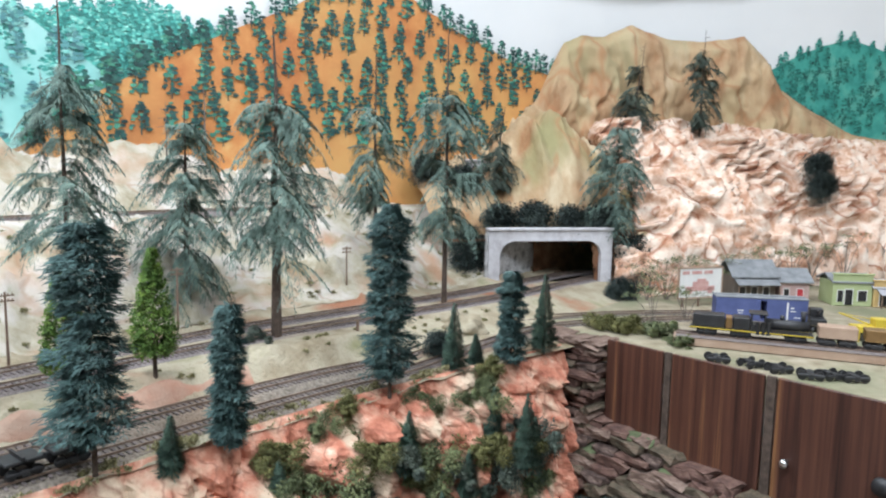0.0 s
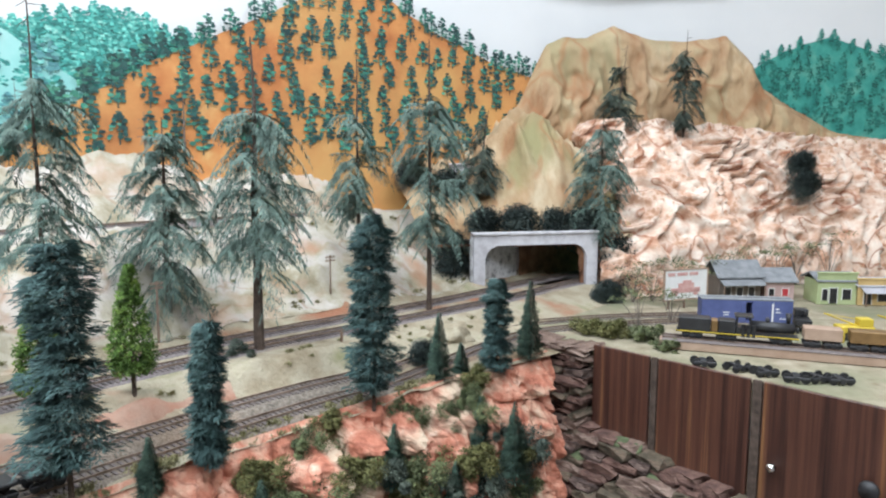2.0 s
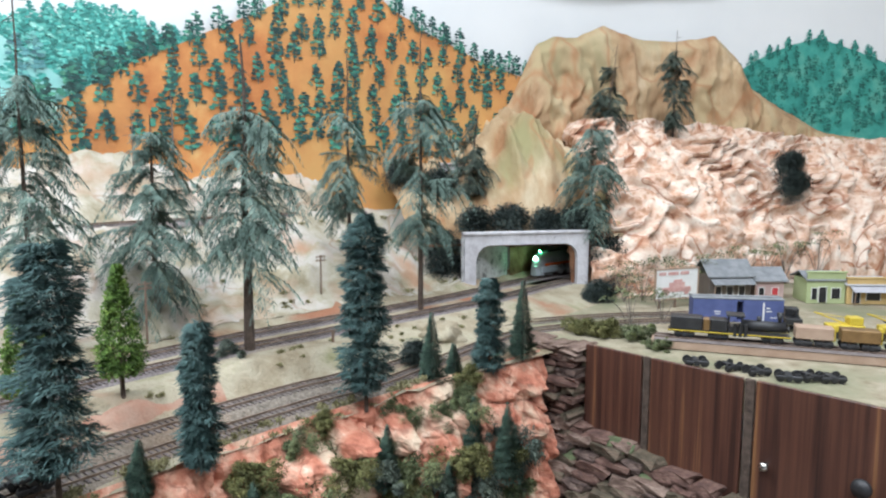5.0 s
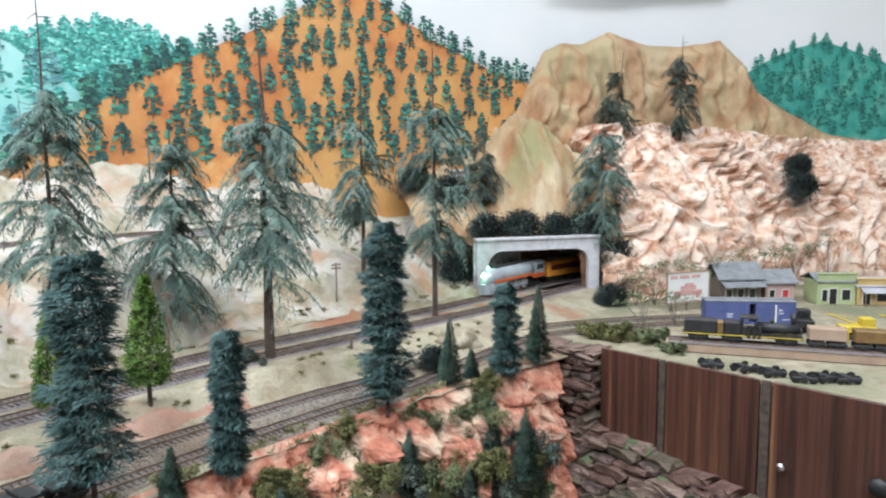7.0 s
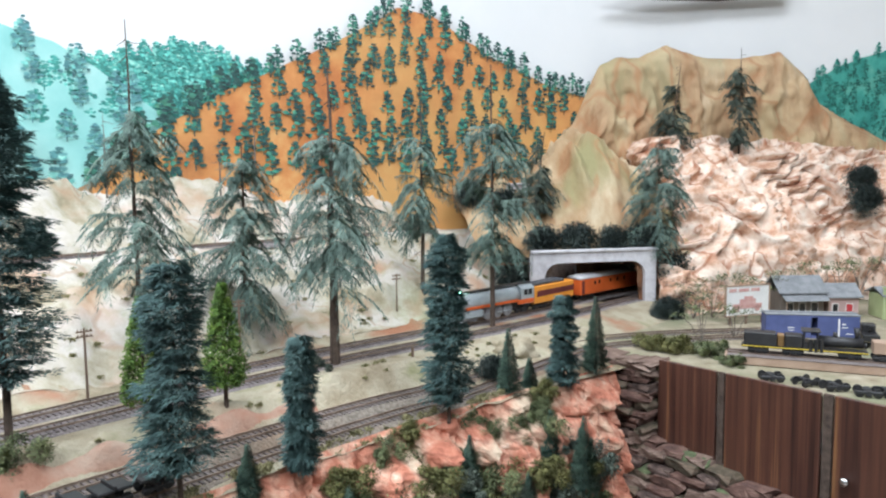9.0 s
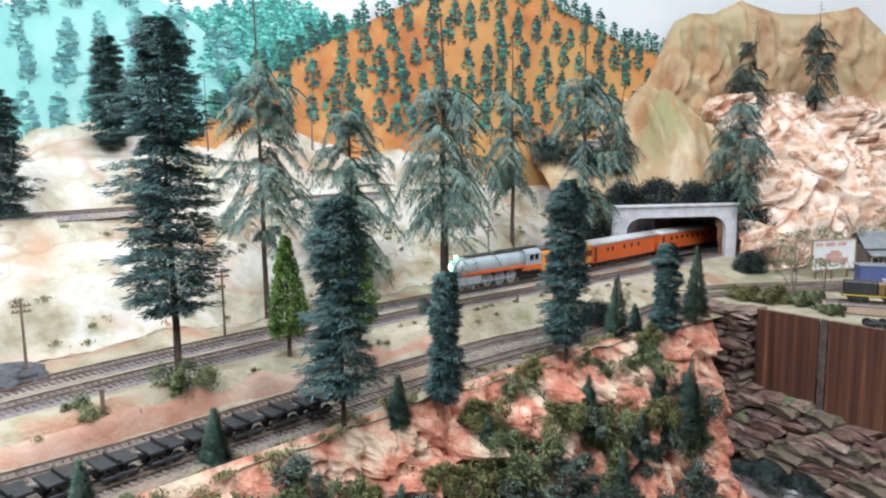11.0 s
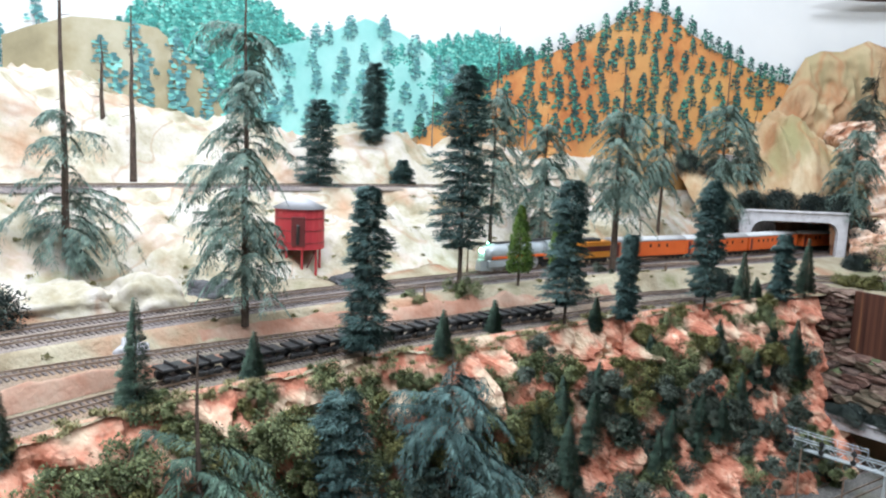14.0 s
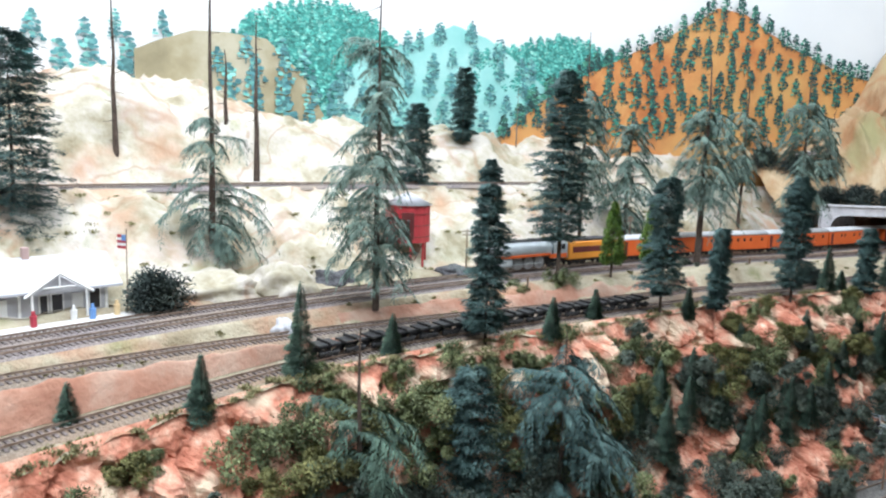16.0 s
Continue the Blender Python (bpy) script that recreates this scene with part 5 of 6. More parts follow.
def coach(n):
    ob = empty("passenger_coach", Matrix(), "orange passenger coach with a pale grey roof", "passenger car", "coaches of the train")
    L = 0.219
    bm = bmesh.new()
    box(bm, 0.002, -0.0168, 0.0105, L - 0.002, 0.0168, 0.043, 0.0008)
    part("body", bm, ORANGE, ob)
    sec = [(-0.0172, 0.0425), (-0.0155, 0.0468), (-0.008, 0.0503), (0, 0.051), (0.008, 0.0503), (0.0155, 0.0468), (0.0172, 0.0425)]
    hull("roof", [(0.001, sec), (L - 0.001, sec)], ROOF_GREY, ob, "pale grey arched roof", True)
    spots = (0.02, 0.055, 0.075, 0.095, 0.115, 0.135, 0.155, 0.175) if n else (0.06, 0.085, 0.11, 0.15, 0.165)
    for x in spots:
        for side in (-1, 1):
            bm = bmesh.new()
            box(bm, x, side * 0.0165, 0.029, x + 0.0055, side * 0.0172, 0.036)
            part("window", bm, DARK_GLASS, ob)
    for side in (-1, 1):
        bm = bmesh.new()
        box(bm, L - 0.016, side * 0.0165, 0.0125, L - 0.008, side * 0.0173, 0.039, 0.0003)
        part("door", bm, MAROON, ob)
    bm = bmesh.new()
    box(bm, 0.06, -0.012, 0.0055, 0.15, 0.012, 0.0105, 0.001)
    box(bm, 0.003, -0.008, 0.008, L - 0.003, 0.008, 0.0105)
    box(bm, -0.002, -0.007, 0.013, 0.002, 0.007, 0.042)
    part("underframe", bm, BLACK, ob)
    bogie(0.035, ob, 0.0055, 0.036)
    bogie(L - 0.035, ob, 0.0055, 0.036)
    return ob


LOCO, TENDER, COACHES = locomotive(), tender(), [coach(k % 3) for k in range(5)]


def nose_at(t):
    return ramp(t, (0, 3.36), (4.2, 2.985), (6.3, 2.80), (7.0, 2.712), (7.5, 2.645), (10.5, 2.318), (12.0, 2.14), (14.5, 1.857), (16.0, 1.695))


def rail_point(s):
    return MAIN.at(s, far_d(s)) if s < 3.95 else MAIN.at(s, 0.072)


def vehicle_pose(front, length):
    (ax, ay), (bx, by) = rail_point(front), rail_point(front + length)
    return pose(bx, by, 1.1007, 0, 0, math.degrees(math.atan2(ay - by, ax - bx)))


def motions():
    steps = [0.25 * k for k in range(65)]
    # each vehicle rides the far track, nose first towards the west
    walk(LOCO, [(t, vehicle_pose(nose_at(t), 0.196)) for t in steps])
    walk(TENDER, [(t, vehicle_pose(nose_at(t) + 0.198, 0.138)) for t in steps])
    for k, c in enumerate(COACHES):
        walk(c, [(t, vehicle_pose(nose_at(t) + 0.338 + 0.221 * k, 0.219)) for t in steps])
    for ob, x, y in DRIVERS:
        walk(ob, [(0.1 * k, pose(x, y, 0.0118, 0, math.degrees((3.36 - nose_at(0.1 * k)) / 0.0118), 0)) for k in range(161)])


# ---- stored underframes on the near siding ----
def log_truck(s):
    d, z = near_siding(s)
    x, y = MAIN.at(s, d)
    ob = empty("log_car_truck", pose(x, y, z + 0.003, 0, 0, math.degrees(MAIN.head(s))), "black skeleton log car truck parked on the siding", "rail truck", "trucks on the siding")
    bm = bmesh.new()
    box(bm, -0.0165, -0.0125, 0.0135, -0.003, 0.0125, 0.0165, 0.0006)
    box(bm, 0.0005, -0.0125, 0.0135, 0.0145, 0.0125, 0.0165, 0.0006)
    part("deck", bm, BLACK, ob)
    bm = bmesh.new()
    box(bm, -0.019, -0.0025, 0.009, 0.019, 0.0025, 0.0135)
    box(bm, -0.003, -0.0135, 0.015, -0.0005, 0.0135, 0.0195, 0.0003)
    part("bolster", bm, BLACK, ob)
    bogie(0.0, ob, 0.0048, 0.02)


for k in range(16):
    log_truck(1.275 + k * 0.0395)


# ---- yard: turntable bridge, engines, boxcar, buildings ----
def turntable():
    ang = math.degrees(math.atan2(0.95 - 1.05, 0.62 - 0.355))
    ob = empty("turntable_bridge", pose(0.352, 1.052, 1.0725, 0, 0, ang), "beige girder turntable bridge set in the yard", "turntable")
    for y in (-0.021, 0.021):
        bm = bmesh.new()
        box(bm, 0.006, y - 0.0015, 0.001, 0.55, y + 0.0015, 0.0135, 0.0006)
        part("girder", bm, BEIGE, ob)
    bm = bmesh.new()
    box(bm, 0.0, -0.0235, 0.0128, 0.56, 0.0235, 0.0146, 0.0005)
    part("deck", bm, TIE, ob)
    for y in (-0.00825, 0.00825):
        bm = bmesh.new()
        box(bm, 0, y - 0.0008, 0.0146, 0.56, y + 0.0008, 0.0168)
        part("rail", bm, RAIL, ob)
    bm = bmesh.new()
    box(bm, -0.004, -0.026, 0.0, 0.004, 0.026, 0.012, 0.001)
    box(bm, 0.55, -0.026, 0.0, 0.565, 0.026, 0.012, 0.001)
    part("end_beam", bm, BEIGE, ob)
    return ang


ANG = turntable()
TT = pose(0.352, 1.052, 1.0893, 0, 0, ANG)


def geared_engine():
    ob = empty("geared_steam_locomotive", TT @ pose(0.022, 0, 0), "black geared logging locomotive with brass-lined running boards", "locomotive")
    bm = bmesh.new()
    box(bm, 0.0, -0.012, 0.012, 0.044, 0.012, 0.031, 0.001)
    box(bm, 0.055, -0.012, 0.012, 0.078, 0.012, 0.03, 0.001)
    part("tender_tank", bm, BLACK, ob)
    bm = bmesh.new()
    box(bm, 0.045, -0.010, 0.012, 0.054, 0.010, 0.029, 0.001)
    part("wood_load", bm, BRONZE, ob, "brown wood load")
    bm = bmesh.new()
    for x in (0.079, 0.097):
        for y in (-0.0115, 0.0115):
            box(bm, x, y - 0.0008, 0.012, x + 0.0016, y + 0.0008, 0.037)
    box(bm, 0.076, -0.0135, 0.036, 0.101, 0.0135, 0.0385, 0.0008)
    box(bm, 0.079, -0.0115, 0.012, 0.098, 0.0115, 0.021)
    part("cab", bm, BLACK, ob)
    bm = bmesh.new()
    rod(bm, (0.098, 0.003, 0.022), (0.155, 0.003, 0.022), 0.0082, 0.0075, 16)
    rod(bm, (0.147, 0.003, 0.028), (0.147, 0.003, 0.043), 0.0022, 0.0044, 12)
    rod(bm, (0.120, 0.003, 0.028), (0.120, 0.003, 0.0355), 0.0033, 0.0028, 12)
    part("boiler", bm, BLACK, ob, "", True)
    bm = bmesh.new()
    for k in range(3):
        rod(bm, (0.088 + k * 0.007, -0.012, 0.008), (0.088 + k * 0.007, -0.012, 0.026), 0.0028, 0.0028, 8)
    part("side_cylinder", bm, BLACK, ob)
    bm = bmesh.new()
    for y in (-0.0135, 0.0135):
        box(bm, -0.003, y - 0.0005, 0.0105, 0.16, y + 0.0005, 0.0118)
    part("running_board_edge", bm, YELLOW, ob, "brass-yellow running board edge")
    bm = bmesh.new()
    box(bm, -0.003, -0.012, 0.009, 0.16, 0.012, 0.012)
    part("frame", bm, BLACK, ob)
    for x in (0.02, 0.066, 0.138):
        bogie(x, ob, 0.0052, 0.018)
    return ob


geared_engine()


def brass_car(x, m_, text):
    ob = empty("tank_wagon", TT @ pose(x, 0, 0), text, "wagon", "wagons on the turntable")
    bm = bmesh.new()
    box(bm, 0, -0.012, 0.011, 0.048, 0.012, 0.028, 0.001)
    part("body", bm, m_, ob)
    bm = bmesh.new()
    box(bm, 0.048, -0.001, 0.008, 0.052, 0.012, 0.03, 0.0006)
    part("end_ladder", bm, YELLOW, ob)
    bogie(0.011, ob, 0.0052, 0.013)
    bogie(0.037, ob, 0.0052, 0.013)


brass_car(0.188, BEIGE, "beige low-sided wagon on the turntable")
brass_car(0.245, BRONZE, "brown brass box wagon on the turntable")
brass_car(0.302, BRONZE, "brown brass wagon on the turntable")


def boxcar():
    ob = empty("boxcar", pose(0.447, 1.16, 1.0775, 0, 0, -9), "blue forty-foot boxcar with its door open", "boxcar")
    bm = bmesh.new()
    box(bm, 0, -0.016, 0.010, 0.062, 0.016, 0.047, 0.0006)
    box(bm, 0.078, -0.016, 0.010, 0.14, 0.016, 0.047, 0.0006)
    box(bm, 0.062, -0.0155, 0.010, 0.078, 0.0155, 0.013)
    box(bm, 0.062, -0.016, 0.044, 0.078, 0.016, 0.047)
    part("body", bm, BLUE, ob)
    bm = bmesh.new()
    box(bm, 0.0605, -0.0175, 0.013, 0.068, -0.0162, 0.0445, 0.0003)
    part("door", bm, BLUE, ob)
    # near-black panel that stands in for the shade inside the open doorway
    bm = bmesh.new()
    box(bm, 0.0625, 0.012, 0.013, 0.0775, 0.0135, 0.044)
    part("doorway_shade", bm, DARK_GLASS, ob)
    bm = bmesh.new()
    box(bm, -0.001, -0.0168, 0.047, 0.141, 0.0168, 0.049, 0.0006)
    box(bm, 0.0, -0.003, 0.049, 0.14, 0.003, 0.0505)
    part("roof", bm, SLATE, ob)
    for a, b, c, d in ((0.108, 0.0125, 0.1105, 0.043), (0.1135, 0.033, 0.119, 0.035), (0.1135, 0.028, 0.122, 0.0295), (0.033, 0.026, 0.043, 0.0275), (0.034, 0.022, 0.042, 0.0233), (0.12, 0.018, 0.13, 0.0192)):
        bm = bmesh.new()
        box(bm, a, -0.0164, b, c, -0.0159, d)
        part("lettering", bm, WHITE, ob, "white lettering bar")
    bogie(0.022, ob)
    bogie(0.118, ob)


boxcar()


def building(m, w, d, h, wall, roof, label, front=False, ridge=0.02, openings=(), eave=0.006, porch=None):
    ob = empty("model_building", m, label, "building", "town buildings")
    bm = bmesh.new()
    box(bm, 0, 0, 0, w, d, h, 0.0006)
    part("wall", bm, wall, ob)
    if front:
        bm = bmesh.new()
        box(bm, -0.003, -0.003, 0, w + 0.003, -0.0002, h + ridge, 0.0005)
        box(bm, -0.005, -0.005, h + ridge, w + 0.005, 0.001, h + ridge + 0.003, 0.0005)
        part("false_front", bm, wall, ob)
    e = eave
    sec = [(-e, h - 0.002), (-e, h + 0.0005), (d / 2, h + ridge), (d + e, h + 0.0005), (d + e, h - 0.002), (d / 2, h + ridge - 0.0025)]
    hull("roof", [(-e, sec), (w + e, sec)], roof, ob)
    for a, z0, b, z1, m_ in openings:
        y = -0.0036 if front else -0.0006
        nm = "door" if z0 < 0.004 else "window"
        bm = bmesh.new()
        box(bm, a, y - 0.0004, z0, b, y + 0.0008, z1)
        p = part(nm, bm, m_, ob)
        bm = bmesh.new()
        for q in ((a - 0.001, z0, a, z1), (b, z0, b + 0.001, z1), (a - 0.001, z1, b + 0.001, z1 + 0.0012)):
            box(bm, q[0], y - 0.0009, q[1], q[2], y + 0.0006, q[3])
        part("frame", bm, WHITE, p)
    if porch:
        bm = bmesh.new()
        a, b, z = porch
        hull("porch_roof", [(a, [(-0.022, z - 0.004), (-0.022, z - 0.003), (0.0, z + 0.007), (0.0, z + 0.005)]), (b, [(-0.022, z - 0.004), (-0.022, z - 0.003), (0.0, z + 0.007), (0.0, z + 0.005)])], roof, ob)
        for x in (a + 0.002, b - 0.002):
            box(bm, x - 0.0008, -0.021, 0, x + 0.0008, -0.0194, z - 0.003)
        part("porch_post", bm, POLE, ob)
    return ob


building(pose(0.565, 1.375, 1.073, 0, 0, 4), 0.085, 0.06, 0.05, mat("weathered_boards", [(0.3, (0.12, 0.1, 0.085)), (0.7, (0.24, 0.2, 0.17))], 40, 0.85, stretch=(1, 1, 0.1)), SLATE, "grey-roofed weathered depot with a long front porch", ridge=0.03, openings=((0.012, 0.012, 0.024, 0.03, DARK_GLASS), (0.036, 0.002, 0.048, 0.03, DARK_GLASS), (0.06, 0.012, 0.072, 0.03, DARK_GLASS)), porch=(0.0, 0.085, 0.04))
building(pose(0.66, 1.385, 1.073, 0, 0, 0), 0.058, 0.055, 0.04, PINK_WALL, SLATE, "small pink house with a grey roof", ridge=0.024, openings=((0.008, 0.012, 0.018, 0.026, DARK_GLASS), (0.034, 0.012, 0.046, 0.026, RED)))
building(pose(0.752, 1.36, 1.073, 0, 0, -3), 0.068, 0.06, 0.046, GREEN_WALL, SLATE, "pale green false-front store", True, 0.014, ((0.006, 0.008, 0.016, 0.03, DARK_GLASS), (0.02, 0.002, 0.034, 0.032, DARK_GLASS), (0.044, 0.01, 0.06, 0.03, DARK_GLASS)))
building(pose(0.825, 1.35, 1.073, 0, 0, -3), 0.075, 0.06, 0.038, YELLOW_WALL, TIN, "ochre false-front shop with an awning", True, 0.012, ((0.008, 0.002, 0.022, 0.026, DARK_GLASS), (0.034, 0.008, 0.06, 0.024, DARK_GLASS)), porch=(0.002, 0.073, 0.03))
building(pose(0.92, 1.33, 1.073, 0, 0, -5), 0.09, 0.06, 0.04, YELLOW_WALL, SLATE, "weathered ochre shed in the yard", openings=((0.01, 0.002, 0.03, 0.026, DARK_GLASS),))


def billboard():
    ob = empty("billboard", pose(0.437, 1.308, 1.0725, 0, 0, 20), "cream billboard with a faded red car picture", "billboard")
    bm = bmesh.new()
    box(bm, 0.0, -0.001, 0.018, 0.096, 0.001, 0.073, 0.0004)
    part("board", bm, WHITE, ob)
    bm = bmesh.new()
    for q in ((-0.002, 0.016, 0.098, 0.0185), (-0.002, 0.0725, 0.098, 0.075), (-0.002, 0.016, 0.0, 0.075), (0.096, 0.016, 0.098, 0.075)):
        box(bm, q[0], -0.002, q[1], q[2], 0.002, q[3])
    part("frame", bm, BEIGE, ob)
    bm = bmesh.new()
    for x in (0.012, 0.048, 0.084):
        box(bm, x - 0.0015, 0.001, 0, x + 0.0015, 0.004, 0.07)
    part("post", bm, POLE, ob)
    faded = mat("faded_red_print", [(0.3, (0.5, 0.24, 0.22)), (0.7, (0.64, 0.42, 0.38))], 90, 0.7)
    bm = bmesh.new()
    for q in ((0.014, 0.03, 0.08, 0.039), (0.03, 0.039, 0.066, 0.048), (0.04, 0.048, 0.06, 0.053)):
        box(bm, q[0], -0.0016, q[1], q[2], -0.0009, q[3], 0.0002)
    for x in (0.024, 0.07):
        rod(bm, (x, -0.0016, 0.03), (x, -0.0009, 0.03), 0.006, 0.006, 14)
    part("picture", bm, faded, ob, "faded red motor car shape")
    bm = bmesh.new()
    for q in ((0.006, 0.062, 0.022, 0.068), (0.027, 0.062, 0.05, 0.068), (0.055, 0.062, 0.074, 0.068)):
        box(bm, q[0], -0.0016, q[1], q[2], -0.0009, q[3])
    part("lettering", bm, faded, ob, "faded lettering bars")


billboard()


def wheelset(x, y, turn):
    ob = empty("freight_truck", pose(x, y, 1.0727, 0, 0, turn), "loose black freight car truck on the yard edge", "rail truck", "loose trucks by the fascia")
    bogie(0.0, ob, 0.0058, 0.02)
    bm = bmesh.new()
    box(bm, -0.014, -0.0105, 0.0052, 0.014, -0.0085, 0.0085, 0.0005)
    box(bm, -0.014, 0.0085, 0.0052, 0.014, 0.0105, 0.0085, 0.0005)
    part("side_frame", bm, BLACK, ob)


for k, (x, y) in enumerate(((0.372, 0.942), (0.408, 0.92), (0.434, 0.898), (0.462, 0.872), (0.488, 0.872), (0.512, 0.865))):
    wheelset(x, y, (-10, 25, 5, -20, 15, -5)[k])


def speeder(x, y, turn, m_, text):
    ob = empty("crane_wagon", pose(x, y, 1.0727, 0, 0, turn), text, "wagon", "yard wagons")
    bm = bmesh.new()
    box(bm, 0, -0.012, 0.012, 0.052, 0.012, 0.022, 0.001)
    box(bm, 0.03, -0.010, 0.022, 0.05, 0.010, 0.034, 0.001)
    part("body", bm, m_, ob)
    bm = bmesh.new()
    rod(bm, (0.03, 0, 0.022), (-0.02, 0, 0.04), 0.0014, 0.001, 6)
    rod(bm, (0.04, 0, 0.03), (-0.02, 0, 0.04), 0.0005, 0.0005, 5)
    part("boom", bm, m_, ob)
    bogie(0.012, ob)
    bogie(0.042, ob)


speeder(0.635, 1.09, -8, YELLOW, "yellow work crane wagon in the yard")
speeder(0.71, 1.075, -8, YELLOW, "yellow work crane wagon in the yard")
speeder(0.6, 1.12, 70, BLACK, "black crane tender in the yard")
speeder(0.70, 1.02, -12, BLACK, "black hoist wagon in the yard")


# ---- west end: tank, station, poles ----
def water_tank():
    ob = empty("water_tank", pose(-0.735, 0.605, 1.098, 0, 0, 20), "red wooden trackside water tank with a pale conical roof", "water tank")
    bm = bmesh.new()
    rod(bm, (0, 0, 0.05), (0, 0, 0.116), 0.041, 0.0405, 28)
    part("tank", bm, RED, ob, "red painted tank")
    bm = bmesh.new()
    rod(bm, (0, 0, 0.116), (0, 0, 0.138), 0.045, 0.001, 28)
    part("roof", bm, TIN, ob, "pale conical tin roof", True)
    bm = bmesh.new()
    for z in (0.06, 0.08, 0.1):
        rod(bm, (0, 0, z), (0, 0, z + 0.0012), 0.0416, 0.0416, 28)
    part("hoop", bm, MAROON, ob)
    for k in range(8):
        a = k * math.pi / 4 + 0.2
        bm = bmesh.new()
        rod(bm, (math.cos(a) * 0.034, math.sin(a) * 0.034, -0.004), (math.cos(a) * 0.034, math.sin(a) * 0.034, 0.05), 0.0022, 0.0022, 6)
        part("leg", bm, RED, ob)
    bm = bmesh.new()
    for k in range(4):
        a = k * math.pi / 2 + 0.2
        b = a + math.pi / 4
        rod(bm, (math.cos(a) * 0.034, math.sin(a) * 0.034, 0.004), (math.cos(b) * 0.034, math.sin(b) * 0.034, 0.048), 0.001, 0.001, 5)
    part("brace", bm, MAROON, ob)
    bm = bmesh.new()
    a = math.radians(-78)
    dx, dy = math.cos(a), math.sin(a)
    box(bm, -0.010, -0.0425, 0.056, 0.012, -0.039, 0.104, 0.0006)
    part("spout_frame", bm, MAROON, ob)
    bm = bmesh.new()
    rod(bm, (0, -0.041, 0.06), (0.002, -0.056, 0.092), 0.0026, 0.0026, 8)
    part("spout", bm, BLACK, ob)


water_tank()


def station():
    ob = empty("station", pose(-1.062, -0.07, 1.098, 0, 0, 62), "grey wooden railway station with a white roof", "station")
    w, d, h = 0.215, 0.08, 0.036
    bm = bmesh.new()
    box(bm, 0, 0, 0, w, d, h, 0.0008)
    part("wall", bm, GREY_WALL, ob)
    e = 0.014
    sec = [(-e, h - 0.003), (-e, h), (d / 2, h + 0.034), (d + e, h), (d + e, h - 0.003), (d / 2, h + 0.031)]
    hull("roof", [(-e, sec), (w + e, sec)], TIN, ob, "white shingle roof")
    gx = 0.154
    hull("gable", [(-0.008, [(gx - 0.032, h - 0.004), (gx, h + 0.018), (gx + 0.032, h - 0.004)]), (-0.006, [(gx - 0.032, h - 0.004), (gx, h + 0.018), (gx + 0.032, h - 0.004)])], GREY_WALL, ob).matrix_basis = Matrix(((0, 1, 0, 0), (1, 0, 0, -0.008), (0, 0, 1, 0), (0, 0, 0, 1)))
    bm = bmesh.new()
    for sgn in (-1, 1):
        rod(bm, (gx, -0.02, h + 0.021), (gx + sgn * 0.038, -0.02, h - 0.005), 0.0018, 0.0018, 4)
        rod(bm, (gx + sgn * 0.03, -0.019, 0), (gx + sgn * 0.03, -0.019, h - 0.002), 0.0014, 0.0014, 6)
    part("porch", bm, WHITE, ob, "white porch trim")
    for a, z0, b, z1, nm in ((0.016, 0.002, 0.03, 0.026, "door"), (0.05, 0.01, 0.062, 0.028, "window"), (0.09, 0.002, 0.101, 0.026, "door"), (0.137, 0.006, 0.145, 0.028, "window"), (0.15, 0.002, 0.162, 0.028, "door"), (0.174, 0.002, 0.184, 0.026, "door"), (0.193, 0.006, 0.205, 0.03, "window")):
        bm = bmesh.new()
        box(bm, a, -0.0012, z0, b, 0.0006, z1)
        p = part(nm, bm, DARK_GLASS if nm == "window" or a == 0.15 else WHITE, ob)
        bm = bmesh.new()
        for q in ((a - 0.0014, z0, a, z1), (b, z0, b + 0.0014, z1), (a - 0.0014, z1, b + 0.0014, z1 + 0.0016)):
            box(bm, q[0], -0.0018, q[1], q[2], 0.0006, q[3])
        part("frame", bm, WHITE, p)
    for x in (0.06, 0.13):
        bm = bmesh.new()
        box(bm, x, d / 2 - 0.004, h + 0.024, x + 0.008, d / 2 + 0.004, h + 0.046, 0.0006)
        part("chimney", bm, PINK_WALL, ob)
    for x in (0.072, 0.115, 0.213):
        bm = bmesh.new()
        box(bm, x - 0.0016, -0.0022, 0.0, x + 0.0016, 0.0, h - 0.002, 0.0003)
        part("pilaster", bm, WHITE, ob)
    bm = bmesh.new()
    rod(bm, (gx, -0.0195, h + 0.004), (gx, -0.0195, h + 0.02), 0.0011, 0.0011, 4)
    rod(bm, (gx - 0.018, -0.0195, h + 0.004), (gx + 0.018, -0.0195, h + 0.004), 0.0011, 0.0011, 4)
    part("gable_truss", bm, WHITE, ob)
    bm = bmesh.new()
    box(bm, -0.05, -0.055, -0.008, w + 0.03, d + 0.01, 0.0, 0.001)
    part("platform", bm, PLATFORM, ob, "pale concrete platform")


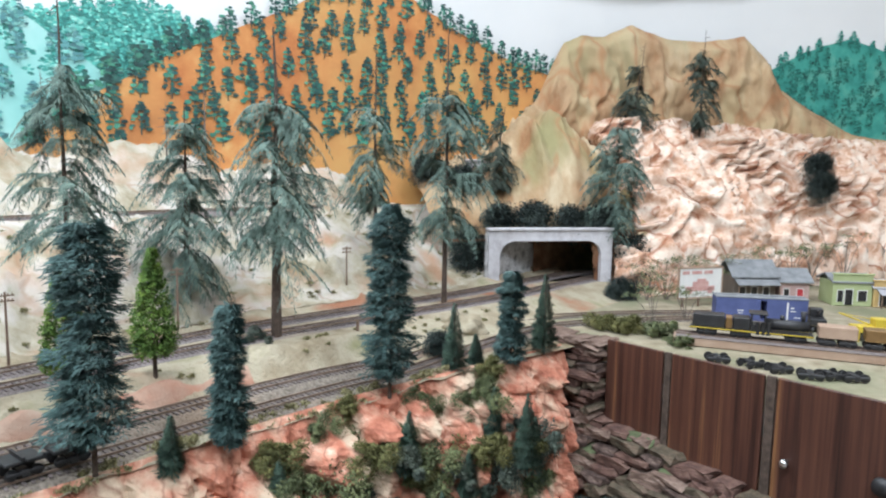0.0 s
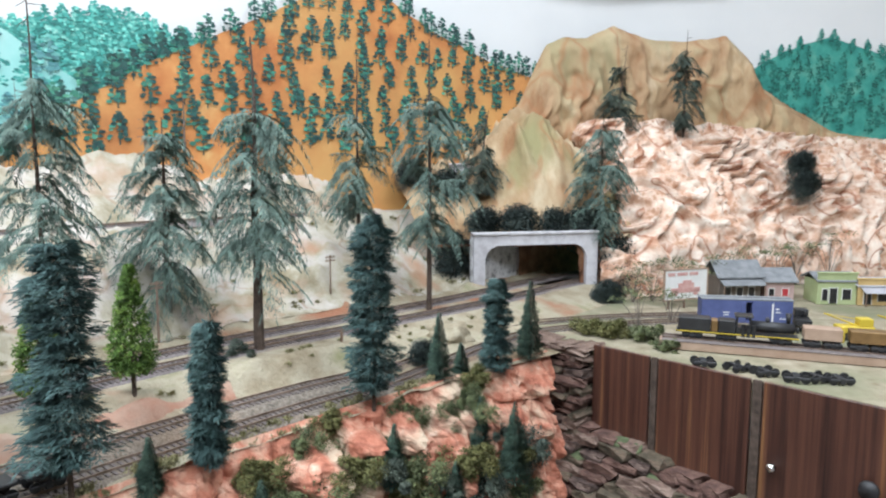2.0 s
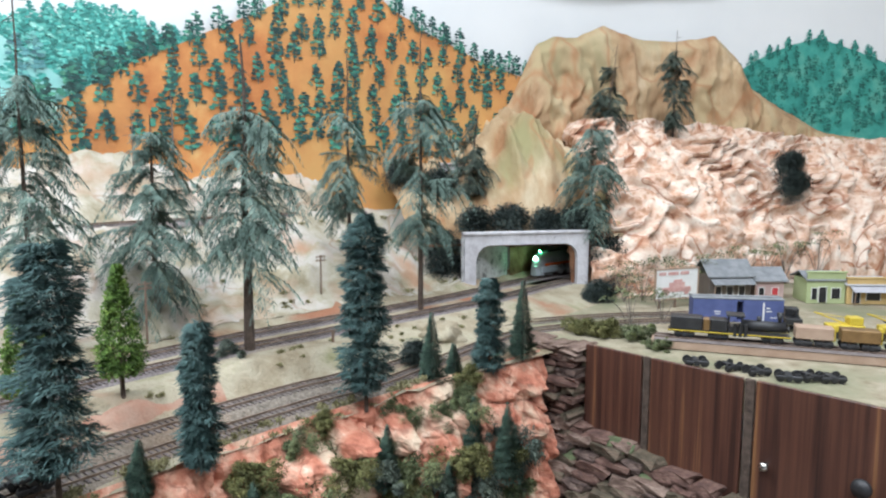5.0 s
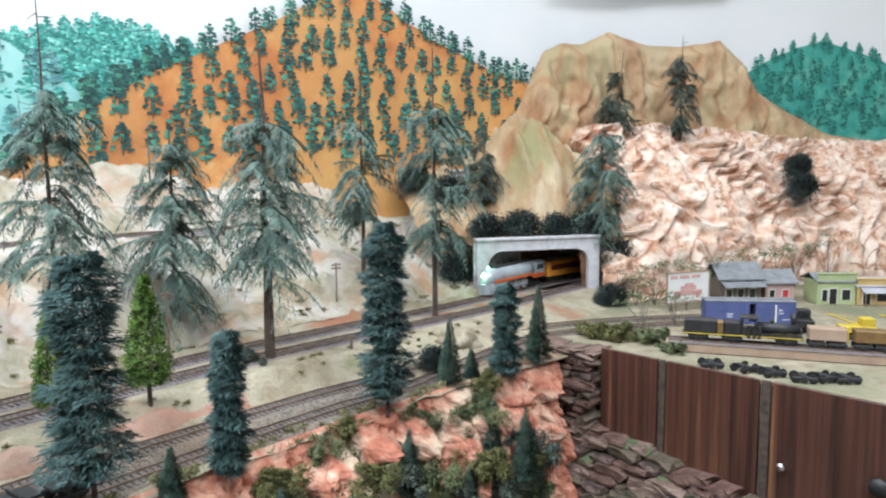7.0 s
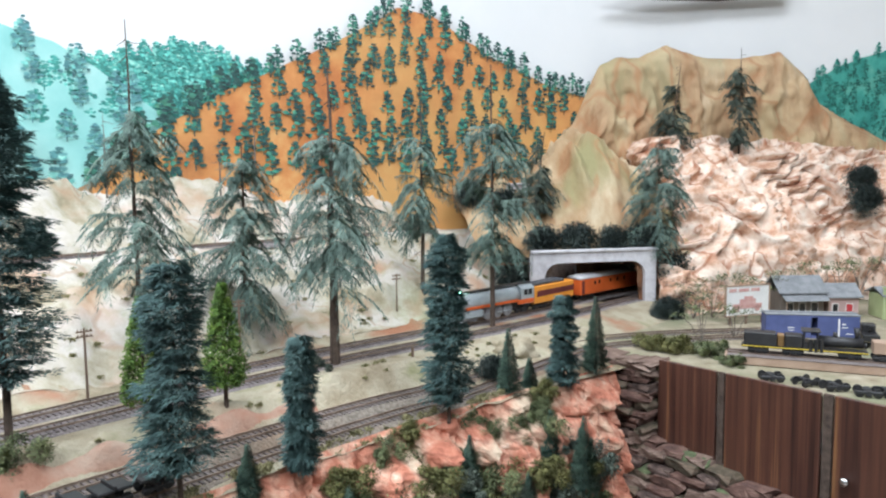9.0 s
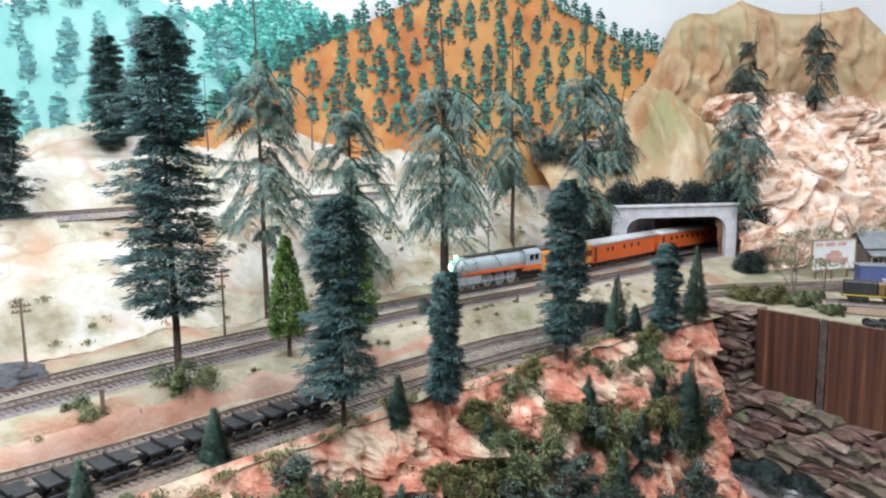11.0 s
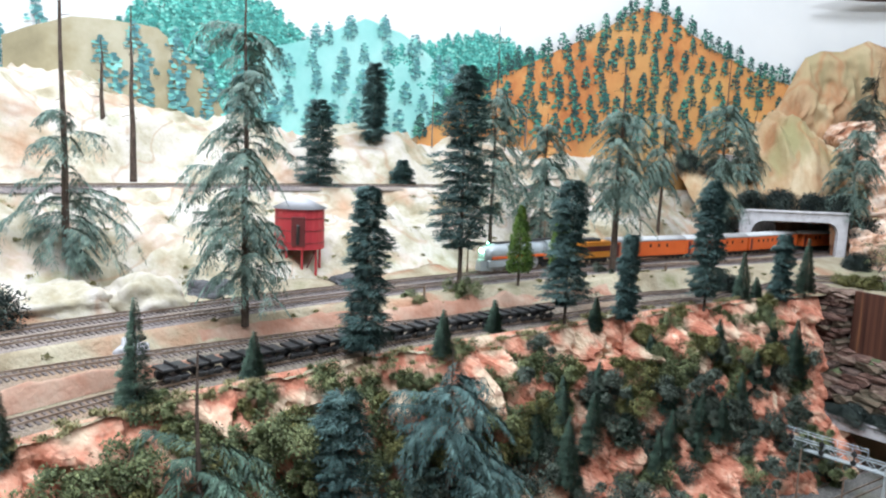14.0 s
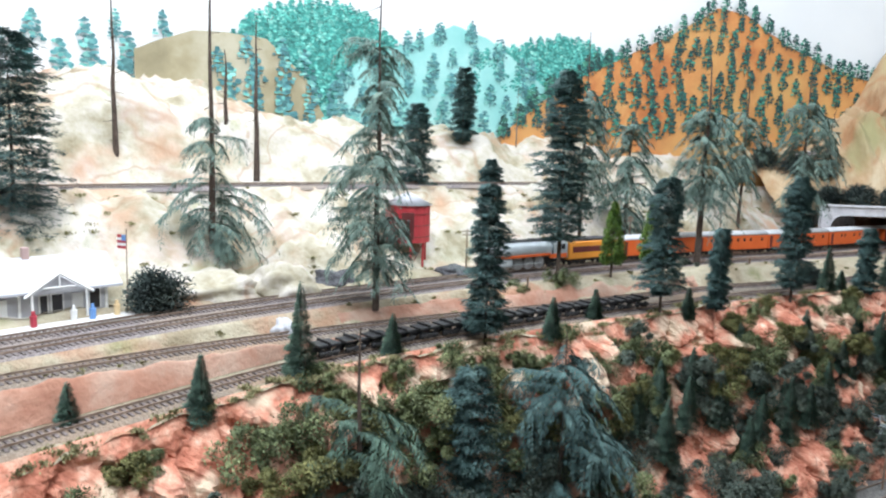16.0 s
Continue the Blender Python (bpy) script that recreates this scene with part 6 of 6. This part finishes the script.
station()
FIGURE = [mat("figure_" + n, [(0.3, c), (0.7, tuple(min(1, v * 1.3) for v in c))], 50, 0.6) for n, c in (("blue", (0.12, 0.25, 0.5)), ("cream", (0.6, 0.45, 0.25)), ("red", (0.35, 0.03, 0.05)), ("white", (0.6, 0.6, 0.58)))]
for k, (a, b) in enumerate(((0.02, -0.035), (0.075, -0.03), (0.12, -0.036), (0.165, -0.03), (0.185, -0.034), (0.215, -0.03))):
    base = pose(-1.062, -0.07, 1.098, 0, 0, 62) @ Vector((a, b, 0))
    bm = bmesh.new()
    rod(bm, (0, 0, 0), (0, 0, 0.013), 0.0034, 0.004, 8)
    rod(bm, (0, 0, 0.013), (0, 0, 0.0185), 0.0024, 0.0016, 8)
    ob = part("figurine", bm, FIGURE[k % 4])
    ob.matrix_basis = pose(*base)
    tagged(ob, "tiny painted model figurine on the platform", "figurine", "figurines on the platform")


def flagpole():
    base = pose(-1.062, -0.07, 1.098, 0, 0, 62) @ Vector((0.232, -0.02, 0))
    ob = empty("flagpole", pose(*base), "thin flagpole with a small red and white striped flag", "flagpole")
    bm = bmesh.new()
    rod(bm, (0, 0, 0), (0.001, 0, 0.105), 0.0008, 0.0006, 6)
    part("pole", bm, POLE, ob)
    for k in range(5):
        bm = bmesh.new()
        box(bm, -0.013, -0.0004, 0.08 + k * 0.0035, 0.0, 0.0004, 0.0835 + k * 0.0035)
        part("stripe", bm, FIGURE[2] if k % 2 == 0 else WHITE, ob)
    bm = bmesh.new()
    box(bm, -0.006, -0.0006, 0.09, 0.0, 0.0006, 0.0975)
    part("canton", bm, FIGURE[0], ob)


flagpole()


def telegraph_pole(x, y, z, h, arms=2, lean=0.0):
    ob = empty("telegraph_pole", pose(x, y, z, 0, lean, 40), "brown wooden telegraph pole with crossarms", "telegraph pole", "telegraph poles")
    bm = bmesh.new()
    rod(bm, (0, 0, -0.004), (0, 0, h), 0.0017, 0.0012, 7)
    part("pole", bm, POLE, ob)
    for k in range(arms):
        bm = bmesh.new()
        box(bm, -0.009, -0.0008, h - 0.005 - k * 0.006, 0.009, 0.0008, h - 0.0035 - k * 0.006)
        for q in (-0.007, -0.003, 0.003, 0.007):
            box(bm, q - 0.0006, -0.0006, h - 0.0035 - k * 0.006, q + 0.0006, 0.0006, h - 0.0015 - k * 0.006)
        part("crossarm", bm, POLE, ob)


for x, y, z, h in ((-0.163, 1.205, 1.1, 0.088), (-0.481, 0.776, 1.1, 0.082), (-0.624, 0.61, 1.1, 0.075), (-0.36, 0.96, 1.105, 0.08)):
    telegraph_pole(x, y, z, h)
for x, y, h in ((-0.06, 1.03, 0.014), (-0.498, 0.53, 0.018), (-0.117, 0.981, 0.015)):
    bm = bmesh.new()
    rod(bm, (0, 0, -0.004), (0, 0, h), 0.002, 0.002, 7)
    box(bm, -0.002, -0.002, h, 0.002, 0.002, h + 0.0015)
    ob = part("marker_post", bm, POLE)
    ob.matrix_basis = pose(x, y, 1.094)
    tagged(ob, "short brown wooden marker post by the track", "post", "trackside posts")


def heap(name, x, y, z, r, h, material, label, cat, seed):
    bm = bmesh.new()
    bmesh.ops.create_icosphere(bm, subdivisions=4, radius=1)
    for v in bm.verts:
        p = v.co
        k = 1 + 0.35 * noise.fractal((p.x * 1.6 + seed, p.y * 1.6, p.z * 1.6), 1.0, 2.0, 4)
        v.co = Vector((p.x * r * k, p.y * r * k, max(p.z, -0.3) * h * k))
    ob = part(name, bm, material, None, "", True)
    ob.matrix_basis = pose(x, y, z, 0, 0, seed * 40)
    return tagged(ob, label, cat, "heaps and boulders")


heap("coal_heap", -0.64, 0.6, 1.098, 0.035, 0.012, COAL, "dark grey heap of coal beside the track", "coal heap", 1)
heap("coal_heap", -0.8, 0.43, 1.098, 0.04, 0.02, COAL, "dark grey heap of coal below the tank", "coal heap", 2)
heap("boulder", -0.9, 0.265, 1.098, 0.06, 0.03, PALE, "pale plaster boulder beside the main line", "boulder", 3)
heap("boulder", -0.83, 0.33, 1.1, 0.05, 0.035, PALE, "pale plaster boulder beside the main line", "boulder", 4)
heap("boulder", 0.03, 1.09, 1.07, 0.04, 0.03, SAND, "sandy mound between main line and siding", "mound", 5)
for x, y, z, sc, kd, text in ((-0.915, 0.15, 1.1, 1.2, 5, "round dark bush beside the station"), (-0.455, 0.592, 1.09, 0.7, 4, "low green bush under the tall spruce"), (-0.52, 0.53, 1.085, 0.5, 4, "low green bush beside the siding"), (-0.25, 0.93, 1.092, 0.6, 1, "low dark bush at the fir's foot"), (0.0, 0.97, 1.07, 0.75, 5, "dark bush on the sandy mound"), (0.35, 1.385, 1.074, 1.0, 5, "dark shrub at the portal's foot"), (0.33, 1.37, 1.074, 0.6, 5, "small dark shrub at the portal's foot"), (0.12, 1.475, 1.2, 1.25, 5, "dark shrub above the portal"), (0.19, 1.49, 1.2, 1.35, 5, "dark shrub above the portal"), (0.262, 1.49, 1.195, 1.3, 5, "dark shrub above the portal"), (0.325, 1.505, 1.185, 1.55, 5, "tall dark shrub beside the portal"), (0.385, 1.49, 1.13, 1.6, 5, "tall dark shrub beside the portal"), (0.405, 1.46, 1.08, 1.3, 5, "dark shrub beside the portal"), (0.06, 1.43, 1.11, 1.2, 5, "tall dark shrub beside the portal"), (0.05, 1.44, 1.16, 1.1, 5, "tall dark shrub beside the portal"), (0.04, 1.56, 1.27, 1.4, 5, "dark shrub by the upper ledge"), (-0.04, 1.56, 1.3, 1.2, 5, "dark shrub by the upper portal"), (0.29, 1.1, 1.073, 0.9, 2, "dry olive scrub on the yard edge"), (0.33, 1.08, 1.073, 0.8, 0, "dry olive scrub on the yard edge"), (0.26, 1.12, 1.073, 0.8, 2, "dry olive scrub on the yard edge"), (0.345, 1.02, 1.073, 0.55, 0, "low olive scrub by the turntable"), (0.865, 1.66, 1.325, 1.1, 5, "dark green shrub growing on the rock face"), (0.87, 1.64, 1.28, 1.1, 5, "dark green shrub growing on the rock face")):
    bush(kd, put(x, y, z, x * 900), sc, text)


def scrub(x, y, z, h, seed):
    """A thin bare shrub with a flat tuft on top."""
    rnd = random.Random(seed)
    ob = empty("scrub_tree", pose(x, y, z), "thin twiggy scrub tree with flat dark tufts", "scrub tree", "scrub by the rock face")
    bm = bmesh.new()
    vs, fs = [], []
    for k in range(7):
        a, rr = rnd.uniform(0, 6.28), rnd.uniform(0.2, 0.6) * h
        tip = Vector((math.cos(a) * rr, math.sin(a) * rr, h * rnd.uniform(0.6, 1)))
        rod(bm, (0, 0, -0.003), tip * 0.5 + Vector((0, 0, h * 0.1)), 0.0008, 0.0006, 5, False)
        rod(bm, tip * 0.5 + Vector((0, 0, h * 0.1)), tip, 0.0006, 0.0003, 5, False)
        for _ in range(46):
            blades(vs, fs, tip + Vector((rnd.gauss(0, 0.008), rnd.gauss(0, 0.008), rnd.gauss(0, 0.0025))), (rnd.uniform(-1, 1), rnd.uniform(-1, 1), rnd.uniform(-0.3, 0.3)), 0.004, 0.0012)
    part("branchwork", bm, GREY_BARK, ob)
    mesh_of("foliage", vs, fs, BUSH, ob)


for k, (x, y, z, h) in enumerate(((0.40, 1.38, 1.073, 0.07), (0.44, 1.39, 1.073, 0.08), (0.49, 1.40, 1.073, 0.09), (0.54, 1.42, 1.073, 0.08), (0.6, 1.46, 1.09, 0.08), (0.68, 1.48, 1.1, 0.08), (0.74, 1.5, 1.1, 0.075), (0.415, 1.2, 1.073, 0.06), (0.345, 1.15, 1.073, 0.075), (0.86, 1.52, 1.1, 0.1), (0.79, 1.52, 1.1, 0.08))):
    scrub(x, y, z, h, k)

# dead poles and firs on the heights
for k, (x, y, z, h, r) in enumerate(((-0.459, 1.384, 1.345, 0.13, 0.0028), (-0.5, 1.3, 1.33, 0.1, 0.002), (-0.66, 1.19, 1.33, 0.14, 0.002))):
    snag(put(x, y, z), h, r, "bare grey dead trunk against the painted hills", 60 + k)
SNAG_TREES = ((0.625, 1.785, 1.41, 0.25, 0.11), (0.45, 1.775, 1.385, 0.24, 0.13))
for k, (x, y, z, h, w) in enumerate(SNAG_TREES):
    fern_fir(put(x, y, z), h, w, "thin dark fir with a bare top on the rock ledge", 70 + k, 0.08, 0.003, 1.3, mat_=DARK_BUSH, crown_top=0.8, lean=(0.0 if k == 0 else 0.12, 0))
fern_fir(put(0.36, 1.5, 1.2), 0.24, 0.17, "grey-green fir above the portal", 75, 0.1, 0.003, 1.5)
fern_fir(put(0.1, 1.55, 1.23), 0.22, 0.12, "dark leaning fir above the portal", 76, 0.25, 0.0045, 1.0, mat_=DARK_BUSH, lean=(0.12, 0))
for k, (x, y, z, h) in enumerate(((-1.204, 0.417, 1.25, 0.31), (-1.018, 0.563, 1.25, 0.28), (-1.12, 0.62, 1.29, 0.2))):
    snag(put(x, y, z), h, 0.006, "tall bare brown trunk on the pale mound", 80 + k, 22, BARK)
spruce(put(-0.804, 0.841, 1.232), 0.17, 0.075, "blue-green spruce beside the upper track", 0.03, seed=90)
spruce(put(-0.68, 1.014, 1.229), 0.06, 0.045, "small leaning blue-green spruce on the upper ledge", 0.03, seed=91, taper=0.3)
heap("concrete_culvert", -0.745, 0.185, 1.078, 0.018, 0.016, GREY_WALL, "small pale concrete culvert wing beside the siding", "culvert", 9)


# weeds on the slope behind the main line, along it and at the cliff foot
WEED = mat("dry_weed", [(0.3, (0.12, 0.11, 0.05)), (0.5, (0.24, 0.22, 0.11)), (0.7, (0.36, 0.33, 0.18))], 40, 0.95, island=0.35)


def weeds(label, n, s0, s1, d0, d1, size, ground):
    vs, fs = [], []
    for k in range(n):
        s, d = rnd.uniform(s0, s1), rnd.uniform(d0, d1)
        x, y = MAIN.at(s, d)
        r = size * rnd.uniform(0.5, 1.2)
        for q in range(70):
            a, g = rnd.uniform(0, 6.28), abs(rnd.gauss(0, 0.5))
            blades(vs, fs, (x + math.cos(a) * g * r, y + math.sin(a) * g * r, ground(s, d) + rnd.uniform(-0.001, 0.3 * r)), (rnd.gauss(0, 0.5), rnd.gauss(0, 0.5), 1), rnd.uniform(0.002, 0.0045), 0.001)
    ob = mesh_of("weeds", vs, fs, WEED, None)
    return tagged(ob, label, "weeds", kind="stuff")


weeds("small dry weed tufts on the plaster slope", 170, 0.7, 2.75, 0.12, 0.33, 0.011, land)
weeds("small weed tufts beside the main line", 70, 0.6, 2.6, -0.08, -0.035, 0.006, land)
weeds("olive grass tufts along the cliff brink", 150, 0.45, 1.4, -0.176, -0.154, 0.009, lambda s, d: land(s, d) + 0.001)
weeds("olive grass tufts along the cliff brink", 150, 1.4, 2.35, -0.208, -0.176, 0.009, lambda s, d: land(s, d) + 0.001)
weeds("low olive tufts at the cliff foot", 60, 1.6, 2.45, -0.335, -0.25, 0.012, lambda s, d: 0.752)


# ---- lower level ----
LOWZ = 0.757
sheet("ballast_lower", np.arange(0.9, 2.62, 0.02), np.linspace(-0.452, -0.318, 10), lambda s, d: (*MAIN.at(s, d - 0.04 * ease(2.3, 2.6, s)), 0.7545 + 0.0015 * bumps(s * 3, d * 3, 0, 20, 3)), mat("dull_ballast", [(0.3, (0.05, 0.05, 0.048)), (0.5, (0.12, 0.118, 0.11)), (0.7, (0.24, 0.23, 0.21))], 240, 0.95, bump=0.9, bump_scale=300, detail=3, second=(12, 0.5, 0.7, (0.13, 0.13, 0.09))), "grey ballast bed of the lower tracks")
for d in (-0.36, -0.412):
    e = (d + 0.386) * 1.0
    ends = [LOWER_PORTAL @ Vector((-e, q, 0)) for q in (0.03, 0.12, 0.22)]
    track("track_lower", [(*MAIN.at(s, d), LOWZ) for s in np.arange(1.0, 2.3, 0.1)] + [(p.x, p.y, LOWZ) for p in ends], "grey ballasted track at the foot of the cliff")


def signal_bridge():
    a, b = Vector((0.056, 0.85, 0.75)), Vector((0.227, 0.735, 0.75))
    ln = (b - a).length
    ob = empty("signal_bridge", pose(a.x, a.y, 0.75, 0, 0, math.degrees(math.atan2(b.y - a.y, b.x - a.x))), "silver lattice signal bridge with black signal heads", "signal bridge")
    for x in (0.0, ln):
        bm = bmesh.new()
        for q in (-0.005, 0.005):
            box(bm, x - 0.0012, q - 0.001, 0, x + 0.0012, q + 0.001, 0.09)
        for k in range(6):
            rod(bm, (x, -0.005, k * 0.014), (x, 0.005, k * 0.014 + 0.014), 0.0005, 0.0005, 4)
        part("leg", bm, SILVER, ob)
    bm = bmesh.new()
    for z in (0.078, 0.094):
        for y in (-0.006, 0.006):
            box(bm, -0.003, y - 0.0008, z, ln + 0.003, y + 0.0008, z + 0.0016)
    part("truss_chord", bm, SILVER, ob)
    bm = bmesh.new()
    n = 14
    for k in range(n):
        x0, x1 = ln * k / n, ln * (k + 1) / n
        z0, z1 = (0.079, 0.095) if k % 2 else (0.095, 0.079)
        for y in (-0.006, 0.006):
            rod(bm, (x0, y, z0), (x1, y, z1), 0.0006, 0.0006, 4)
        rod(bm, (x0, -0.006, 0.079), (x1, 0.006, 0.079), 0.0005, 0.0005, 4)
    part("lattice", bm, SILVER, ob)
    bm = bmesh.new()
    box(bm, 0, -0.006, 0.0785, ln, 0.006, 0.0795)
    part("walkway", bm, SILVER, ob)
    bm = bmesh.new()
    for z in (0.104, 0.109):
        rod(bm, (0.035, 0.006, z), (ln - 0.03, 0.006, z), 0.0005, 0.0005, 4)
    for k in range(7):
        x = 0.035 + k * (ln - 0.065) / 6
        rod(bm, (x, 0.006, 0.095), (x, 0.006, 0.109), 0.0005, 0.0005, 4)
    part("handrail", bm, SILVER, ob)
    for x in (0.06, 0.11, 0.16):
        bm = bmesh.new()
        for z in (0.084, 0.099):
            rod(bm, (x, -0.0095, z), (x, -0.0075, z), 0.0045, 0.0045, 12)
        box(bm, x - 0.0008, -0.008, 0.08, x + 0.0008, -0.0065, 0.106)
        part("signal_head", bm, BLACK, ob, "black round signal head")


signal_bridge()
telegraph_pole(0.0, 0.79, 0.752, 0.13, 0)
telegraph_pole(0.1, 0.74, 0.752, 0.1, 0)
telegraph_pole(0.17, 0.745, 0.752, 0.06, 1)
ORANGE_WOOD = mat("orange_stained_wood", [(0.3, (0.3, 0.1, 0.025)), (0.7, (0.5, 0.2, 0.06))], 30, 0.45, stretch=(1.6, 1.6, 0.1))
bm = bmesh.new()
edge = Matrix(((0.62, -0.785, 0, 0.352), (0.785, 0.62, 0, 0.835), (0, 0, 1, 0), (0, 0, 0, 1)))
box(bm, -0.5, -0.014, 0.4, 0.0, 0.0, 0.762, 0.0, edge)
tagged(part("fascia_lower", bm, ORANGE_WOOD), "orange-stained wood board edging the lower deck", kind="structure")
bm = bmesh.new()
box(bm, 0.11, 0.004, -0.4, 0.8, 0.016, 0.09, 0.0, LOWER_PORTAL)
tagged(part("panel_lower", bm, ORANGE_WOOD), "orange-stained wood panel below the stone bank", kind="structure")
for k in range(9):
    p = LOWER_PORTAL @ Vector((-0.075 + k * 0.021, 0.006 + 0.006 * (k % 2), 0.105))
    bush(5, put(p.x, p.y, p.z, k * 70), 0.5 + 0.12 * (k % 3), "dark teal bush above the lower portal")

# ---- dark board hung high before the backdrop ----
hull("wood_valance", [(0.305, [(1.775, 1.789), (1.782, 1.789), (1.782, 1.794), (1.775, 1.794)]), (0.44, [(1.83, 1.789), (1.837, 1.789), (1.837, 1.83), (1.83, 1.83)]), (0.6, [(1.89, 1.797), (1.897, 1.797), (1.897, 1.84), (1.89, 1.84)]), (0.8, [(1.93, 1.815), (1.937, 1.815), (1.937, 1.85), (1.93, 1.85)])], mat("dark_stained_board", [(0.3, (0.02, 0.008, 0.006)), (0.7, (0.06, 0.022, 0.016))], 30, 0.5, stretch=(0.2, 2, 2)), None)
tagged(bpy.data.objects["wood_valance"], "dark stained wooden valance board high on the backdrop", kind="structure")

motions()
